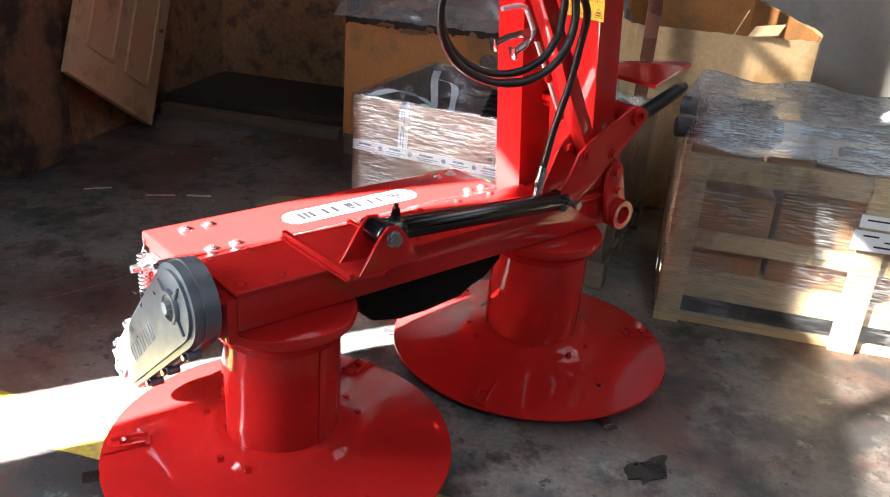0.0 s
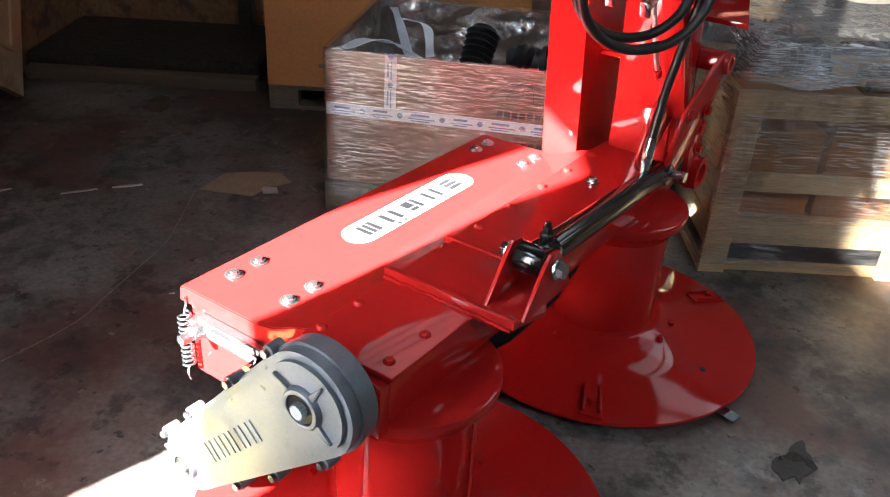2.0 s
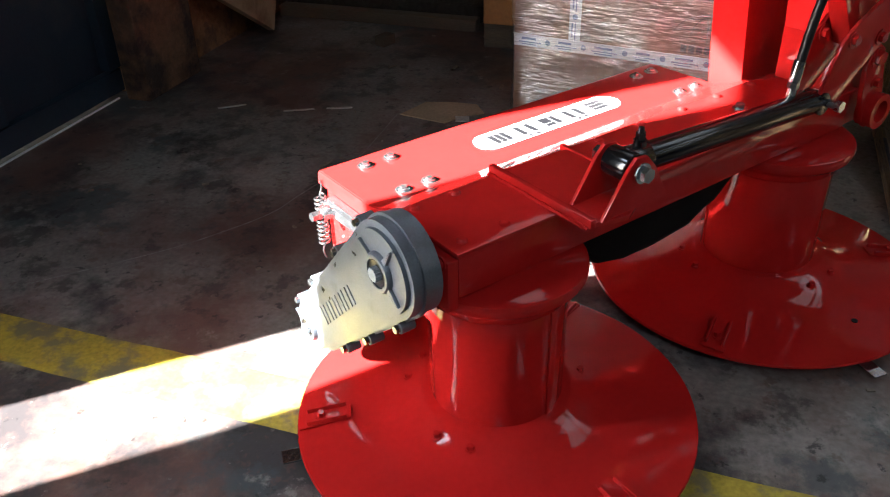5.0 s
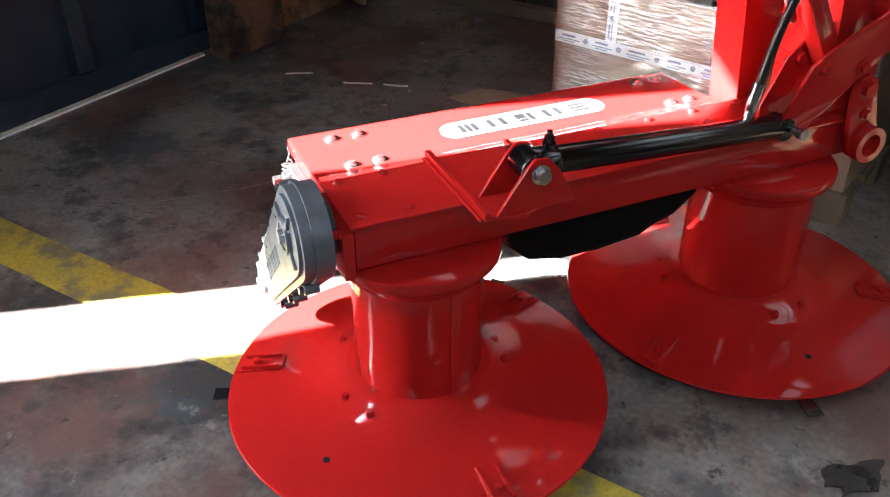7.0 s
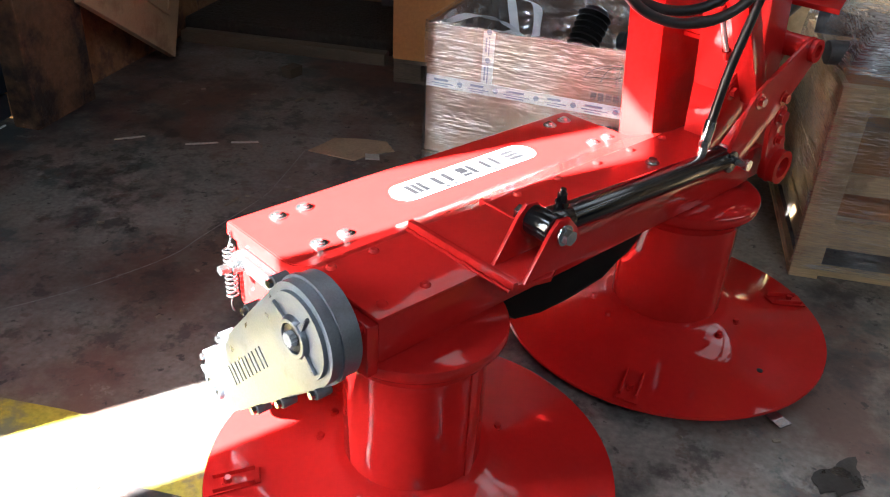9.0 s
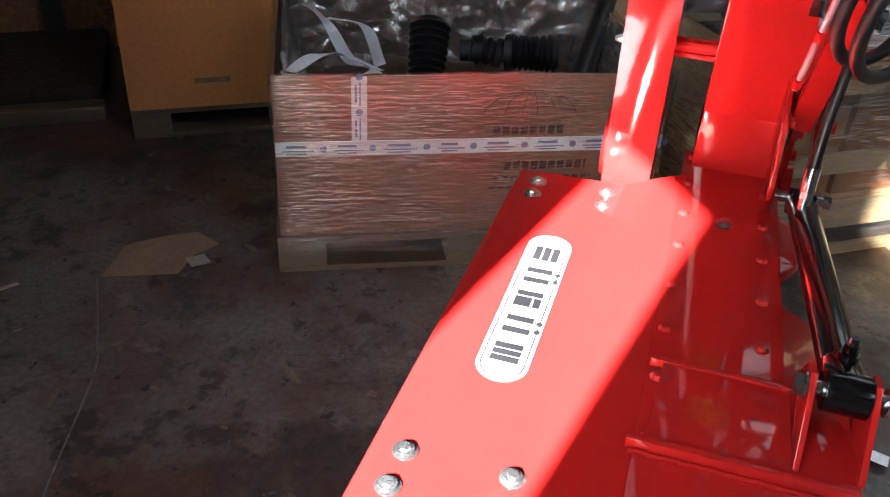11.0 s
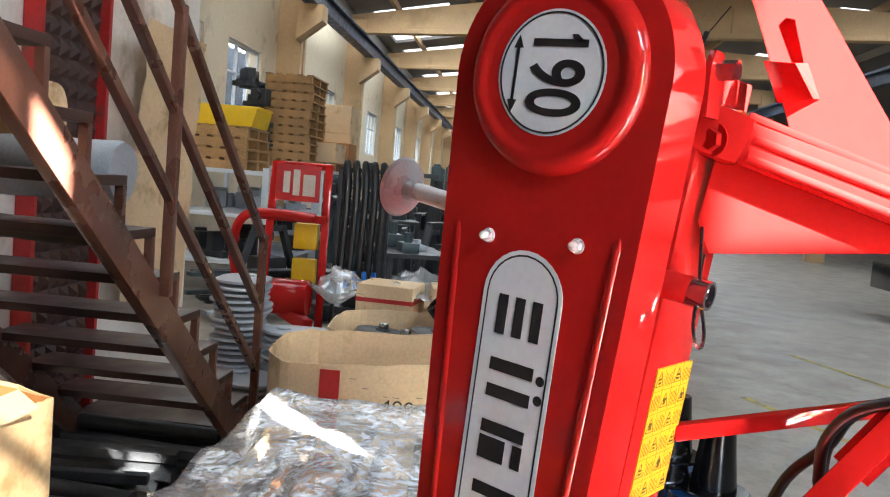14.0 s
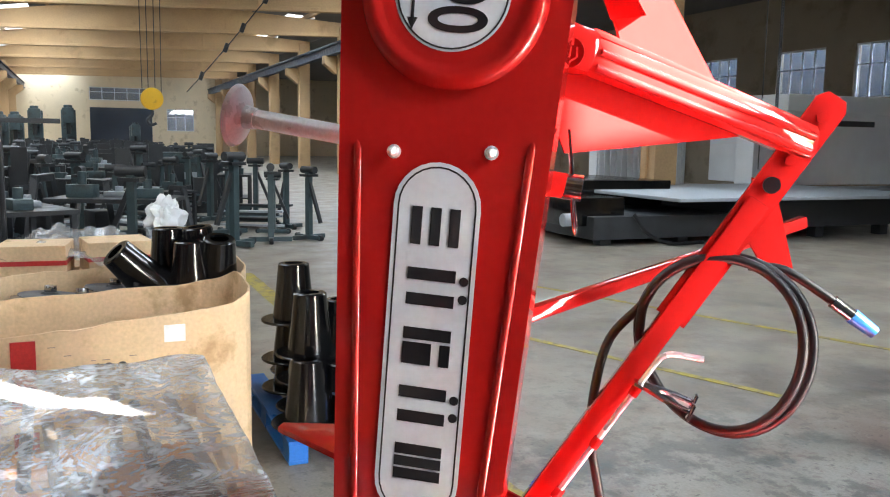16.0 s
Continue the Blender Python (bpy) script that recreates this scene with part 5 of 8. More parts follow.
# headstock tube, gusset, top-link plate
T0, T1 = Vector((0.885, 0.045, 1.765)), Vector((0.395, -0.165, 1.590))
tax = (T1 - T0).normalized()
bm = N()
plank(bm, T0, T1, 0.070, 0.072, (0, 0, 1), 0.020)
plank(bm, T0 + Vector((-0.05, -0.005, 0.028)), T1 + Vector((0.03, 0.02, 0.045)), 0.022, 0.012, (0, 0, 1), 0.004)
stock = part("headstock_tube", bm, RED, mower, "red ridged headstock tube")
nrm = (frame_of(T0, tax, (0, 0, 1)).to_3x3() @ Vector((0, 0, 1))).normalized()
rise = nrm.cross(tax).normalized()
for h in (-0.022, 0.008):
    bm = N()
    side = nrm * 0.034 + rise * h
    sweep(bm, [T0 + side + tax * 0.06, T0 + side + tax * 0.25, T1 + side - tax * 0.02], 0.0075, 10)
    part("ridge", bm, RED, stock)
bm = N()
box(bm, -0.035, 0.055, -0.044, 0.044, -0.046, 0.046, 0.024, frame_of(T0, tax, (0, 0, 1)))
part("tube_bracket", bm, RED, stock)
bm = N()
hexbolt(bm, T0 + tax * 0.05 + Vector((0.03, 0.055, 0.0)), (0.3, 1, 0), 0.018, 0.014, 1.5)
part("bolt", bm, RED, stock)
top_m = frame_of(T0 + tax * 0.02 + Vector((0, -0.012, 0.036)), tax, (0, 0, 1))
SLOT = [(0.006, 0.155), (0.012, 0.170), (0.026, 0.172), (0.034, 0.160), (0.096, 0.072), (0.086, 0.068)]
PLATE = [(0.108, -0.01), (0.318, -0.005), (-0.006, 0.258), (-0.105, 0.250)]
outline = bpy.data.curves.new("plate_outline", "CURVE")
outline.dimensions, outline.fill_mode, outline.extrude = "2D", "BOTH", 0.005
for ring in (PLATE, SLOT):
    sp = outline.splines.new("POLY")
    sp.points.add(len(ring) - 1)
    for q, (x, y) in zip(sp.points, ring):
        q.co = (x, y, 0.0, 1.0)
    sp.use_cyclic_u = True
tmp = bpy.data.objects.new("plate_outline", outline)
me = bpy.data.meshes.new_from_object(tmp)
bpy.data.objects.remove(tmp)
bm = N()
bm.from_mesh(me)
bpy.data.meshes.remove(me)
bmesh.ops.transform(bm, matrix=top_m @ Matrix.Translation((0, 0, 0.005)), verts=bm.verts)
mast = part("top_link_plate", bm, RED, mower, "tall red tapered top-link plate with a slot", smooth=False)
bm = N()
low, high, out1, out2, far, toe = [bm.verts.new(top_m @ Vector(c)) for c in ((0.056, 0.042, 0.010), (0.008, 0.096, 0.010), (0.052, 0.100, 0.060), (0.098, 0.058, 0.070), (0.072, 0.116, 0.010), (0.112, 0.070, 0.010))]
for f in ((low, out2, out1, high), (out1, out2, toe, far), (high, out1, far), (low, toe, out2)):
    bm.faces.new(f)
bmesh.ops.recalc_face_normals(bm, faces=bm.faces)
part("folded_tab", bm, RED, mast, "red tab folded out of the plate", smooth=False)
bm = N()
prism(bm, [(-0.012, 0.150), (0.0, 0.182), (0.034, 0.182), (0.106, 0.084), (0.084, 0.060)], 0.006, top_m @ Matrix.Translation((0, 0, -0.026)), 0.001)
part("slot_lining", bm, RED, mast, smooth=False)
bm = N()
box(bm, -0.125, 0.02, 0.252, 0.262, -0.04, 0.05, 0.003, top_m)
box(bm, 0.006, 0.018, 0.26, 0.315, -0.04, 0.05, 0.004, top_m)
box(bm, -0.09, 0.018, 0.305, 0.316, 0.030, 0.05, 0.003, top_m)
box(bm, -0.09, 0.018, 0.305, 0.316, -0.04, -0.02, 0.003, top_m)
clev = part("top_clevis", bm, RED, mast)
bm = N()
cyl(bm, top_m @ Vector((-0.095, 0.235, 0.02)), top_m @ Vector((-0.075, 0.325, 0.02)), 0.011, n=16)
cyl(bm, top_m @ Vector((-0.097, 0.23, 0.02)), top_m @ Vector((-0.094, 0.245, 0.02)), 0.018, n=6)
part("clevis_pin", bm, ZINC, mast, "zinc plated clevis pin")
bm = N()
prism(bm, [(0.0, -0.05), (0.42, -0.06), (0.322, -0.105), (0.059, -0.222), (0.02, -0.18)], 0.010, top_m @ Matrix.Translation((0, 0, -0.004)), 0.002)
part("gusset", bm, RED, mower, "red triangular gusset plate")
# ear beside the guard with its nut
bm = N()
prism(bm, [(-0.03, -0.06), (0.03, -0.06), (0.03, 0.02), (0.015, 0.045), (-0.015, 0.045), (-0.03, 0.02)], 0.012, frame_of((0.866, 0.105, 1.84), (0, 1, 0), (0, 0, 1)), 0.002)
part("ear", bm, RED, mower)
bm = N()
cyl(bm, (0.875, 0.105, 1.855), (0.835, 0.105, 1.855), 0.016, n=6)
part("nut", bm, ZINC, mower, "zinc plated nut")
# thin stay from the lift arm to the headstock, and its continuation past the bar
bm = N()
plank(bm, (0.965, -0.100, 1.215), (0.62, -0.42, 1.300), 0.028, 0.032, (0, 0, 1), 0.006)
plank(bm, (0.62, -0.42, 1.300), (0.28, -0.735, 1.385), 0.028, 0.032, (0, 0, 1), 0.006)
part("stay_bar", bm, RED, mower, "thin red stay bar")
bm = N()
prism(bm, [(0, 0), (0.05, -0.02), (0.10, -0.20), (0.05, -0.22), (-0.01, -0.12)], 0.010, frame_of((0.50, -0.21, 1.52), (-1, -0.2, 0), (0, 0, 1)), 0.002)
part("stay_plate", bm, RED, mower)
# flat triangular plate on the far side of the guard
bm = N()
prism(bm, [(0.0, -0.16), (0.0, 0.16), (0.05, 0.16), (0.34, -0.02), (0.34, -0.05)], 0.014, pose(1.16, -0.02, 0.915, 0, -3, 0), 0.003)
part("stop_plate", bm, RED, mower, "flat red pointed plate")
# parking stand: bright tube with a round foot
bm = N()
S0, S1 = Vector((1.18, 0.10, 1.575)), Vector((1.515, 0.085, 1.628))
cyl(bm, S0, S1, 0.019, n=24)
stand = part("stand_tube", bm, GALVANISED, mower, "bright steel stand tube")
bm = N()
d = (S1 - S0).normalized()
sm = frame_of(S1, d.cross(Vector((0, 0, 1))), d.cross(d.cross(Vector((0, 0, 1)))))
if (sm.to_3x3() @ Vector((0, 0, 1))).dot(d) < 0:
    sm = frame_of(S1, Vector((0, 0, 1)).cross(d), d.cross(d.cross(Vector((0, 0, 1)))))
lathe(bm, [(0.0, -0.03), (0.021, -0.03), (0.024, -0.008), (0.040, 0.0), (0.058, 0.006), (0.063, 0.014), (0.060, 0.016), (0.040, 0.010), (0.0, 0.006)], 40, sm)
part("stand_foot", bm, GALVANISED, stand, "round bright steel foot")
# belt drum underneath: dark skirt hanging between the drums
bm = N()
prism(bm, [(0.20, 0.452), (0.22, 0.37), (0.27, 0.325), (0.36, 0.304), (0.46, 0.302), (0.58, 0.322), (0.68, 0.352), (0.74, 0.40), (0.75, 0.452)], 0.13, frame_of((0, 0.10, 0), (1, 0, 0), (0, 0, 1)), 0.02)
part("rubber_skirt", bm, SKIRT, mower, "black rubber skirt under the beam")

# hoses
LOOP, ACROSS = Vector((0.554, -0.135, 1.165)), Vector((0.94, -0.34, 0))


def loop_points(rx, rz, first, turn, count, lift, side):
    """Points of one coil of the hose, which hangs aslant beside the latch bar."""
    out = Vector((0.34, 0.94, 0))
    return [LOOP + ACROSS * (rx * math.cos(a)) + Vector((0, 0, lift + rz * math.sin(a))) + out * (side + 0.025 * math.sin(2 * a)) for a in [radians(first + turn * i) for i in range(count)]]


bm = N()
pts = [PORT + Vector((0.012, 0, 0.08)), (0.790, -0.128, 0.83), (0.812, -0.142, 0.95), (0.806, -0.165, 1.06), (0.778, -0.195, 1.16)]
sweep(bm, curve_points(pts + loop_points(0.180, 0.188, 22, 24, 27, 0.004, -0.012), 5), 0.0105, 10)
sweep(bm, curve_points(loop_points(0.166, 0.180, 0, 24, 15, 0.012, 0.022), 5), 0.0105, 10, closed=True)
hose = part("hydraulic_hose", bm, RUBBER, mower, "black coiled hydraulic hose")
bm = N()
sweep(bm, curve_points([(0.50, -0.175, 1.335), (0.43, -0.165, 1.33), (0.36, -0.155, 1.29), (0.325, -0.15, 1.265)], 6), 0.0105, 10)
part("hose_end", bm, RUBBER, mower, "hose end")
bm = N()
cyl(bm, (0.335, -0.152, 1.272), (0.298, -0.15, 1.245), 0.014, n=16)
part("hose_coupling", bm, ZINC, mower, "zinc plated coupling")
bm = N()
cyl(bm, (0.298, -0.15, 1.245), (0.252, -0.15, 1.212), 0.0165, 0.013, n=16)
part("cap", bm, BLUE_PLASTIC, mower, "blue plastic dust cap")

# ---------------------------------------------------------------- goods round the machine (hall directions)
def pallet(u0, u1, l0, l1, mat=OLD_WOOD, label="worn wooden pallet", name="pallet"):
    p = thing(name, label, "pallet", HALL)
    n = 5
    w = (l1 - l0) / (n * 1.5)
    for i in range(n):
        bm = N()
        c = l0 + w / 2 + (l1 - l0 - w) * i / (n - 1)
        box(bm, u0, u1, c - w / 2, c + w / 2, 0.098, 0.12, 0.003)
        part("deck_board", bm, mat, p, smooth=False)
    for l in (l0 + 0.05, (l0 + l1) / 2, l1 - 0.05):
        for u in (u0 + 0.07, (u0 + u1) / 2, u1 - 0.07):
            bm = N()
            box(bm, u - 0.07, u + 0.07, l - 0.048, l + 0.048, 0.02, 0.098, 0.003)
            part("block", bm, mat, p, smooth=False)
        bm = N()
        box(bm, u0, u1, l - 0.048, l + 0.048, 0.001, 0.02, 0.003)
        part("runner", bm, mat, p, smooth=False)
    return p


def open_carton(name, u0, u1, l0, l1, z0, z1, mat, label, wall=0.008, wobble=0.0, seed=1):
    c = thing(name, label, "carton", HALL)
    rnd = random.Random(seed)
    for a, b, e, f in ((u0, u1, l0, l0 + wall), (u0, u1, l1 - wall, l1), (u0, u0 + wall, l0 + wall, l1 - wall), (u1 - wall, u1, l0 + wall, l1 - wall)):
        bm = N()
        box(bm, a, b, e, f, z0, z1)
        if wobble:
            axis = 0 if b - a > f - e else 1
            long = [ed for ed in bm.edges if abs((ed.verts[0].co - ed.verts[1].co)[axis]) > 0.2]
            bmesh.ops.subdivide_edges(bm, edges=long, cuts=24)
            shift = {}
            for v in bm.verts:
                if v.co.z > z1 - 0.001:
                    k = round(v.co[axis], 3)
                    shift.setdefault(k, rnd.uniform(-wobble, wobble * 0.4))
                    v.co.z += shift[k]
        part("side", bm, mat, c, smooth=False)
    bm = N()
    box(bm, u0 + wall, u1 - wall, l0 + wall, l1 - wall, z0, z0 + 0.006)
    part("bottom", bm, mat, c, smooth=False)
    return c


def bumpy_box(x0, x1, y0, y1, z0, z1, amount, seed, cell=0.05, pull=0.0, open_bottom=True):
    """A loose skin round a box: fine grid, pushed in and out; pull draws its upper rim inwards."""
    bm = N()
    box(bm, x0, x1, y0, y1, z0, z1)
    if open_bottom:
        bmesh.ops.delete(bm, geom=[f for f in bm.faces if f.normal.z < -0.5], context="FACES_ONLY")
    for _ in range(2):
        cuts = [e for e in bm.edges if e.calc_length() > cell * 2.2]
        bmesh.ops.subdivide_edges(bm, edges=cuts, cuts=4, use_grid_fill=True)
    c = Vector(((x0 + x1) / 2, (y0 + y1) / 2, (z0 + z1) / 2))
    for v in bm.verts:
        k = v.co * 4.5 + Vector((seed * 3.1, 0, 0))
        d = Vector((v.co.x - c.x, v.co.y - c.y, 0.6 * (v.co.z - c.z))).normalized()
        v.co += d * amount * (noise.noise(k) + 0.3 * noise.noise(k * 2.7))
        if pull and v.co.z > z1 - 0.16:
            t = (v.co.z - z1 + 0.16) / 0.16
            v.co.x = c.x + (v.co.x - c.x) * (1 - pull * t * t)
            v.co.y = c.y + (v.co.y - c.y) * (1 - pull * t * t)
            v.co.z += 0.03 * noise.noise(v.co * 5)
    return bm


def drape(u0, u1, l0, l1, height, nu, nl, thickness=0.0):
    """A sheet over a height function of (u, l)."""
    bm = N()
    g = [[bm.verts.new((u0 + (u1 - u0) * i / nu, l0 + (l1 - l0) * j / nl, height(u0 + (u1 - u0) * i / nu, l0 + (l1 - l0) * j / nl))) for j in range(nl + 1)] for i in range(nu + 1)]
    for i in range(nu):
        for j in range(nl):
            bm.faces.new((g[i][j], g[i + 1][j], g[i + 1][j + 1], g[i][j + 1]))
    return bm


# the wrapped carton of drive shafts, set a little askew
SB = frame_of((1.03, 1.16, 0), (0.443, -0.897, 0), (0.897, 0.443, 0))
SBL, SBD, SBH = 1.10, 0.80, 0.602


def askew_pallet():
    p = pallet(-0.01, SBL + 0.02, -0.01, SBD + 0.02, label="worn grey wooden pallet under the shaft carton")
    p.matrix_basis = SB
    return p


askew_pallet()
shaft_box = open_carton("shaft_carton", 0.0, SBL, 0.0, SBD, 0.122, SBH, CARTON_WET, "big brown open-topped carton wrapped in stretch film")
shaft_box.matrix_basis = SB
for name, x0, x1, z0, z1 in (("tape", 0.0, SBL, 0.375, 0.418), ("tape", 0.207, 0.249, 0.4185, SBH)):
    bm = N()
    box(bm, x0, x1, -0.0035, -0.001, z0, z1)
    tape = part("tape", bm, TAPE, shaft_box, "white printed packing tape", smooth=False)
    bm = N()
    rnd = random.Random(7)
    if x1 - x0 > 0.5:
        x = 0.03
        while x < x1 - 0.09:
            w = rnd.uniform(0.045, 0.075)
            box(bm, x, x + w, -0.0045, -0.0035, 0.400, 0.408)
            box(bm, x - 0.01, x + w + 0.02, -0.0045, -0.0035, 0.389, 0.393)
            box(bm, x, x + w, -0.0045, -0.0035, 0.381, 0.385)
            cyl(bm, (x + w + 0.045, -0.0045, 0.397), (x + w + 0.045, -0.0035, 0.397), 0.010, n=12)
            x += w + 0.085
    else:
        z = 0.43
        while z < z1 - 0.06:
            box(bm, 0.216, 0.222, -0.0045, -0.0035, z, z + 0.05)
            box(bm, 0.228, 0.232, -0.0045, -0.0035, z - 0.01, z + 0.055)
            cyl(bm, (0.228, -0.0045, z + 0.072), (0.228, -0.0035, z + 0.072), 0.010, n=12)
            z += 0.10
    part("print", bm, TAPE_INK, tape, "faded blue-grey print as plain bars", smooth=False)
# printed globe and bars on the carton's face
bm = N()
for k in (1.0, 0.55, 0.15):
    pts = [(0.70 + 0.135 * k * math.cos(a), -0.0012, 0.475 + 0.085 * math.sin(a)) for a in [radians(10 + 16 * i) for i in range(11)]]
    sweep(bm, pts, 0.0018, 4)
for z, w in ((0.50, 0.13), (0.535, 0.10)):
    sweep(bm, [(0.70 + w * t / 6, -0.0012, z + 0.012 * (1 - (t / 6) ** 2)) for t in range(-6, 7)], 0.0016, 4)
for z0, z1, x0, x1 in ((0.428, 0.455, 0.60, 0.80), (0.318, 0.345, 0.64, 0.88), (0.287, 0.298, 0.61, 0.90), (0.258, 0.264, 0.60, 0.84)):
    x = x0
    while x < x1:
        box(bm, x, min(x + 0.019, x1), -0.002, -0.0004, z0, z1)
        x += 0.026
part("carton_print", bm, CHARRED, shaft_box, "dark printed emblem and plain bars", smooth=False)
bm = bumpy_box(-0.008, SBL + 0.008, -0.010, SBD + 0.008, 0.06, SBH + 0.012, 0.006, 3, 0.045)
bmesh.ops.delete(bm, geom=[f for f in bm.faces if f.calc_center_median().z > SBH - 0.002 and f.normal.z > 0.6], context="FACES_ONLY")
put(part("stretch_film", bm, FILM, at=SB, sharp=179), "clear wrinkled stretch film round the shaft carton", "film")


def hung_film(a, b, inward, seed):
    """Loose film folded over the carton's rim and hanging inside it."""
    a, b, inward = Vector(a), Vector(b), Vector(inward)
    bm = N()
    nx, nz = 64, 26
    rows = []
    for i in range(nx + 1):
        k = i / nx
        hang = 0.27 + 0.10 * noise.noise(Vector((k * 5, seed, 2)))
        row = []
        for j in range(nz + 1):
            m = j / nz
            fold = 0.045 * abs(noise.noise(Vector((k * 7 + m * 2, m * 2.5, seed)))) + 0.022 * abs(noise.noise(Vector((k * 16 - m * 5, m * 6, seed + 4))))
            p = a.lerp(b, k) + inward * (0.012 + fold + 0.05 * m * m)
            p.z = SBH + 0.008 - hang * m + 0.008 * noise.noise(Vector((k * 14, 1, seed))) * (1 - m)
            row.append(bm.verts.new(p))
        rows.append(row)
    for i in range(nx):
        for j in range(nz):
            bm.faces.new((rows[i][j], rows[i + 1][j], rows[i + 1][j + 1], rows[i][j + 1]))
    put(part("loose_film", bm, FILM_LOOSE, at=SB, sharp=179), "loose dull plastic film hanging inside the shaft carton", "film")


hung_film((0.012, SBD - 0.008, 0), (SBL - 0.012, SBD - 0.008, 0), (0, -1, 0), 3)
hung_film((0.008, 0.02, 0), (0.008, SBD - 0.02, 0), (1, 0, 0), 8)
hung_film((SBL - 0.008, 0.25, 0), (SBL - 0.008, SBD - 0.02, 0), (-1, 0, 0), 13)
rnd = random.Random(12)
for k in range(16):
    bm = N()
    w, d = rnd.uniform(0.05, 0.15), rnd.uniform(0.04, 0.09)
    bend = rnd.uniform(0.01, 0.04)
    prism(bm, [(0, 0), (w * 0.5, bend), (w, 0.1 * bend), (w, 0.1 * bend + 0.004), (w * 0.5, bend + 0.004), (0, 0.004)], d,
          frame_of((rnd.uniform(0.12, 0.85), rnd.uniform(0.12, 0.62), rnd.uniform(0.30, 0.37)), (rnd.uniform(-1, 1), rnd.uniform(-1, 1), rnd.uniform(-0.3, 0.3)), (rnd.uniform(-0.4, 0.4), rnd.uniform(-0.4, 0.4), 1)))
    put(part("cardboard_scrap", bm, SCRAP if k % 3 else CARTON_EDGE, at=SB, smooth=False), "torn dull cardboard scrap among the drive shafts", "scrap", group="scraps in the shaft carton")


def bellows(name, a, b, r0, r1, rings, label, at=SB):
    a, b = Vector(a), Vector(b)
    d = b - a
    prof = []
    for i in range(rings):
        t0, t1 = i / rings, (i + 0.5) / rings
        r = r0 + (r1 - r0) * t0
        prof += [(r, t0 * d.length), (r * 0.80, t1 * d.length)]
    prof.append((r1 * 0.7, d.length))
    bm = N()
    q = d.to_track_quat("Z", "Y").to_matrix().to_4x4()
    q.translation = a
    lathe(bm, prof, 28, q)
    s = thing(name, label, "drive shaft", at)
    part("boot", bm, RUBBER, s, "ribbed black rubber boot")
    bm = N()
    e = d.normalized()
    cyl(bm, a - e * 0.16, a + e * 0.02, r0 * 0.62, n=20, bevel=0.004)
    part("shaft_tube", bm, STEEL, s)
    bm = N()
    cyl(bm, a - e * 0.015, a + e * 0.012, r0 * 1.03, n=28, bevel=0.004)
    part("boot_ring", bm, RUBBER, s)
    return s


bellows("drive_shaft", (0.458, 0.375, 0.440), (0.486, 0.505, 0.590), 0.058, 0.068, 8, "drive shaft with ribbed black boot standing in the carton")
bellows("drive_shaft", (0.70, 0.465, 0.50), (0.615, 0.475, 0.515), 0.046, 0.056, 3, "drive shaft with a short cup-shaped boot lying in the carton")
bellows("drive_shaft", (0.74, 0.455, 0.505), (0.890, 0.405, 0.515), 0.056, 0.062, 9, "drive shaft with ribbed boot lying across the carton")
s = thing("drive_shaft", "dusty dark steel shaft leaning up out of the carton", "drive shaft", SB)
tip = SB.inverted() @ Vector((2.300, 0.447, 0.680))
foot = Vector((0.90, 0.235, 0.45))
d = (tip - foot).normalized()
bm = N()
cyl(bm, foot, tip - d * 0.05, 0.034, 0.030, n=20)
part("shaft_tube", bm, RUBBER, s)
bm = N()
cyl(bm, tip - d * 0.06, tip, 0.026, 0.020, n=16, bevel=0.004)
part("shaft_end", bm, STEEL, s)
bm = N()
cyl(bm, foot - d * 0.06, foot + d * 0.05, 0.075, 0.045, n=24, bevel=0.006)
part("yoke_guard", bm, RUBBER, s)
bm = drape(0.02, SBL - 0.02, 0.02, SBD - 0.02, lambda u, l: 0.36 + 0.07 * noise.noise(Vector((u * 5, l * 5, 2))) + 0.03 * noise.noise(Vector((u * 14, l * 14, 5))), 30, 22)
put(part("packing_paper", bm, CARTON_EDGE, at=SB), "crumpled brown packing paper in the carton", "packing paper")
for pts in (((0.05, 0.04, 0.60), (0.12, 0.12, 0.615), (0.20, 0.20, 0.585), (0.30, 0.15, 0.56)), ((0.10, 0.62, 0.61), (0.16, 0.45, 0.60), (0.22, 0.32, 0.53), (0.28, 0.10, 0.58), (0.229, -0.002, 0.605)),
            ((0.16, 0.50, 0.60), (0.27, 0.42, 0.60), (0.31, 0.30, 0.52))):
    bm = N()
    line = curve_points(pts, 8)
    rows = []
    for i, p in enumerate(line):
        d = (line[min(i + 1, len(line) - 1)] - line[max(i - 1, 0)]).normalized()
        side = d.cross(Vector((0.5 * math.sin(i * 0.35), 0.1, 1))).normalized() * 0.017
        rows.append([bm.verts.new(q) for q in (p + side, p - side, p - side + Vector((0, 0, 0.002)), p + side + Vector((0, 0, 0.002)))])
    for a, b in zip(rows, rows[1:]):
        for j in range(4):
            bm.faces.new((a[j], a[(j + 1) % 4], b[(j + 1) % 4], b[j]))
    bm.faces.new(rows[0])
    bm.faces.new(rows[-1])
    put(part("tape_strip", bm, TAPE, at=SB, smooth=False), "loose curled strip of white packing tape", "tape")

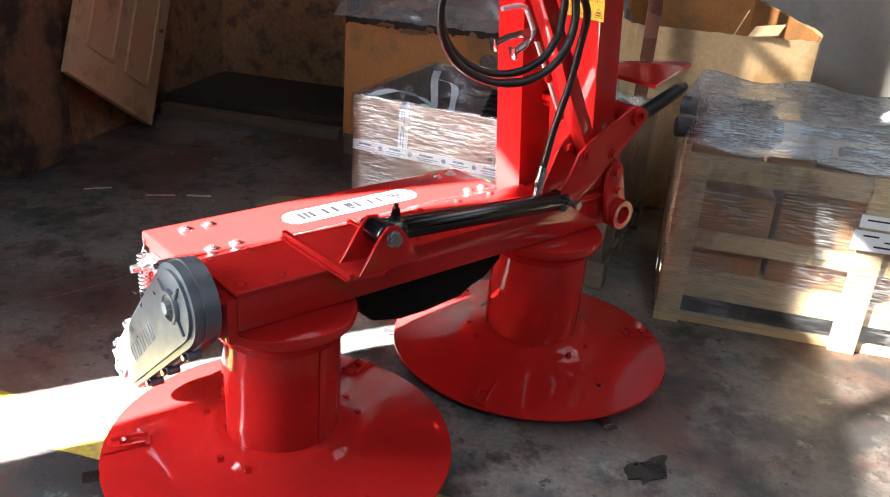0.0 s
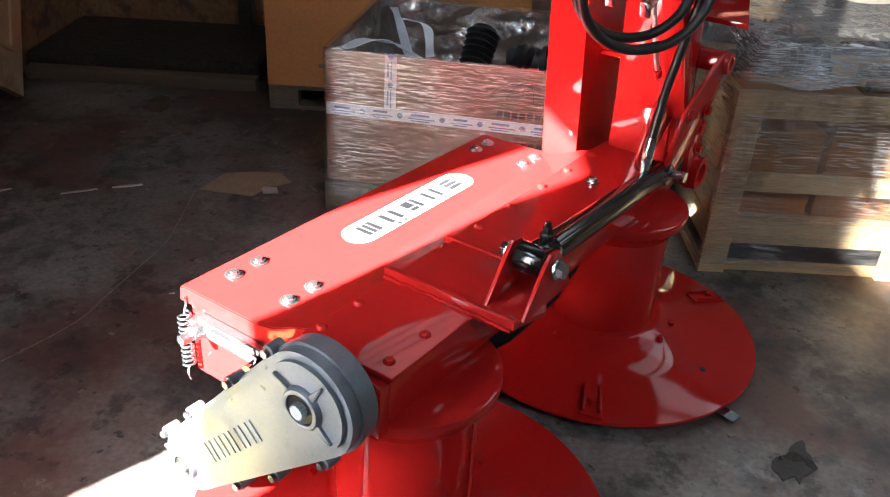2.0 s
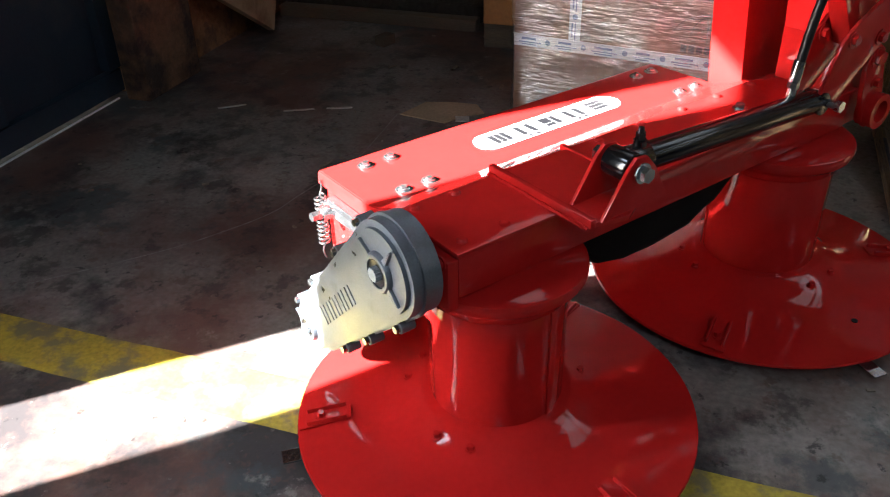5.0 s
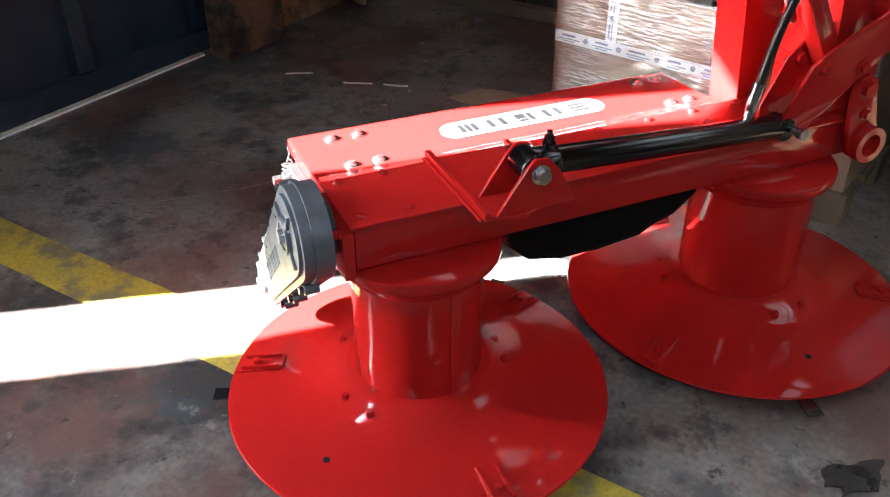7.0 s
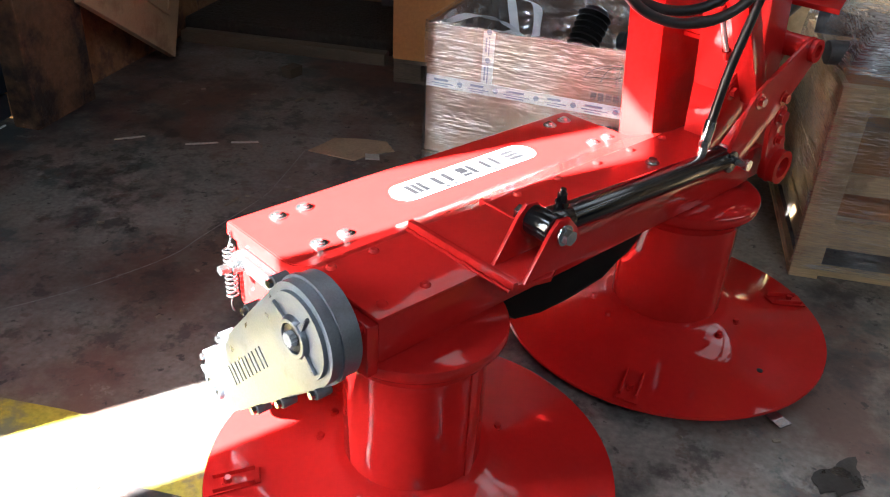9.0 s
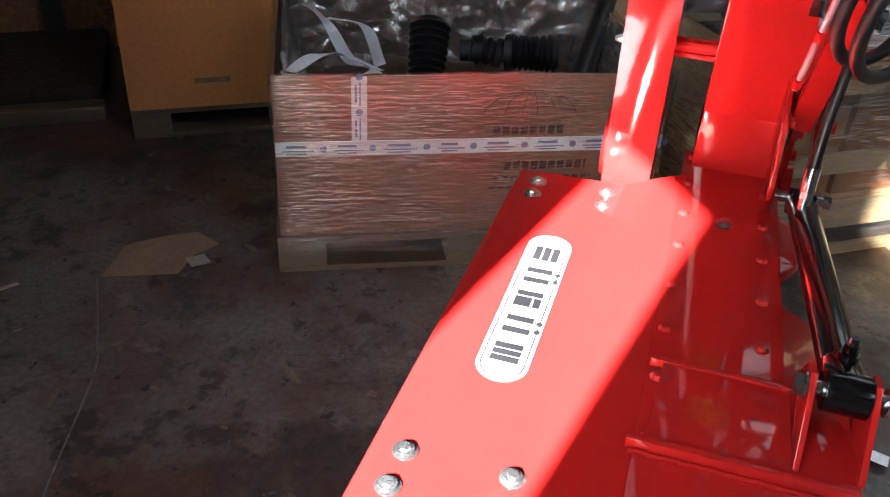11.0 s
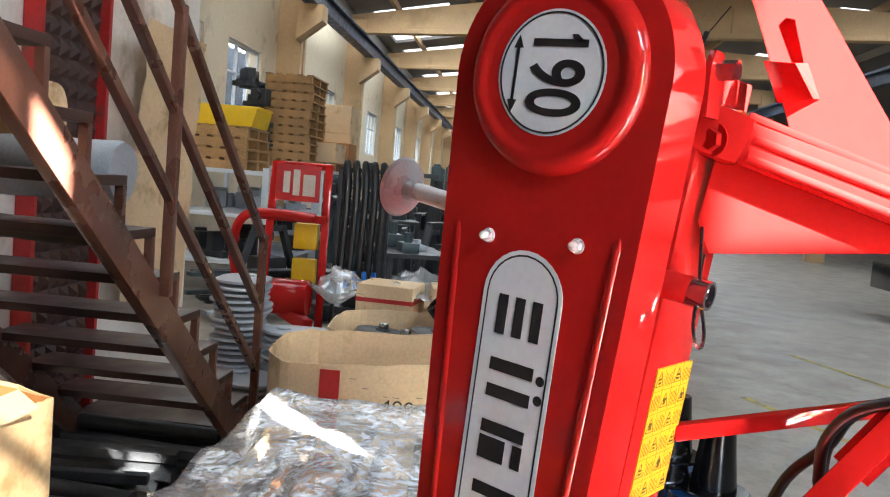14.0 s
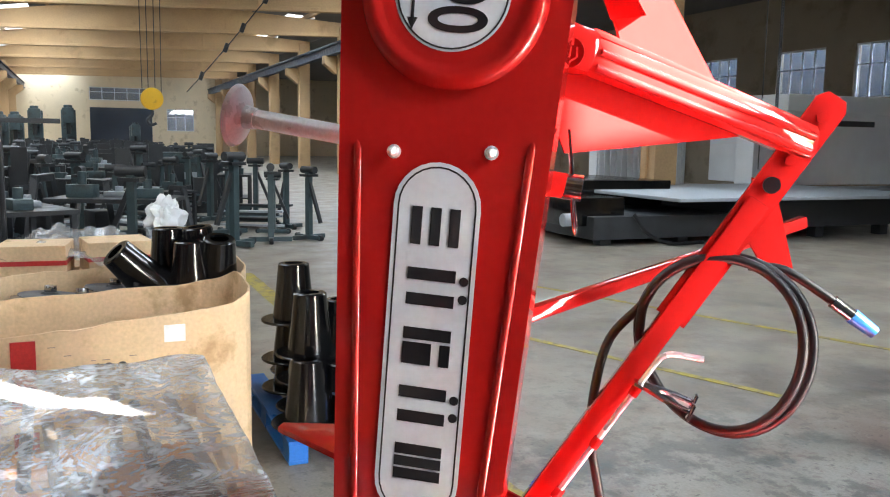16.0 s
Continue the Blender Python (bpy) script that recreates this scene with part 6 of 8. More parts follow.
# the wooden crate wrapped in film
crate = thing("wooden_crate", "new pine crate with open slats under clear film", "crate", HALL)
CU0, CU1, CL0, CL1 = 0.945, 2.25, 1.19, 1.95
for u in (CU0, 1.56, CU1 - 0.09):
    for l in (CL0, CL1 - 0.022):
        bm = N()
        box(bm, u, u + 0.09, l, l + 0.022, 0.0, 0.64, 0.002)
        part("post", bm, PINE, crate, smooth=False)
for z0, z1 in ((0.0, 0.035), (0.105, 0.195), (0.30, 0.365), (0.555, 0.64)):
    for l in (CL0 + 0.024, CL1 - 0.046):
        bm = N()
        box(bm, CU0, CU1, l, l + 0.020, z0, z1, 0.002)
        part("rail", bm, PINE, crate, smooth=False)
    for u in (CU0 + 0.002, CU1 - 0.024):
        bm = N()
        box(bm, u, u + 0.020, CL0 + 0.046, CL1 - 0.046, z0, z1, 0.002)
        part("rail", bm, PINE, crate, smooth=False)
bm = N()
box(bm, CU0 + 0.004, CU0 + 0.018, CL0 + 0.05, CL1 - 0.05, 0.20, 0.555)
part("end_panel", bm, PINE, crate, smooth=False)
rnd = random.Random(11)
for i in range(4):
    for j in range(2):
        bm = N()
        u0 = CU0 + 0.06 + 0.30 * i
        box(bm, u0, u0 + 0.28, CL0 + 0.07 + 0.31 * j, CL0 + 0.36 + 0.31 * j, 0.20, 0.20 + rnd.uniform(0.26, 0.34), 0.006)
        put(part("carton", bm, CARTON, at=HALL), "brown carton packed inside the pine crate", "carton", "cartons in the crate")
bm = N()
box(bm, CU0 + 0.03, CU1 - 0.03, CL0 + 0.05, CL1 - 0.05, 0.175, 0.197)
part("crate_floor", bm, PINE, crate, smooth=False)
bellows("drive_shaft", (1.06, 1.36, 0.70), (1.26, 1.40, 0.705), 0.058, 0.066, 8, "black ribbed drive shaft under the film on the crate", HALL)
bellows("drive_shaft", (1.08, 1.66, 0.70), (1.25, 1.62, 0.705), 0.058, 0.066, 8, "black ribbed drive shaft under the film on the crate", HALL)
for i in range(5):
    bm = N()
    l = 1.29 + 0.12 * i + 0.03 * (i % 2)
    cyl(bm, (1.38 + 0.1 * (i % 3), l, 0.650 + 0.01 * (i % 2)), (2.18 - 0.13 * (i % 2), l + 0.05 - 0.03 * (i % 3), 0.655 + 0.02 * (i % 3)), 0.019, n=16, bevel=0.003)
    put(part("steel_tube", bm, STEEL if i % 3 else OLD_WOOD, at=HALL), "steel tube wrapped on top of the crate", "tube", "tubes on the crate")
bm = bumpy_box(CU0 - 0.012, CU1 + 0.012, CL0 - 0.012, CL1 + 0.012, 0.04, 0.79, 0.010, 9, 0.04, pull=0.10)
wrap = thing("stretch_film", "clear stretch film wrapped round the pine crate", "film", HALL)
upper = bm.copy()
bmesh.ops.delete(bm, geom=[f for f in bm.faces if f.calc_center_median().z > 0.67], context="FACES")
bmesh.ops.delete(upper, geom=[f for f in upper.faces if f.calc_center_median().z <= 0.67], context="FACES")
part("side_wrap", bm, FILM_SIDE, wrap, sharp=179)
part("top_wrap", upper, FILM_THICK, wrap, "thicker milky layers of film over the top", sharp=179)
bm = N()
box(bm, 1.53, 1.76, CL0 - 0.0285, CL0 - 0.0265, 0.405, 0.475)
box(bm, 1.54, 1.75, CL0 - 0.0285, CL0 - 0.0265, 0.485, 0.530)
slip = put(part("delivery_slip", bm, WHITE, at=HALL, smooth=False), "white paper slip stuck on the film", "label")
bm = N()
for x, z, w in ((1.56, 0.455, 0.05), (1.63, 0.44, 0.08), (1.60, 0.42, 0.06), (1.56, 0.51, 0.12)):
    box(bm, x, x + w, CL0 - 0.0295, CL0 - 0.0286, z, z + 0.006)
part("print", bm, INK, slip, smooth=False)

# the large orange carton, its torn rim and the bag that bulges over it
pallet(-0.79, 0.41, 2.51, 3.35, label="old wooden pallet under the orange carton")
OZ = 0.735
big = open_carton("orange_carton", -0.79, 0.41, 2.50, 3.35, 0.122, OZ, CARTON, "large orange-brown carton with a torn blackened top edge", wobble=0.012, seed=3)
rnd = random.Random(21)
bm = N()
# a ragged black strip along the torn rim
prev = None
u = -0.79
while u < 0.41:
    n1 = noise.noise(Vector((u * 9, 2, 5)))
    n2 = noise.noise(Vector((u * 40, 7, 1)))
    top = OZ + 0.014 + 0.012 * n1 + 0.010 * n2
    low = OZ - 0.012 - max(0.0, 0.035 * n1 + 0.022 * n2) - rnd.uniform(0, 0.006)
    pair = [bm.verts.new((u, y, z)) for y, z in ((2.4930, top), (2.4955, low), (2.4995, low), (2.4985, top))]
    if prev:
        for i in range(4):
            bm.faces.new((prev[i], pair[i], pair[(i + 1) % 4], prev[(i + 1) % 4]))
    prev = pair
    u += rnd.uniform(0.006, 0.013)
part("torn_edge", bm, CHARRED, big, "blackened torn cardboard edge", smooth=False)
for u, w, h, z in ((-0.62, 0.10, 0.016, 0.722), (-0.50, 0.16, 0.022, 0.700), (-0.36, 0.05, 0.018, 0.725), (-0.13, 0.04, 0.03, 0.720), (0.10, 0.035, 0.018, 0.728), (0.24, 0.05, 0.012, 0.732), (0.36, 0.03, 0.02, 0.725)):
    bm = N()
    prism(bm, [(0, 0), (w * 0.4, -h * 0.5), (w, -h * 0.2), (w * 0.9, h * 0.5), (w * 0.3, h)], 0.003, frame_of((u, 2.4925, z), (1, 0, 0.06), (0, -0.25, 1)))
    part("torn_flake", bm, CARTON_WET, big, "torn tan cardboard flake", smooth=False)
bm = N()
cyl(bm, (-0.02, 2.4985, 0.60), (-0.02, 2.4970, 0.60), 0.045, n=28)
part("stain", bm, STAMP, big, "faded blue-grey round stamp")
bm = N()
box(bm, -0.55, -0.42, 2.4975, 2.4990, 0.215, 0.235)
part("hand_slot", bm, CARTON_EDGE, big, smooth=False)


def bag_height(u, l):
    z = 0.80
    for cu, cl, r, h in ((-0.45, 2.85, 0.42, 0.17), (0.05, 2.75, 0.34, 0.15), (0.36, 2.72, 0.32, 0.22), (-0.05, 3.1, 0.45, 0.16), (0.52, 2.78, 0.34, 0.14)):
        q = ((u - cu) ** 2 + (l - cl) ** 2) / r ** 2
        if q < 1:
            z += h * (1 - q) ** 1.5
    z += 0.03 * noise.noise(Vector((u * 4, l * 4, 1))) + 0.035 * abs(noise.noise(Vector((u * 4 + 3, l * 3 + u * 2, 4)))) + 0.010 * abs(noise.noise(Vector((u * 9 - l * 5, l * 10, 7))))
    edge = min(1.0, max(0.0, (2.66 - l) / 0.20))
    over = min(1.0, max(0.0, (u - 0.36) / 0.10))
    rim = OZ + 0.012 + 0.012 * noise.noise(Vector((u * 9, 0, 3)))
    z += (rim - z) * edge ** 2 * (1 - over)
    z -= over * edge ** 2 * (0.20 + 0.05 * noise.noise(Vector((u * 9, 0, 3))))
    if u > 0.50:
        z -= ((u - 0.50) / 0.22) ** 3 * (0.30 + 0.10 * edge)
    return z


bm = drape(-0.86, 0.72, 2.46, 3.38, bag_height, 150, 86)
for v in bm.verts:
    if v.co.y < 2.66 and v.co.x < 0.46:
        v.co.y += (2.66 - v.co.y) * 0.22 * min(1.0, (0.46 - v.co.x) / 0.10)
put(part("plastic_bag", bm, BAG, at=HALL, sharp=179), "large crumpled clear plastic bag bulging over the orange carton", "plastic bag")
bm = drape(-0.77, 0.39, 2.52, 3.33, lambda u, l: 0.70 + 0.07 * noise.noise(Vector((u * 4, l * 4, 8))) + 0.03 * noise.noise(Vector((u * 11, l * 11, 3))), 60, 44)
put(part("packed_filling", bm, CARTON_EDGE, at=HALL, sharp=179), "dull brown filling seen through the plastic bag", "filling", kind="stuff")
# grey bent sheet lying on the pile behind the bag
bm = N()
prism(bm, [(0, 0), (0.16, 0.0), (0.20, 0.07), (0.185, 0.075), (0.15, 0.015), (0.0, 0.012)], 1.0, frame_of((-0.9, 3.42, 1.05), (0, -1, 0.1), (0.15, 0.1, 1)))
put(part("bent_sheet", bm, GREY_PARTS, at=HALL, smooth=False), "long bent grey metal sheet lying on the pile", "metal sheet")
bm = N()
box(bm, -0.75, 0.30, 3.38, 3.40, 0.0, 1.03, 0.003)
put(part("hardboard", bm, CARTON, at=HALL, smooth=False), "brown board standing behind the carton", "board")
bm = N()
box(bm, 0.02, 0.34, 3.56, 3.60, 1.02, 1.85, 0.003)
put(part("wall_board", bm, TREAD, at=HALL, smooth=False), "dark brown board fixed on the white wall", "board")

# the tall pale carton beside the stair post, back higher than front
tall = thing("tall_carton", "tall eight-sided cardboard bin, pale outside, orange-brown lined, ragged and open", "carton", HALL)
RIM = [(0.69, 2.43, 0.88), (1.49, 2.42, 0.89), (1.52, 2.55, 0.91), (1.25, 3.03, 1.00), (1.10, 3.14, 1.015), (0.70, 3.22, 1.02), (0.60, 3.15, 1.01), (0.60, 2.56, 0.89)]


def bin_panel(p, q, inset, thick, mat, name, drop):
    """One panel of the bin between two corners, with a ragged top edge."""
    a, b = Vector((p[0], p[1], 0)), Vector((q[0], q[1], 0))
    along = (b - a).normalized()
    inward = Vector((-along.y, along.x, 0))
    steps = max(3, round((b - a).length / 0.025))
    bm = N()
    last = None
    for i in range(steps + 1):
        k = i / steps
        at = a.lerp(b, k) + inward * inset
        top = p[2] + (q[2] - p[2]) * k - drop + 0.010 * noise.noise(Vector((at.x * 9, at.y * 9, inset * 50))) + 0.006 * noise.noise(Vector((at.x * 40, at.y * 40, 3)))
        ring = [bm.verts.new(w) for w in (Vector((at.x, at.y, 0.0)), Vector((at.x, at.y, top)), Vector((at.x, at.y, top)) + inward * thick, Vector((at.x, at.y, 0.0)) + inward * thick)]
        if last:
            for j in range(4):
                bm.faces.new((last[j], ring[j], ring[(j + 1) % 4], last[(j + 1) % 4]))
        else:
            bm.faces.new(ring)
        last = ring
    bm.faces.new(last[::-1])
    bmesh.ops.recalc_face_normals(bm, faces=bm.faces)
    part(name, bm, mat, tall, smooth=False)


for i in range(8):
    p, q = RIM[i], RIM[(i + 1) % 8]
    bin_panel(p, q, 0.0, 0.007, CARTON_BIN, "side", 0.0)
    bin_panel(p, q, 0.011, 0.004, CARTON, "liner", -0.004 if p[2] > 0.95 else 0.006)
# charred scraps along the higher back rim
for i, (f0, f1) in ((4, (0.15, 0.75)), (3, (0.2, 0.9)), (5, (0.1, 0.9))):
    p, q = Vector(RIM[i]), Vector(RIM[i + 1])
    bm = N()
    e = (q - p).normalized()
    prism(bm, [(0, -0.016), (0.06, -0.030), (0.12, -0.010), ((q - p).length * (f1 - f0), -0.006), ((q - p).length * (f1 - f0), 0.008), (0, 0.012)], 0.004, frame_of(p.lerp(q, f0) + Vector((-e.y, e.x, 0)) * 0.021, e, (0, 0, 1)))
    part("torn_edge", bm, CHARRED, tall, "blackened torn edge", smooth=False)
bm = N()
plank(bm, (1.20, 2.46, 0.90), (1.32, 2.40, 0.93), 0.10, 0.006, (0.2, -0.5, 1))
part("torn_flap", bm, CARTON_PALE, tall, "torn bent flap", smooth=False)
bm = N()
plank(bm, (1.12, 2.45, 0.87), (1.17, 2.53, 0.97), 0.06, 0.005, (1, 0.3, 0.2))
part("torn_flap", bm, CARTON_PALE, tall, "torn bent flap", smooth=False)

# stair
stair = thing("steel_stair", "brown painted steel stair with open treads and rails", "stair", HALL)
SL0, SL1 = 2.40, 3.30
K = -0.744


def stringer_z(u):
    return 1.59 + K * (u - 1.46)


for l in (SL0, SL1):
    bm = N()
    plank(bm, (-1.0, l, stringer_z(-1.0)), (3.55, l, stringer_z(3.55)), 0.05, 0.14, (0, 0, 1), 0.004)
    part("stringer", bm, STAIR, stair)
n = 17
for i in range(n):
    u = 3.4775 - i * 0.255
    z = stringer_z(u) + 0.13
    bm = N()
    box(bm, u - 0.13, u + 0.13, SL0 - 0.02, SL1 + 0.02, z, z + 0.035, 0.003)
    part("tread", bm, TREAD, stair)
    bm = N()
    box(bm, u + 0.10, u + 0.13, SL0 - 0.02, SL0 + 0.01, z - 0.20, z, 0.002)
    part("tread_bracket", bm, STAIR, stair)
for l, u0, u1 in ((SL0 - 0.15, 0.725, 0.785), (SL1, 0.60, 0.70)):
    bm = N()
    box(bm, u0, u1, l - (0.03 if l < 3 else 0.055), l + (0.03 if l < 3 else 0.055), 0, 2.6 if l < 3 else 2.9, 0.004)
    part("post", bm, STAIR, stair)
for u in (3.4, 2.15, 0.9):
    bm = N()
    box(bm, u - 0.02, u + 0.02, SL0 - 0.06, SL0 - 0.02, stringer_z(u) + 0.05, stringer_z(u) + 1.15, 0.003)
    part("rail_post", bm, STAIR, stair)
for h in (0.42, 0.75, 1.12):
    bm = N()
    plank(bm, (-1.0, SL0 - 0.04, stringer_z(-1.0) + h), (3.42, SL0 - 0.04, stringer_z(3.42) + h), 0.035, 0.035, (0, 0, 1), 0.003)
    part("hand_rail", bm, STAIR, stair)

rnd = random.Random(31)
for i in range(22):
    bm = N()
    u, z = 2.05 + 0.085 * i + rnd.uniform(-0.05, 0.05), 0.03 + 0.055 * (i % 4) * (1 if i < 16 else 0.5)
    a, b = Vector((u, 2.46 + rnd.uniform(0, 0.2), z)), Vector((u + rnd.uniform(-0.15, 0.15), 3.50 - rnd.uniform(0, 0.2), z + rnd.uniform(-0.01, 0.03)))
    if i % 3:
        plank(bm, a, b, rnd.uniform(0.05, 0.12), 0.045, (0, 0, 1), 0.003)
    else:
        cyl(bm, a + Vector((0, 0, 0.012)), b + Vector((0, 0, 0.012)), 0.04, n=14)
    put(part("steel_bar", bm, STEEL if i % 4 else TREAD, at=HALL, smooth=i % 3 == 0), "dark steel bar stored under the stair", "steel bar", "bars under the stair")

# the ledge along the back wall and the door leaf that leans there
bm = N()
box(bm, NEAR, -0.9, 2.85, 3.6, 0.0, 0.10, 0.03)
setting("ledge", bm, DIRT, "dirty raised ledge along the back wall", "ledge")
bm = N()
box(bm, -2.05, -0.9, 2.72, 2.80, 0.0, 0.06, 0.004)
put(part("edge_board", bm, OLD_WOOD, at=HALL), "old wooden board lying along the ledge", "board")
door = thing("old_door_leaf", "cream panelled door leaf leaning crooked against the wall", "door leaf", HALL @ pose(-1.93, 2.41, 0.02, 0, 0, 0) @ Matrix.Rotation(radians(-33), 4, "X") @ Matrix.Rotation(radians(-7), 4, "Y"))
bm = N()
box(bm, -0.018, 0.018, -0.80, 0.0, 0.0, 2.0, 0.004)
part("leaf", bm, DOOR_WOOD, door)
for z0, z1 in ((0.18, 0.85), (1.05, 1.85)):
    for y0, y1 in ((-0.70, -0.45), (-0.35, -0.10)):
        bm = N()
        for a in ((y0, y1, z0, z0 + 0.025), (y0, y1, z1 - 0.025, z1), (y0, y0 + 0.025, z0 + 0.025, z1 - 0.025), (y1 - 0.025, y1, z0 + 0.025, z1 - 0.025)):
            box(bm, 0.018, 0.031, *a, 0.005)
        part("panel_moulding", bm, DOOR_WOOD, door)
bm = N()
cyl(bm, (0.018, -0.06, 0.55), (0.03, -0.06, 0.55), 0.012, n=12)
part("hinge", bm, ZINC, door)
# flaking pier of the end wall beside the blue door
bm = N()
box(bm, NEAR, -1.98, 1.42, 1.82, 0, EAVES, 0.01)
setting("pier", bm, PLASTER_SOOT, "ochre plastered pier with black stains", "pier")
bm = N()
box(bm, -1.16, -1.08, 3.50, 3.60, 0.0, 2.6, 0.004)
put(part("black_post", bm, STEEL, at=HALL, smooth=False), "thin black steel post against the wall", "post")
# white strip that stands in for the light leaking under the blue door
bm = N()
box(bm, NEAR - 0.046, NEAR - 0.039, -2.9, 1.42, 0.0005, 0.006)
setting("threshold", bm, PVC, "thin white strip painted as light leaking under the blue door", "threshold")
# ---------------------------------------------------------------- floor marks and litter near the machine
def on_floor(name, outline, mat, label, category, z=0.004, thick=0.004, at=I4, kind=""):
    bm = N()
    prism(bm, outline, thick, Matrix.Translation((0, 0, z)))
    return tagged(part(name, bm, mat, at=at, smooth=False), label, category, kind=kind)


def wavy_strip(a, b, l0, l1, seed, step=0.12):
    rnd = random.Random(seed)
    n = int((b - a) / step)
    low = [(a + (b - a) * i / n, l0 + rnd.uniform(-0.004, 0.004)) for i in range(n + 1)]
    return low + [(a + (b - a) * i / n, l1 + rnd.uniform(-0.004, 0.004)) for i in range(n, -1, -1)]


bm = N()
pts = wavy_strip(-1.95, 9.0, -0.20, -0.03, 2)
n = len(pts) // 2
v = [bm.verts.new((x, y, 0.004)) for x, y in pts]
for i in range(n - 1):
    bm.faces.new((v[i], v[i + 1], v[2 * n - 2 - i], v[2 * n - 1 - i]))
setting("floor_line", bm, FLOOR_PAINT, "worn yellow line painted on the floor", "floor line")
for a, b in (((3.0, -2.45), (6.5, -1.1)), ((3.2, -4.4), (9.0, -2.3))):
    bm = N()
    plank(bm, (a[0], a[1], 0.004), (b[0], b[1], 0.004), 0.07, 0.002)
    setting("floor_line_faint", bm, FLOOR_PAINT, "faint yellow line painted on the floor", "floor line")
# pale scratch swept in an arc
bm = N()
arc = curve_points([(-0.75, 1.27, 0), (-0.37, 1.20, 0), (-0.15, 1.19, 0), (0.02, 1.205, 0), (0.15, 1.257, 0), (0.45, 1.378, 0), (0.567, 1.455, 0), (0.80, 1.63, 0)], 10)
for a, b in zip(arc, arc[1:]):
    d = (b - a).normalized()
    s = Vector((-d.y, d.x, 0)) * 0.0025
    q = [bm.verts.new(p + Vector((0, 0, 0.0035))) for p in (a - s, b - s, b + s, a + s)]
    bm.faces.new(q)
setting("floor_scratch", bm, SCUFF, "pale curved scratch in the concrete floor", "scratch", at=I4)

flat_card = on_floor("cardboard_scrap", [(0.81, 1.62), (0.90, 1.43), (1.00, 1.44), (1.085, 1.405), (1.12, 1.50), (1.06, 1.58), (0.97, 1.66), (0.90, 1.64)], SCRAP, "flat torn scrap of cardboard lying on the floor", "cardboard")
on_floor("paper_scrap", [(0.94, 1.41), (0.98, 1.37), (1.01, 1.41), (0.97, 1.45)], PAPER, "grey paper scrap on the floor", "paper", z=0.0085)
rnd = random.Random(5)
# slivers of wood and paper on the floor, by eye where the largest ones lie
for x, y, a, w, h in ((0.345, 1.41, 20, 0.075, 0.014), (0.65, 1.84, -35, 0.11, 0.016), (0.505, 1.93, -30, 0.13, 0.012), (0.62, 0.93, 55, 0.09, 0.022), (0.94, 0.70, 60, 0.07, 0.02), (1.10, 1.30, 70, 0.06, 0.02),
                      (1.33, 1.59, 40, 0.06, 0.018), (1.10, 2.12, 10, 0.05, 0.02), (0.30, 2.15, -20, 0.12, 0.012), (1.32, 1.92, 30, 0.06, 0.02)):
    c, s = math.cos(radians(a)), math.sin(radians(a))
    ring = [(x + c * i * w / 2 - s * j * h / 2, y + s * i * w / 2 + c * j * h / 2) for i, j in ((-1, -0.6), (0.2, -1), (1, -0.3), (0.9, 0.8), (-0.3, 1), (-1, 0.5))]
    on_floor("wood_sliver", ring, CHIP if w < 0.1 else PAPER, "pale sliver of wood lying on the floor", "wood scrap")
bm = N()
for _ in range(90):
    u, l = rnd.uniform(-1.9, 0.9), rnd.uniform(0.3, 2.7)
    p = HALL @ Vector((u, l, 0))
    if (Vector((p.x, p.y)) - Vector((0.0, 0.0))).length < 0.5:
        continue
    s = rnd.uniform(0.003, 0.012)
    box(bm, -s, s, -s * 0.5, s * 0.5, 0.0, 0.004, 0, Matrix.Translation(p) @ Matrix.Rotation(rnd.uniform(0, 3), 4, "Z"))
tagged(part("floor_litter", bm, CHIP, smooth=False), "small pale chips and crumbs on the floor", "litter", kind="stuff")
bm = N()
box(bm, -0.045, 0.045, -0.03, 0.03, 0, 0.05, 0.004, Matrix.Translation((1.26, 2.43, 0)) @ Matrix.Rotation(0.3, 4, "Z"))
put(part("wood_block", bm, OLD_WOOD), "small sawn wood block on the floor", "wood block")
STAIN = material("old_oil_stain", (0.02, 0.017, 0.015), 0.35, vary=0.4, scale=12)
ring = [(0.76 + (0.075 + 0.018 * math.sin(3 * a + 1) + 0.012 * math.sin(7 * a)) * math.cos(a), -0.645 + (0.042 + 0.012 * math.sin(4 * a)) * math.sin(a)) for a in [radians(12 * i) for i in range(30)]]
on_floor("oil_stain", ring, STAIN, "dark flaking oil stain on the concrete", "stain", z=0.002, thick=0.002, kind="structure")
# pale sheet of plastic under the machine
on_floor("plastic_scrap", [(1.22, 0.10), (1.33, 0.02), (1.42, 0.05), (1.36, 0.13)], PAPER, "white plastic scrap by the carton", "plastic scrap")

# ---------------------------------------------------------------- wall things beside the stair
door2 = thing("padded_door", "dark brown padded door with diamond quilting in a red frame", "door", HALL, kind="structure")
bm = N()
box(bm, 3.20, 3.86, 3.555, 3.600, 0.0, 2.75)
part("door_panel", bm, TREAD, door2, smooth=False)
bm = N()
k = 0.105
for i in range(23):
    for j in range(26):
        u, z = 3.22 + i * k, 0.05 + j * k
        if u + k > 3.87:
            continue
        c = bm.verts.new((u + k / 2, 3.515, z + k / 2))
        q = [bm.verts.new(p) for p in ((u, 3.553, z), (u + k, 3.553, z), (u + k, 3.553, z + k), (u, 3.553, z + k))]
        for a, b in zip(q, q[1:] + q[:1]):
            bm.faces.new((a, b, c))
ob = part("quilting", bm, TREAD, door2, smooth=False)
ob["kind"] = "stuff"
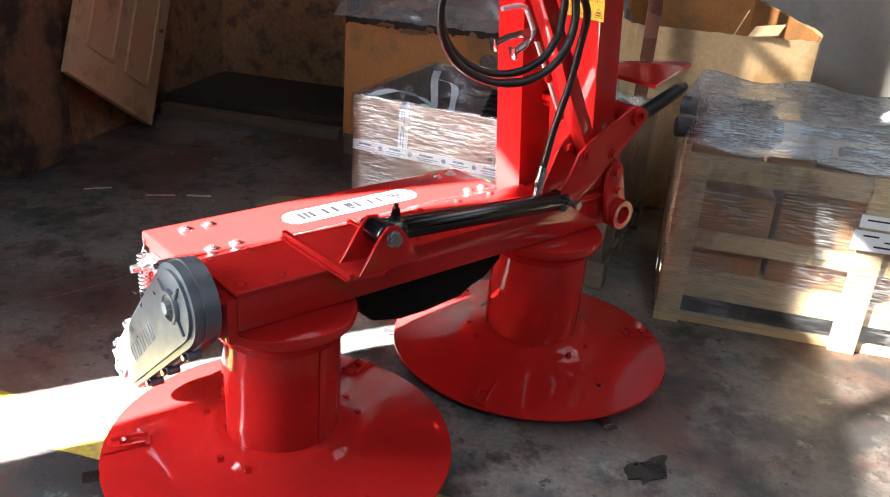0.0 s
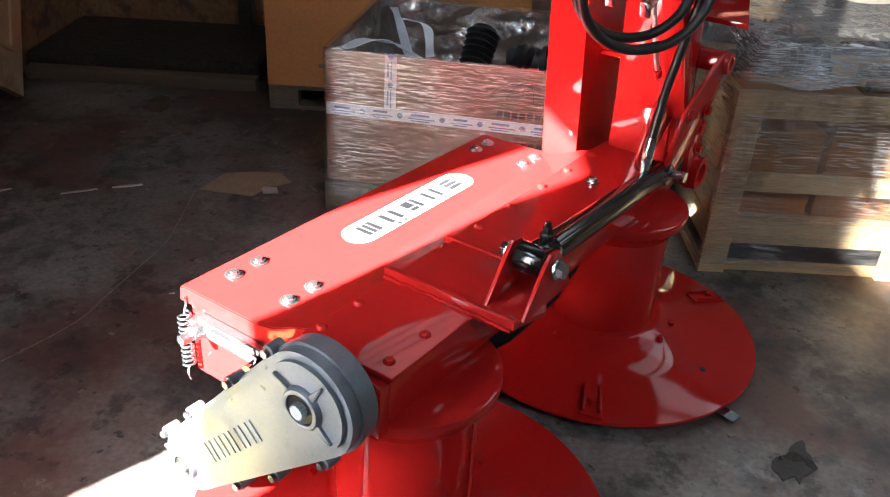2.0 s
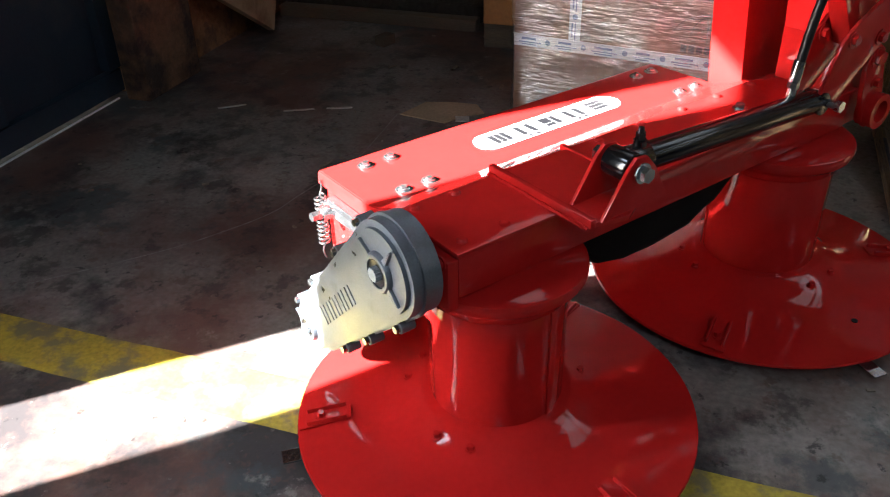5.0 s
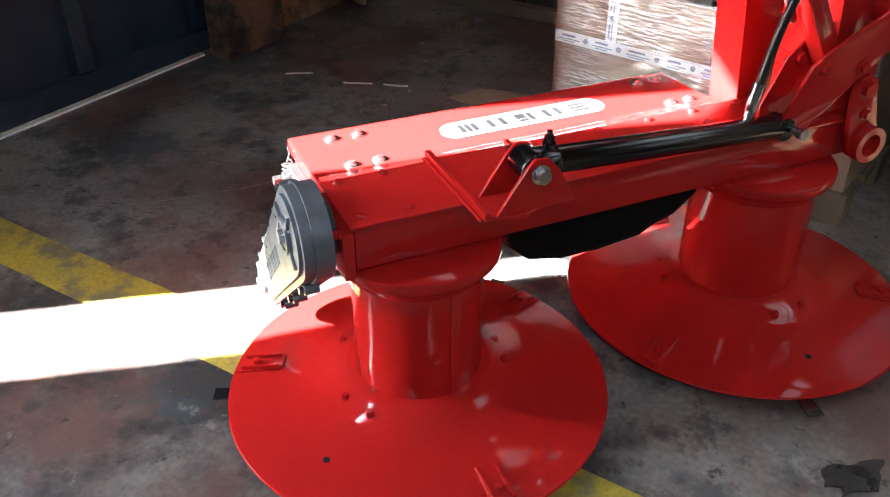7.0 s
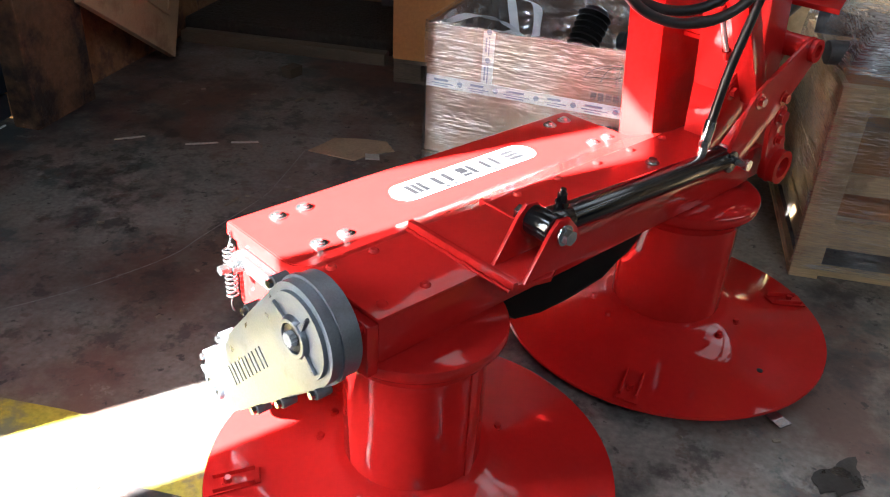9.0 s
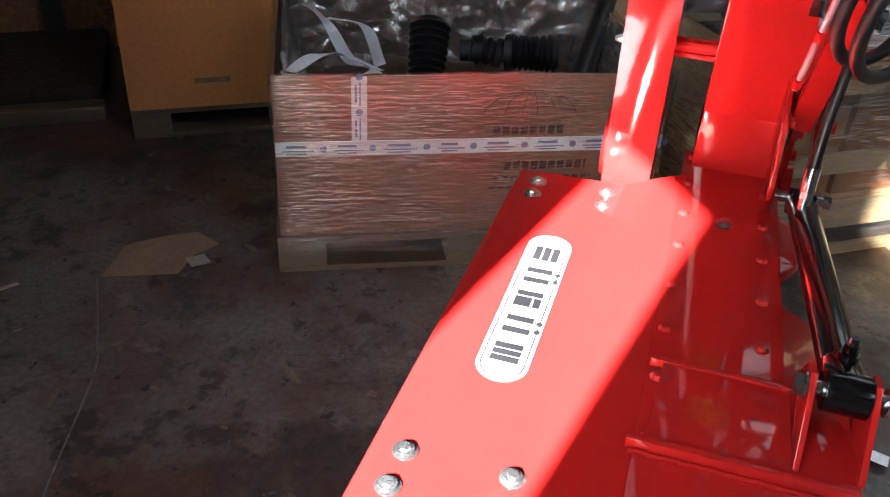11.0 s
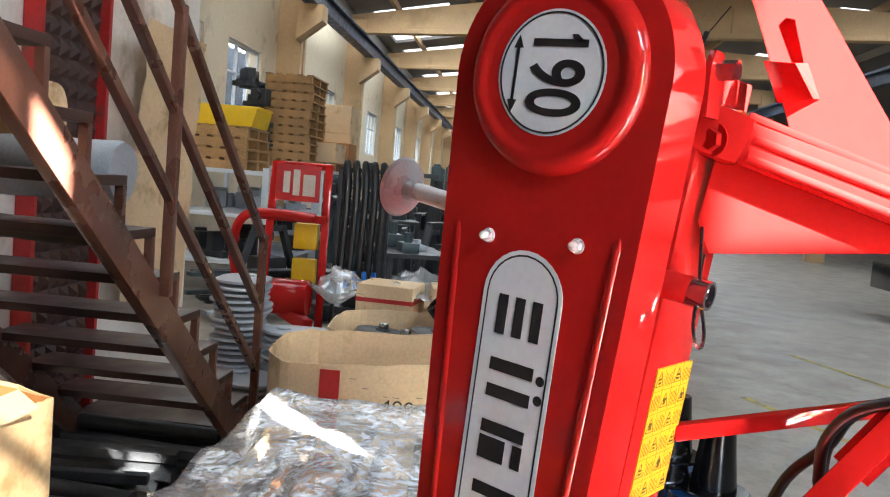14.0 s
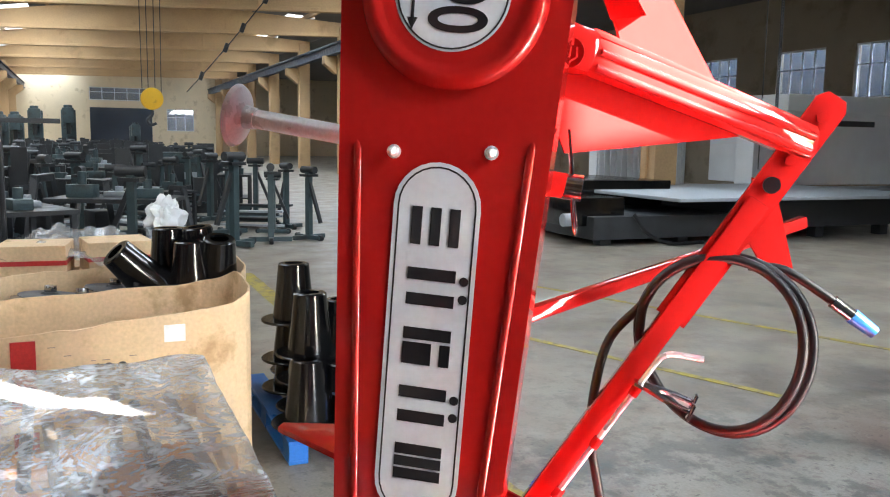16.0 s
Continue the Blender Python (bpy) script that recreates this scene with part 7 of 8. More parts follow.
for u0, u1 in ((3.165, 3.20), (3.87, 3.905)):
    bm = N()
    box(bm, u0, u1, 3.50, 3.60, 0, 2.8, 0.004)
    part("door_frame", bm, RED_OLD, door2, smooth=False)
for i, (u, z, r) in enumerate(((1.93, 1.59, 0.112), (1.67, 1.775, 0.09), (2.20, 1.335, 0.045))):
    roll = thing("wrapped_roll", "pale roll wrapped in clear film lying across the stair treads", "roll", HALL, "rolls on the stair")
    bm = N()
    cyl(bm, (u, 2.44 if i == 0 else 2.56, z), (u + 0.02, 3.32, z), r, n=24, bevel=0.03)
    bmesh.ops.subdivide_edges(bm, edges=[e for e in bm.edges if e.calc_length() > 0.3], cuts=14)
    for v in bm.verts:
        v.co += Vector((noise.noise(v.co * 9), 0, noise.noise(v.co * 8 + Vector((4, 0, 0))))) * 0.012
    part("roll_body", bm, (GREY_PARTS, CARTON_PALE, OLD_WOOD)[i], roll)
bm = drape(0, 1, 0, 1, lambda a, b: 0, 16, 24)
for v in bm.verts:
    a, b = v.co.x, v.co.y
    v.co = Vector((4.10 + 0.95 * a, 3.46 - 0.10 * b + 0.05 * noise.noise(Vector((a * 3, b * 4, 0))), 0.75 + 1.75 * b - 0.25 * a * (1 - b)))
put(part("hanging_sheet", bm, CARTON_PALE, at=HALL), "large pale cardboard sheet hanging on the wall end", "sheet")

# ---------------------------------------------------------------- goods down the hall
def wavy_carton(name, path, z0, heights, mat, label, wall=0.009):
    """An open many-sided carton: path of corners (u, l), a height at each."""
    c = thing(name, label, "carton", HALL)
    for _ in range(2):
        cut = []
        for i, ((ua, la), ha) in enumerate(zip(path, heights)):
            (ub, lb), hb = path[(i + 1) % len(path)], heights[(i + 1) % len(path)]
            cut += [((ua + (ub - ua) * k, la + (lb - la) * k), ha + (hb - ha) * k) for k in (0.16, 0.84)]
        path, heights = [p for p, _ in cut], [h for _, h in cut]
    n = len(path)
    bm = N()
    for i in range(n):
        (ua, la), (ub, lb) = path[i], path[(i + 1) % n]
        ha, hb = heights[i], heights[(i + 1) % n]
        d = Vector((ub - ua, lb - la, 0)).normalized()
        s = Vector((-d.y, d.x, 0)) * wall
        steps = max(2, round(math.hypot(ub - ua, lb - la) / 0.07))
        rows = []
        for k in range(steps + 1):
            t = k / steps
            p = Vector((ua + (ub - ua) * t, la + (lb - la) * t, 0))
            h = ha + (hb - ha) * (3 * t * t - 2 * t ** 3) + 0.012 * noise.noise(Vector((p.x * 9, p.y * 9, z0)))
            rows.append([bm.verts.new(p + o + Vector((0, 0, z))) for o in (Vector(), s) for z in (z0, h)])
        for a, b in zip(rows, rows[1:]):
            bm.faces.new((a[0], b[0], b[1], a[1]))
            bm.faces.new((a[2], a[3], b[3], b[2]))
            bm.faces.new((a[1], b[1], b[3], a[3]))
            bm.faces.new((a[0], a[2], b[2], b[0]))
        for e in (rows[0], rows[-1]):
            bm.faces.new((e[0], e[1], e[3], e[2]))
    bmesh.ops.remove_doubles(bm, verts=bm.verts, dist=0.0012)
    part("wall", bm, mat, c, smooth=False)
    return c


cartA = wavy_carton("octagon_carton", [(2.88, 2.06), (2.88, 1.02), (3.00, 0.88), (3.38, 0.88), (3.50, 1.05), (3.52, 2.05), (3.38, 2.20), (3.02, 2.20)], 0.0, [0.74, 0.83, 0.88, 0.92, 0.84, 0.80, 0.80, 0.76], CARTON_PALE,
                    "large open eight-sided carton with a wavy cut rim")
bm = N()
box(bm, 2.872, 2.8785, 1.80, 1.895, 0.02, 0.735)
part("red_patch", bm, RED_OLD, cartA, "faded red painted patch", smooth=False)
bm = N()
box(bm, 2.872, 2.8785, 1.20, 1.29, 0.69, 0.765)
slip = part("paper_slip", bm, WHITE, cartA, "white paper slip", smooth=False)
letters("400", 0.085, frame_of((2.8782, 1.52, 0.585), (0, -1, 0), (0, 0, 1)), INK, "number", cartA, "handwritten number 400", stretch=1.3, depth=0.0015)
for l, z, w in ((1.58, 0.63, 0.02), (1.53, 0.63, 0.03), (1.42, 0.64, 0.03), (1.68, 0.66, 0.03), (1.74, 0.70, 0.03)):
    bm = N()
    box(bm, 2.8765, 2.8785, l - w / 2, l + w / 2, z, z + 0.003)
    part("pencil_mark", bm, STAMP, cartA, "thin pencil mark", smooth=False)
cartB = wavy_carton("octagon_carton", [(3.66, 1.98), (3.66, 0.92), (3.78, 0.76), (4.30, 0.76), (4.42, 0.90), (4.42, 1.95), (4.30, 2.08), (3.80, 2.08)], 0.0, [0.77, 0.79, 0.87, 0.89, 0.83, 0.79, 0.79, 0.77], CARTON_PALE,
                    "open eight-sided carton heaped with black cones")
bm = N()
box(bm, 3.70, 4.38, 0.82, 2.0, 0.0, 0.68, 0.02)
put(part("packing_paper", bm, CARTON_EDGE, at=HALL), "brown packing paper filling the carton", "packing paper")


def cone_master():
    c = thing("drum_cone", "glossy black tapered steel drum cone", "drum cone", HALL, "black drum cones")
    bm = N()
    lathe(bm, [(0.050, 0.322), (0.050, 0.335), (0.080, 0.335), (0.088, 0.328), (0.098, 0.22), (0.122, 0.012), (0.122, 0.0), (0.105, 0.0), (0.085, 0.30), (0.050, 0.322)], 28, closed=False)
    part("cone_body", bm, BLACK, c)
    bm = N()
    lathe(bm, [(0.118, 0.0), (0.185, 0.0), (0.188, 0.008), (0.182, 0.014), (0.118, 0.014)], 28, closed=True)
    part("cone_flange", bm, BLACK, c)
    return c


cone = cone_master()
cone.matrix_basis = HALL @ pose(3.25, 0.28, 0.15)
places = [(3.25, 0.28, 0.29, 0, 0), (3.25, 0.28, 0.42, 0, 0), (3.42, 0.50, 0.15, 0, 0), (3.42, 0.50, 0.30, 0, 0), (3.42, 0.50, 0.44, 0, 0), (3.80, 0.50, 0.15, 0, 0), (3.80, 0.50, 0.32, 0, 0), (3.80, 0.50, 0.545, 0, 0),
          (3.15, 0.58, 0.15, 0, 0), (3.62, 0.10, 0.15, 0, 0), (3.62, 0.10, 0.28, 0, 0), (3.50, -0.12, 0.15, 0, 0), (3.90, 0.20, 0.15, 0, 0), (3.90, 0.20, 0.30, 0, 0), (4.15, 0.38, 0.15, 0, 0),
          (3.95, 1.22, 0.73, 35, 30), (4.15, 1.15, 0.73, 0, 0), (4.10, 0.96, 0.74, 6, 4), (3.92, 0.92, 0.71, -8, 14), (4.28, 1.00, 0.71, 12, 0), (3.88, 1.06, 0.68, 0, 0)]
for u, l, z, rx, ry in places:
    copy_thing(cone, HALL @ pose(u, l, z, rx, ry, 40 * u))
blue_pallet = pallet(2.98, 4.25, -0.25, 0.72, BLUE_PLASTIC, "bright blue plastic pallet under black cones")
disc_m = thing("steel_disc", "dark steel dish with a hub lying in the carton", "steel disc", HALL @ pose(3.85, 1.62, 0.74, 4, 8, 0), "discs in the carton")
bm = N()
lathe(bm, [(0.0, 0.012), (0.04, 0.012), (0.05, 0.0), (0.16, -0.008), (0.16, -0.012), (0.0, -0.012)], 32)
part("dish", bm, STEEL, disc_m)
bm = N()
cyl(bm, (0, 0, 0.01), (0, 0, 0.045), 0.032, n=20, bevel=0.004)
part("hub", bm, ZINC, disc_m)
for u, l, z in ((4.05, 1.78, 0.73), (4.12, 1.45, 0.74), (3.82, 1.36, 0.72)):
    copy_thing(disc_m, HALL @ pose(u, l, z, 10 * (u - 4), -6, 50 * l))


def carton_box(u, l, z, du, dl, dz, mat, label, tape=None, yaw=0.0):
    c = thing("carton", label, "carton", HALL @ pose(u, l, z, 0, 0, yaw))
    bm = N()
    box(bm, -du / 2, du / 2, -dl / 2, dl / 2, 0, dz, 0.006)
    part("body", bm, mat, c, smooth=False)
    if tape:
        bm = N()
        box(bm, -du / 2 - 0.002, du / 2 + 0.002, -dl / 2 - 0.002, dl / 2 + 0.002, dz * 0.42, dz * 0.56)
        part("tape", bm, tape, c, smooth=False)
    return c


pallet(4.85, 6.1, 0.9, 2.15, label="old wooden pallet under small cartons")
for u, l, z, a in ((5.2, 1.9, 0.12, 0), (5.2, 1.9, 0.40, 5), (5.2, 1.9, 0.66, -6), (5.3, 1.42, 0.12, 3), (5.3, 1.42, 0.40, 0), (5.3, 1.40, 0.66, 8), (5.75, 1.7, 0.12, 2), (5.75, 1.7, 0.40, 2)):
    carton_box(u, l, z, 0.42, 0.42, 0.26 if z < 0.6 else 0.22, CARTON_PALE, "small pale carton bound with red tape", RED_OLD, a)
bm = drape(5.0, 6.1, 1.3, 2.5, lambda u, l: 0.80 + 0.16 * noise.noise(Vector((u * 3, l * 3, 0))) + 0.05 * noise.noise(Vector((u * 11, l * 11, 3))), 40, 40)
put(part("plastic_sheet", bm, BAG, at=HALL), "crumpled clear plastic sheet over small cartons", "plastic sheet")

# grey skids in stacks by the stair's foot
skid = thing("grey_skid", "pale grey primed steel skid in a stack", "skid", HALL, "stacked grey skids")
bm = N()
prism(bm, stadium(0.50, 0.34, 10), 0.020, I4, 0.005)
part("skid_plate", bm, GREY_PARTS, skid)
bm = N()
cyl(bm, (0.12, 0, 0.02), (0.12, 0, 0.034), 0.05, n=20, bevel=0.003)
part("skid_boss", bm, GREY_PARTS, skid)
skid.matrix_basis = HALL @ pose(4.55, 2.82, 0.002)
for i in range(1, 22):
    copy_thing(skid, HALL @ pose(4.55 + 0.02 * math.sin(i * 2.1), 2.82 + 0.02 * math.cos(i * 1.7), 0.002 + 0.042 * i, 0, 0, 5 * math.sin(i)))
for i in range(15):
    copy_thing(skid, HALL @ pose(4.42 + 0.02 * math.sin(i * 1.3), 2.36 + 0.02 * math.sin(i * 2.7), 0.002 + 0.042 * i, 0, 0, 90 + 4 * math.cos(i)))
for i in range(9):
    copy_thing(skid, HALL @ pose(4.05 + 0.02 * math.sin(i * 1.9), 2.62 + 0.02 * math.sin(i * 2.2), 0.002 + 0.042 * i, 0, 0, 40 + 4 * math.cos(i)))

# the other red machine with its sign, and belts on a rack
rm = thing("red_machine", "red painted farm machine frame standing upright with a pale sign", "farm machine", HALL)
for a, b, w in (((6.4, 2.70, 0.1), (6.5, 2.72, 1.72), 0.07), ((6.4, 3.25, 0.1), (6.5, 3.20, 1.72), 0.07), ((6.5, 2.70, 1.70), (6.5, 3.22, 1.70), 0.06), ((6.3, 2.66, 1.24), (6.3, 3.30, 1.24), 0.07), ((6.0, 2.7, 0.35), (6.5, 3.3, 0.5), 0.10), ((6.1, 3.3, 0.06), (6.9, 2.6, 0.06), 0.12)):
    bm = N()
    plank(bm, a, b, w, w, (1, 0.2, 0.1), 0.008)
    part("frame_bar", bm, RED, rm)
bm = N()
sweep(bm, curve_points([(6.25, 3.40, 0.55), (6.22, 3.46, 0.95), (6.22, 3.38, 1.22), (6.22, 3.10, 1.27), (6.22, 2.75, 1.25)], 8), 0.04, 12)
part("bent_tube", bm, RED, rm)
bm = N()
box(bm, 6.43, 6.45, 2.78, 3.18, 1.38, 1.70, 0.004)
sign = part("sign_plate", bm, RED_OLD, rm, "faded red sign plate")
bm = N()
box(bm, 6.424, 6.43, 2.82, 2.93, 1.43, 1.62)
box(bm, 6.424, 6.43, 2.96, 3.02, 1.43, 1.66)
box(bm, 6.424, 6.43, 3.05, 3.11, 1.45, 1.64)
part("sign_print", bm, PAPER, sign, "pale print as plain bars", smooth=False)
bm = N()
cyl(bm, (6.2, 2.75, 0.55), (6.2, 3.15, 0.55), 0.16, n=24, bevel=0.02)
part("gearbox", bm, RED, rm)
for i in range(2):
    bm = N()
    box(bm, 6.55, 6.65, 2.80 + 0.0 * i, 3.02, 0.62 + 0.32 * i, 0.86 + 0.32 * i, 0.02)
    put(part("yellow_can", bm, YELLOW_PLASTIC, at=HALL), "yellow plastic can behind the red machine", "can", "yellow cans")
rack = thing("belt_rack", "steel rack hung with black drive belts", "rack", HALL)
for a, b in (((6.75, 2.20, 0), (6.75, 2.20, 1.70)), ((6.75, 2.66, 0), (6.75, 2.66, 1.70)), ((6.75, 1.75, 1.70), (6.75, 2.68, 1.70))):
    bm = N()
    plank(bm, a, b, 0.04, 0.04, (1, 0, 0.01), 0.004)
    part("rack_bar", bm, STEEL, rack)
for i in range(5):
    l = 2.26 + 0.085 * i
    bm = N()
    h = 0.75 + 0.2 * math.sin(i * 1.7)
    sweep(bm, curve_points([(6.70, l, 1.0 - h * 0.4), (6.69, l - 0.02, 1.40), (6.72, l, 1.72), (6.78, l + 0.01, 1.735), (6.82, l, 1.5), (6.80, l + 0.02, 0.95 - h * 0.3), (6.75, l + 0.02, 0.86 - h * 0.4), (6.70, l, 1.0 - h * 0.4)], 6), 0.034, 8)
    put(part("drive_belt", bm, RUBBER, at=HALL), "black rubber drive belt hanging on the rack", "belt", "belts on the rack")
for i in range(4):
    bm = N()
    cyl(bm, (6.62, 2.25 + 0.09 * i, 0.62), (6.62, 2.27 + 0.09 * i, 0.78), 0.022, n=14)
    put(part("blue_coupling", bm, BLUE_PLASTIC, at=HALL), "blue capped hose coupling by the belts", "coupling", "blue couplings")

# ---------------------------------------------------------------- shelves along the left wall
def shelf_unit(u0, u1, l0, l1, levels, label, mat=PVC):
    s = thing("shelf_rack", label, "shelf rack", HALL)
    top = levels[-1] + 0.05
    for u in (u0, u1):
        for l in (l0, l1):
            bm = N()
            box(bm, u - 0.04, u + 0.04, l - 0.04, l + 0.04, 0, top, 0.004)
            part("upright", bm, mat, s, smooth=False)
    for z in levels:
        bm = N()
        box(bm, u0, u1, l0, l1, z - 0.05, z, 0.004)
        part("shelf", bm, mat, s, smooth=False)
    return s


def bits(u0, u1, l0, l1, z, count, seed, mat, label, name="metal_part", top=0.35):
    rnd = random.Random(seed)
    for i in range(count):
        u, l = rnd.uniform(u0, u1), rnd.uniform(l0, l1)
        bm = N()
        h = rnd.uniform(0.12, top)
        kind = i % 3
        if kind == 0:
            box(bm, -0.14, 0.14, -0.10, 0.10, 0, h, 0.02)
            cyl(bm, (0, -0.16, h * 0.6), (0, 0.16, h * 0.6), h * 0.28, n=14)
        elif kind == 1:
            cyl(bm, (0, 0, 0), (0, 0, h), 0.11, 0.08, n=16, bevel=0.01)
            box(bm, -0.15, 0.15, -0.04, 0.04, 0, 0.05, 0.005)
        else:
            box(bm, -0.18, 0.18, -0.05, 0.05, 0, 0.08, 0.008)
            box(bm, -0.05, 0.05, -0.12, 0.12, 0.08, h, 0.01)
        put(part(name, bm, mat, at=HALL @ pose(u, l, z, 0, 0, rnd.uniform(0, 180))), label, "machine part", name + "s on shelf")


def far_pallet(u, l, z, yaw=0, mat=PALLET_WOOD):
    p = thing("pallet", "wooden pallet in a tall stack", "pallet", HALL @ pose(u, l, z, 0, 0, yaw), "stacked pallets")
    for i in range(5):
        bm = N()
        c = -0.36 + 0.18 * i
        box(bm, -0.55, 0.55, c - 0.055, c + 0.055, 0.115, 0.14)
        part("deck_board", bm, mat, p, smooth=False)
    for c in (-0.5, 0, 0.5):
        bm = N()
        box(bm, c - 0.05, c + 0.05, -0.40, 0.40, 0.0, 0.112)
        part("bearer", bm, mat, p, smooth=False)
    return p


shelf_unit(9.4, 12.4, 4.15, 5.45, (0.45, 1.05, 1.60), "white steel shelf rack loaded with pallets")
one = far_pallet(10.3, 4.95, 1.602)
for i in range(3):
    copy_thing(one, HALL @ pose(10.3, 4.95 + 0.01 * i, 1.602 + 0.142 * (i + 1), 0, 0, 1.5 * i))
bm = N()
prism(bm, [(-0.40, 0), (0.40, 0), (0.44, 0.24), (0.47, 0.24), (0.47, 0.27), (-0.47, 0.27), (-0.47, 0.24), (-0.44, 0.24)], 0.7, frame_of((9.95, 4.95, 2.172), (0, 1, 0), (0, 0, 1)), 0.01)
put(part("yellow_crate", bm, YELLOW_PLASTIC, at=HALL), "yellow plastic crate on the pallets", "crate")
bits(9.6, 12.2, 4.3, 5.3, 0.452, 14, 1, STEEL, "dark oily steel part on the shelf")
bits(9.6, 12.2, 4.3, 5.3, 1.052, 14, 2, GREY_PARTS, "grey steel part on the shelf")
shelf_unit(12.7, 16.5, 4.3, 5.8, (0.6, 1.2, 1.7), "white steel shelf rack with motors and cartons")
for i in range(11):
    copy_thing(one, HALL @ pose(13.6, 4.95, 1.702 + 0.142 * i, 0, 0, 2 * math.sin(i)))
for j in range(5):
    bits(12.6, 13.9, 5.25, 5.75, 1.702 + 0.32 * j, 7, 20 + j, STEEL, "dark steel gear motor piled on the shelf", "gear_motor", 0.34)
copy_thing(one, HALL @ pose(14.2, 4.6, 1.702))
carton_box(14.2, 4.6, 1.85, 0.9, 0.75, 0.34, CARTON_PALE, "pale carton on a pallet on the shelf")
carton_box(15.4, 4.6, 1.702, 0.8, 0.7, 0.55, CARTON, "brown carton on the shelf")
carton_box(15.9, 4.7, 1.702, 0.8, 0.75, 0.75, CARTON_PALE, "pale carton on the shelf")
carton_box(15.9, 4.7, 2.46, 0.75, 0.70, 0.55, CARTON_PALE, "pale carton stacked on another")
bits(12.9, 16.3, 4.4, 5.6, 0.602, 16, 3, STEEL, "dark oily steel part on the shelf")
bits(12.9, 16.3, 4.4, 5.6, 1.202, 16, 4, STEEL, "dark oily steel part on the shelf")
for n, u in enumerate((18.0, 22.5, 27.0, 32.0)):
    shelf_unit(u, u + 3.6, 4.6, 6.0, (0.6, 1.4), "dark steel shelf rack with oily parts", STEEL)
    bits(u + 0.2, u + 3.4, 4.7, 5.9, 0.602, 10, 30 + n, STEEL, "dark oily steel part on the shelf", top=0.5)
    bits(u + 0.2, u + 3.4, 4.7, 5.9, 1.402, 12, 40 + n, STEEL if n % 2 else STEEL_BLUE, "dark oily steel part on the shelf", top=0.7)

# ---------------------------------------------------------------- work pieces and benches in the hall
def table_master():
    t = thing("steel_table", "dark steel work table with parts on it", "work table", HALL, "work tables")
    bm = N()
    box(bm, -0.7, 0.7, -0.4, 0.4, 0.78, 0.83, 0.005)
    part("tabletop", bm, STEEL, t, smooth=False)
    for x in (-0.65, 0.65):
        for y in (-0.35, 0.35):
            bm = N()
            box(bm, x - 0.03, x + 0.03, y - 0.03, y + 0.03, 0, 0.78)
            part("leg", bm, STEEL, t, smooth=False)
    bm = N()
    box(bm, -0.64, 0.64, -0.34, 0.34, 0.25, 0.28)
    part("shelf", bm, STEEL, t, smooth=False)
    for x, y, h in ((-0.4, 0.1, 0.22), (0.0, -0.1, 0.12), (0.35, 0.12, 0.3)):
        bm = N()
        box(bm, x - 0.16, x + 0.16, y - 0.1, y + 0.1, 0.832, 0.832 + h * 0.5, 0.01)
        cyl(bm, (x, y, 0.832 + h * 0.5), (x, y, 0.832 + h), 0.05, n=12)
        part("work_piece", bm, STEEL_BLUE if x else GREY_PARTS, t)
    return t


def stand_master():
    s = thing("steel_stand", "dark blue-grey steel stand on feet", "steel stand", HALL, "steel stands")
    bm = N()
    box(bm, -0.045, 0.045, -0.045, 0.045, 0.08, 1.15, 0.006)
    part("post", bm, STEEL_BLUE, s, smooth=False)
    for a, b in (((-0.32, 0, 0.05), (0.32, 0, 0.05)), ((0, -0.32, 0.05), (0, 0.32, 0.05))):
        bm = N()
        plank(bm, a, b, 0.07, 0.07, (0, 0, 1), 0.006)
        part("foot", bm, STEEL_BLUE, s, smooth=False)
    bm = N()
    plank(bm, (0.03, 0, 0.95), (0.30, 0.0, 0.30), 0.05, 0.05, (0, 0, 1))
    part("brace", bm, STEEL, s, smooth=False)
    bm = N()
    cyl(bm, (-0.16, 0, 1.16), (0.16, 0, 1.16), 0.06, n=14)
    box(bm, -0.12, 0.12, -0.1, 0.1, 1.05, 1.09)
    part("head", bm, STEEL, s)
    for x in (-0.3, 0.3):
        bm = N()
        cyl(bm, (x, -0.03, 0.05), (x, 0.03, 0.05), 0.05, n=14)
        part("wheel", bm, RUBBER, s)
    return s


def frame_master():
    f = thing("machine_frame", "half-built dark steel machine frame on the floor", "machine frame", HALL, "machine frames")
    for a, b in (((-0.6, -0.3, 0.2), (0.6, -0.3, 0.2)), ((-0.6, 0.3, 0.2), (0.6, 0.3, 0.2)), ((-0.5, -0.3, 0.2), (-0.5, 0.3, 0.2)), ((0.5, -0.3, 0.2), (0.5, 0.3, 0.2)), ((-0.5, 0.0, 0.2), (-0.2, 0.0, 1.0)), ((0.5, 0.0, 0.2), (0.2, 0.0, 1.0)), ((-0.25, 0, 0.98), (0.25, 0, 0.98))):
        bm = N()
        plank(bm, a, b, 0.08, 0.08, (0.1, 0.1, 1), 0.006)
        part("bar", bm, STEEL, f, smooth=False)
    for x in (-0.45, 0.45):
        bm = N()
        cyl(bm, (x, -0.12, 0.15), (x, 0.12, 0.15), 0.15, n=18)
        part("drum", bm, STEEL_BLUE, f)
    bm = N()
    box(bm, -0.2, 0.2, -0.15, 0.15, 0.2, 0.62, 0.02)
    part("gearbox", bm, STEEL, f)
    return f


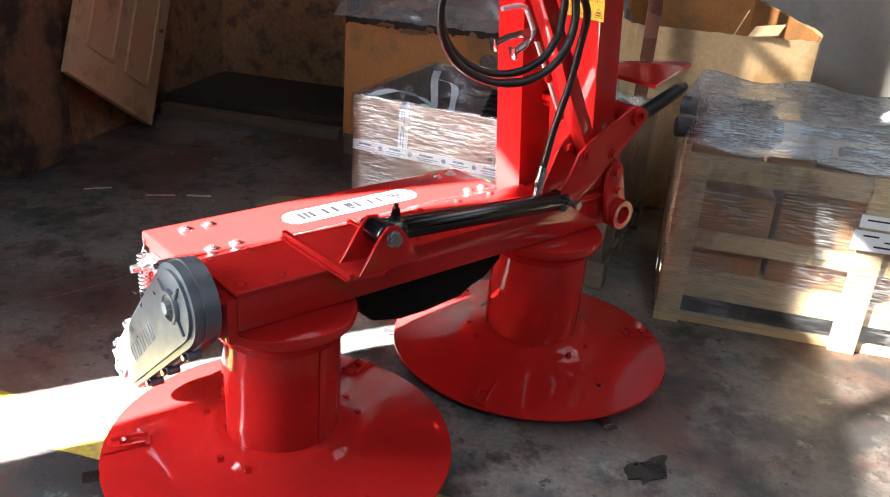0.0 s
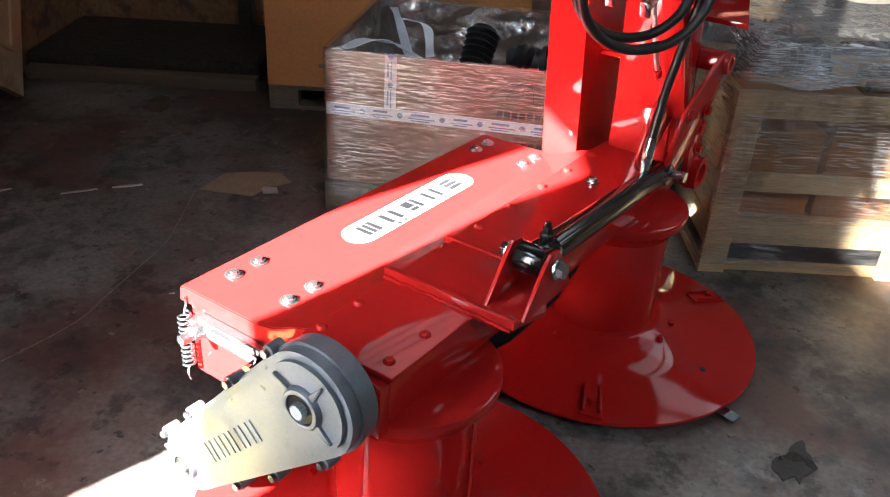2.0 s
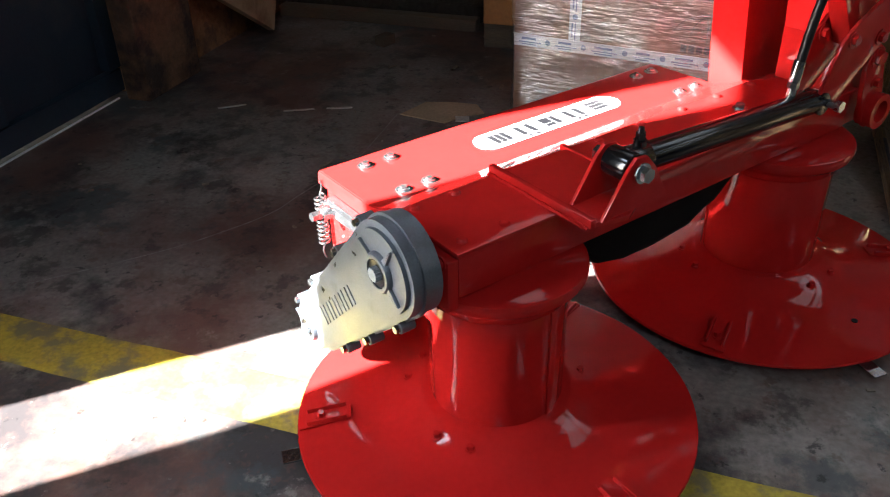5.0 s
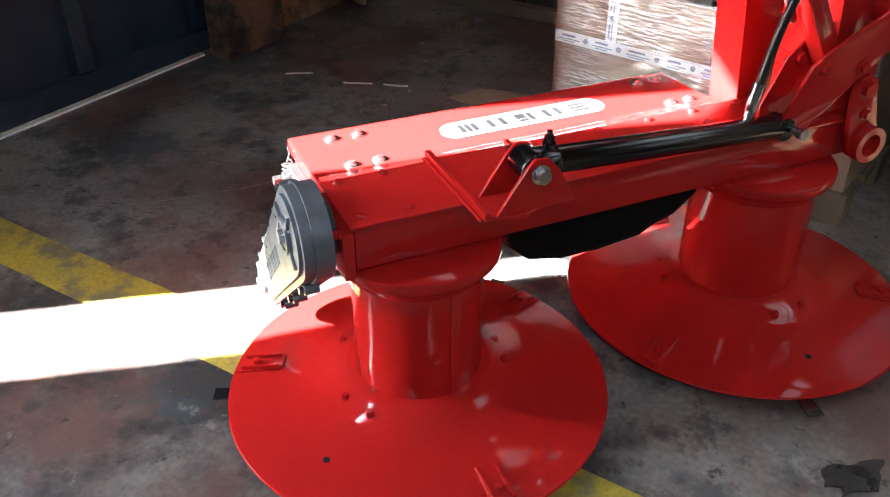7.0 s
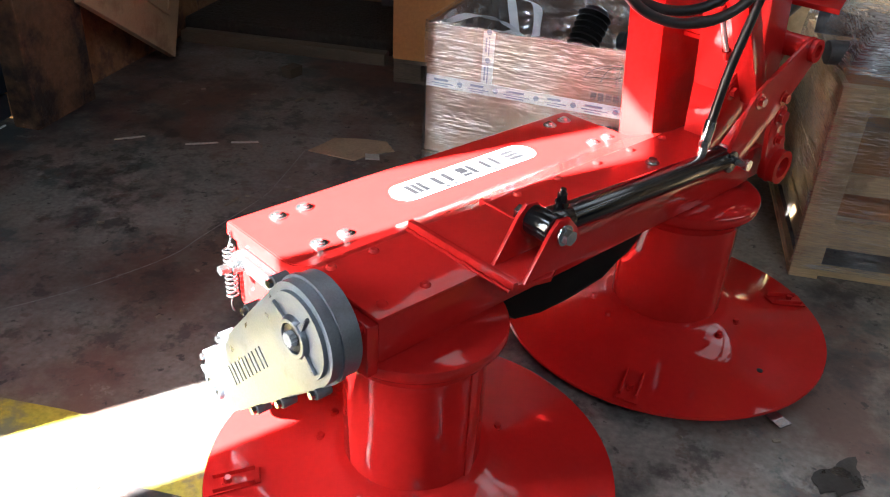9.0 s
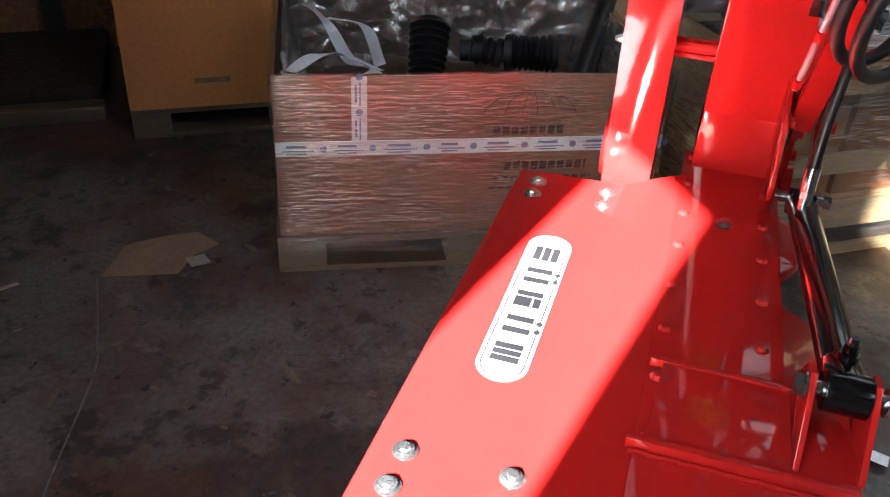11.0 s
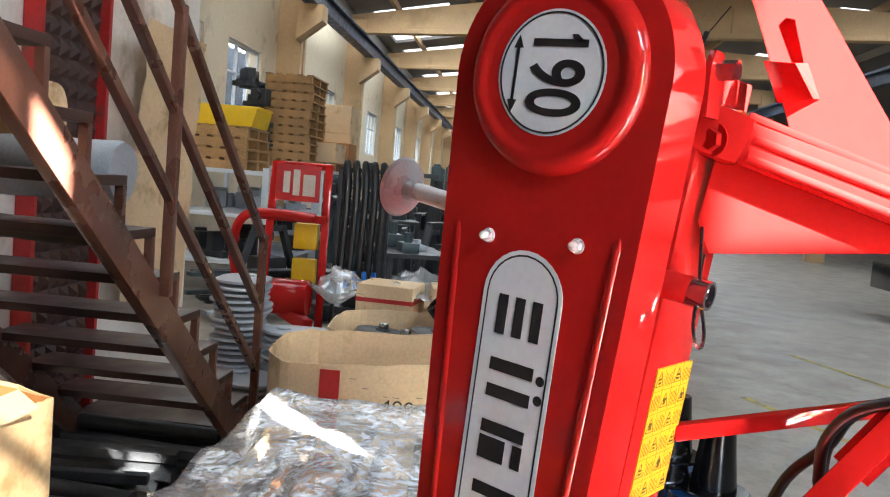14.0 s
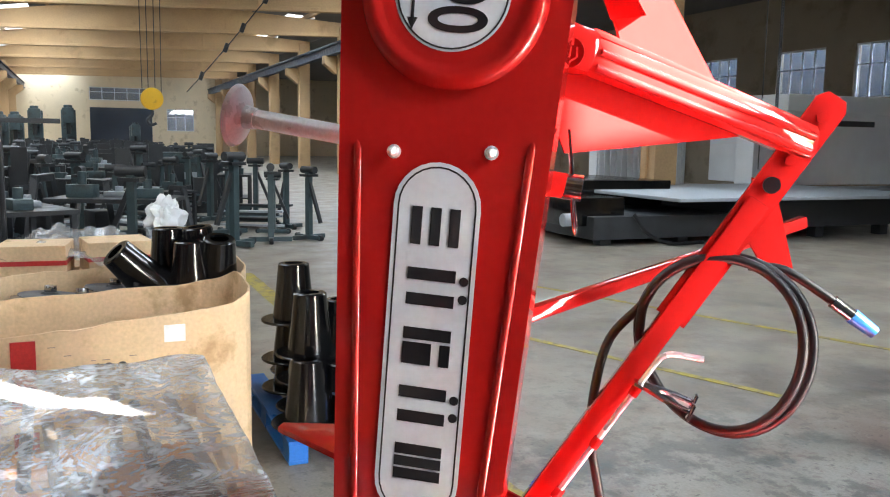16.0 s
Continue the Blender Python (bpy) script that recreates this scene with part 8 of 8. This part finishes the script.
def pile_master():
    p = thing("steel_pile", "pile of dark steel bars and plates", "steel pile", HALL, "steel piles")
    rnd = random.Random(8)
    for i in range(10):
        bm = N()
        y, z = rnd.uniform(-0.3, 0.3), 0.04 + 0.045 * i
        plank(bm, (-0.6 + rnd.uniform(-0.2, 0.2), y, z), (0.6 + rnd.uniform(-0.2, 0.2), y + rnd.uniform(-0.15, 0.15), z + rnd.uniform(-0.02, 0.03)), rnd.uniform(0.06, 0.2), 0.04, (0, 0, 1))
        part("bar", bm, (STEEL, GREY_PARTS, STEEL_BLUE)[i % 3], p, smooth=False)
    return p


masters = [table_master(), stand_master(), frame_master(), pile_master()]
spots = [(9.0, 2.25), (13.2, -0.6), (11.0, 1.4), (9.6, 3.4)]
for ob, (u, l) in zip(masters, spots):
    ob.matrix_basis = HALL @ pose(u, l, 0, 0, 0, 20)
rnd = random.Random(17)
taken = list(spots) + [(8.0, 0.85)]
tries = 0
while len(taken) < 215 and tries < 9000:
    tries += 1
    u = 8.2 + 46 * rnd.random() ** 1.35
    low = 0.9 if u < 11.5 else (-1.9 if u < 30 else -2.6)
    l = rnd.uniform(low, 4.0)
    if any(abs(u - a) < 0.62 + 0.008 * u and abs(l - b) < 0.55 for a, b in taken):
        continue
    taken.append((u, l))
    pick = 1 if l < -0.6 and rnd.random() < 0.75 else rnd.choice((0, 1, 1, 2, 2, 3, 3))
    copy_thing(masters[pick], HALL @ pose(u, l, 0, 0, 0, rnd.uniform(0, 360)) @ Matrix.Diagonal((*([rnd.uniform(0.85, 1.15)] * 3), 1)))
# far clutter of upright bars and machines, one mass
bm = N()
for i in range(420):
    u, l = rnd.uniform(16, 66), rnd.uniform(-1.8, 5.4)
    h = rnd.uniform(0.3, 1.45)
    w = rnd.uniform(0.03, 0.16)
    box(bm, u - w, u + w, l - w * rnd.uniform(0.6, 3), l + w, 0, h)
tagged(part("workshop_clutter", bm, STEEL, at=HALL, smooth=False), "dense far clutter of dark steel pieces on the workshop floor", "clutter", kind="stuff")
# drawer cabinet, white bag on grey trays, milling machines
cab = thing("drawer_cabinet", "blue-grey steel drawer cabinet", "cabinet", HALL)
bm = N()
box(bm, 21.5, 22.3, -1.3, 0.0, 0, 1.2, 0.01)
part("body", bm, STEEL_BLUE, cab, smooth=False)
for i in range(5):
    bm = N()
    box(bm, 21.47, 21.5, -1.26, -0.04, 0.08 + 0.22 * i, 0.26 + 0.22 * i, 0.004)
    part("drawer", bm, GREY_PARTS if i == 2 else STEEL_BLUE, cab, smooth=False)
tray = thing("tray_stack", "stack of pale grey plastic trays", "trays", HALL)
for i in range(5):
    bm = N()
    box(bm, 7.75, 8.2, 0.62, 1.02, 0.40 + 0.055 * i, 0.445 + 0.055 * i, 0.008)
    part("tray", bm, GREY_PARTS, tray)
bm = N()
box(bm, 7.7, 8.25, 0.58, 1.06, 0, 0.398, 0.01)
put(part("steel_box", bm, STEEL, at=HALL), "dark steel box under the trays", "box")
bm = N()
bmesh.ops.create_icosphere(bm, subdivisions=4, radius=0.17)
for v in bm.verts:
    v.co *= 1 + 0.55 * noise.noise(v.co * 11) + 0.25 * noise.noise(v.co * 25)
    v.co.z = max(v.co.z * 1.15, -0.10)
put(part("white_bag", bm, WHITE, at=HALL @ pose(7.97, 0.85, 0.775)), "knotted white plastic bag on grey trays", "plastic bag")


def mill(u, l, s=1.0):
    m = thing("milling_machine", "tall blue-grey milling machine near the far wall", "milling machine", HALL @ pose(u, l, 0) @ Matrix.Diagonal((s, s, s, 1)), "milling machines")
    for name, a in (("column", (-0.5, 0.5, -0.45, 0.45, 0, 3.2)), ("table", (-1.4, -0.5, -1.0, 1.0, 0.9, 1.1)), ("head", (-1.5, -0.5, -0.35, 0.35, 2.3, 3.3)), ("base", (-1.5, 0.5, -0.7, 0.7, 0, 0.35))):
        bm = N()
        box(bm, *a, 0.05)
        part(name, bm, STEEL_BLUE, m)
    bm = N()
    cyl(bm, (-1.1, 0, 3.25), (-1.1, 0, 3.48), 0.26, n=18, bevel=0.05)
    part("motor", bm, STEEL_BLUE, m)
    bm = N()
    cyl(bm, (-1.1, 0, 1.6), (-1.1, 0, 2.3), 0.14, n=16)
    part("spindle", bm, STEEL, m)


mill(62, 4.4)
mill(64, 2.4, 1.05)
mill(50, 4.8, 0.8)
mill(43, 5.0, 0.75)
mill(56, -1.5, 0.7)

# ---------------------------------------------------------------- machines on the right of the aisle
press = thing("black_machine", "black oily cutting machine with a grey table", "machine", HALL)
for name, mat, a in (("bed", STEEL, (10.0, 12.6, -9.0, -5.6, 0.10, 0.46)), ("head_block", BLACK, (10.2, 11.0, -6.3, -5.3, 0.30, 0.74)), ("top_plate", GREY_PARTS, (9.6, 13.6, -12.8, -6.9, 0.70, 0.76)), ("rear_block", BLACK, (12.0, 14.5, -8.6, -5.4, 0.46, 0.92)), ("skirt", STEEL, (10.0, 13.4, -12.4, -8.4, 0.20, 0.69))):
    bm = N()
    box(bm, *a, 0.02)
    part(name, bm, mat, press)
for l in (-5.9, -7.4, -8.8, -10.4, -12.0):
    bm = N()
    box(bm, 10.1, 10.3, l - 0.1, l + 0.1, 0, 0.2, 0.01)
    part("foot", bm, STEEL, press)
bm = N()
cyl(bm, (10.1, -5.25, 0.42), (10.1, -5.10, 0.42), 0.10, n=20, bevel=0.01)
part("flange", bm, GREY_PARTS, press)
bm = N()
sweep(bm, curve_points([(9.95, -6.3, 0.5), (9.85, -6.5, 0.2), (9.8, -6.9, 0.04), (9.85, -7.6, 0.03)], 8), 0.03, 8)
part("cable", bm, RUBBER, press)
white = thing("white_machine", "large white sheet-metal machine behind the black one", "machine", HALL)
for name, mat, a in (("housing", PVC, (15.2, 18.0, -19.0, -14.6, 0.62, 2.9)), ("bridge", PVC, (14.6, 15.2, -18.0, -13.0, 0.66, 2.45)), ("slot", INK, (14.585, 14.599, -16.9, -15.5, 2.1, 2.24)), ("table", GREY_PARTS, (13.7, 14.6, -18.0, -12.0, 0.42, 0.62)), ("plinth", STEEL, (14.2, 17.8, -18.6, -12.6, 0.0, 0.42))):
    bm = N()
    box(bm, *a, 0.03 if mat is not INK else 0)
    part(name, bm, mat, white, smooth=False)
con = thing("ribbed_panel", "white ribbed sheet-metal enclosure", "enclosure", HALL)
bm = N()
box(bm, 20.0, 20.4, -15.4, -12.2, 0, 3.1)
part("backing", bm, PVC, con, smooth=False)
for i in range(16):
    bm = N()
    box(bm, 19.95, 20.0, -15.35 + 0.2 * i, -15.25 + 0.2 * i, 0.05, 3.05, 0.01)
    part("rib", bm, PVC, con, smooth=False)

# ---------------------------------------------------------------- overhead crane and hoists
CR = HALL @ frame_of((12.2, -1.0, 0), (0.175, 0.985, 0), (-0.985, 0.175, 0))
crane = thing("overhead_crane", "yellow overhead travelling crane girder with black lettering", "crane", CR)
bm = N()
box(bm, -8.3, 7.0, -0.22, 0.22, 5.40, 6.25, 0.01)
part("girder", bm, CRANE, crane, smooth=False)
bm = N()
box(bm, -8.3, 7.0, -0.24, 0.24, 5.08, 5.398, 0.01)
part("lower_flange", bm, CRANE_EDGE, crane, "orange lower flange", smooth=False)
for x in (-8.4, 6.9):
    bm = N()
    box(bm, x - 0.2, x + 0.2, -1.4, 1.4, 5.60, 6.0, 0.02)
    part("end_carriage", bm, CRANE, crane, smooth=False)
flip = -1 if (CR.to_3x3() @ Vector((0, 1, 0))).dot(HALL.to_3x3() @ Vector((1, 0, 0))) > 0 else 1
letters("Maşaallah", 0.62, frame_of((0.15, 0.224 * flip, 5.76), (flip, 0, 0) if flip < 0 else (-1, 0, 0), (0, 0, 1)), INK, "lettering", crane, "black slanted lettering", stretch=1.3, slant=0.35)
for x0, x1 in ((-2.85, -1.45), (1.8, 3.3)):
    bm = N()
    box(bm, x0, x1, 0.222 * flip, 0.228 * flip, 5.50, 5.54)
    part("stripe", bm, INK, crane, smooth=False)
bm = N()
box(bm, -5.9, -5.3, 0.222 * flip, 0.230 * flip, 5.45, 5.85)
plate2 = part("maker_plate", bm, PAPER, crane, "pale maker's plate as plain panel", smooth=False)
bm = N()
box(bm, -5.88, -5.32, 0.230 * flip, 0.233 * flip, 5.46, 5.55)
part("plate_print", bm, INK, plate2, smooth=False)
for i in range(9):
    bm = N()
    x = -6.5 + 1.5 * i
    sweep(bm, [(x + 0.75 * t, 0.30 * flip, 6.2 - 0.75 * (1 - (2 * t - 1) ** 2)) for t in [k / 10 for k in range(11)]], 0.012, 6)
    part("festoon_cable", bm, RUBBER, crane)
hook = thing("hook_block", "yellow crane hook block hanging on wire ropes", "hook block", HALL @ pose(27.0, -0.45, 0))
bm = N()
cyl(bm, (-0.12, 0, 2.75), (0.12, 0, 2.75), 0.34, n=24, bevel=0.03)
part("sheave_block", bm, CRANE, hook)
bm = N()
sweep(bm, curve_points([(0, 0, 2.45), (0, 0, 2.25), (0, 0.14, 2.10), (0, 0.05, 1.95), (0, -0.12, 2.0)], 6), 0.045, 8)
part("hook", bm, STEEL, hook)
for dl in (-0.28, -0.1, 0.1, 0.28):
    bm = N()
    sweep(bm, [(0, dl, 2.8), (0, dl * 1.1, 6.4)], 0.014, 6)
    part("wire_rope", bm, STEEL, hook)
bm = N()
sweep(bm, [(27.0 - 8 * t, -1.5 - 2.0 * t, 3.0 + 3.2 * t - 0.4 * t * (1 - t)) for t in [i / 12 for i in range(13)]], 0.016, 6)
for t in (0.15, 0.38, 0.52, 0.7, 0.86):
    box(bm, -0.06, 0.06, -0.06, 0.06, -0.13, 0.13, 0.02, pose(27.0 - 8 * t, -1.5 - 2.0 * t, 3.0 + 3.2 * t - 0.4 * t * (1 - t), 20, 0, 0))
put(part("control_cable", bm, RUBBER, at=HALL, smooth=False), "black crane control cable hanging in the air", "cable")
hoist = thing("chain_hoist", "grey electric chain hoist with a hanging chain", "chain hoist", HALL)
bm = N()
box(bm, 9.8, 10.2, -9.2, -8.75, 4.95, 5.32, 0.05)
cyl(bm, (10.0, -9.5, 5.15), (10.0, -9.2, 5.15), 0.15, n=20, bevel=0.02)
part("motor", bm, GREY_PARTS, hoist)
bm = N()
box(bm, 9.9, 10.1, -9.1, -8.85, 4.55, 4.95, 0.03)
part("chain_bag", bm, STEEL_BLUE, hoist)
bm = N()
for i in range(56):
    z = 4.55 - 0.045 * i
    lathe(bm, [(0.020, -0.006), (0.034, -0.006), (0.034, 0.006), (0.020, 0.006)], 10, pose(10.0, -9.12, z, 90, 0, 90 * (i % 2)) @ Matrix.Diagonal((1, 1.25, 1, 1)), closed=True)
part("chain", bm, STEEL, hoist)
bm = N()
sweep(bm, curve_points([(10.0, -9.12, 2.05), (10.0, -9.12, 1.92), (10.0, -9.0, 1.82), (10.0, -9.08, 1.72), (10.0, -9.2, 1.78)], 6), 0.022, 8)
part("hook", bm, ZINC, hoist)
bm = N()
sweep(bm, [(10.0, -8.80, 5.0), (10.0, -8.80, 1.2)], 0.010, 6)
part("pendant_cable", bm, RUBBER, hoist)
bm = N()
prism(bm, [(-0.1, 5.33), (0.1, 5.33), (0.1, 5.36), (0.03, 5.36), (0.03, 5.60), (0.1, 5.60), (0.1, 5.63), (-0.1, 5.63), (-0.1, 5.60), (-0.03, 5.60), (-0.03, 5.36), (-0.1, 5.36)], -4.0 - RIGHT - 0.28, frame_of((10.0, -4.0, 0), (1, 0, 0), (0, 0, 1)))
part("jib", bm, CONCRETE, hoist, smooth=False)
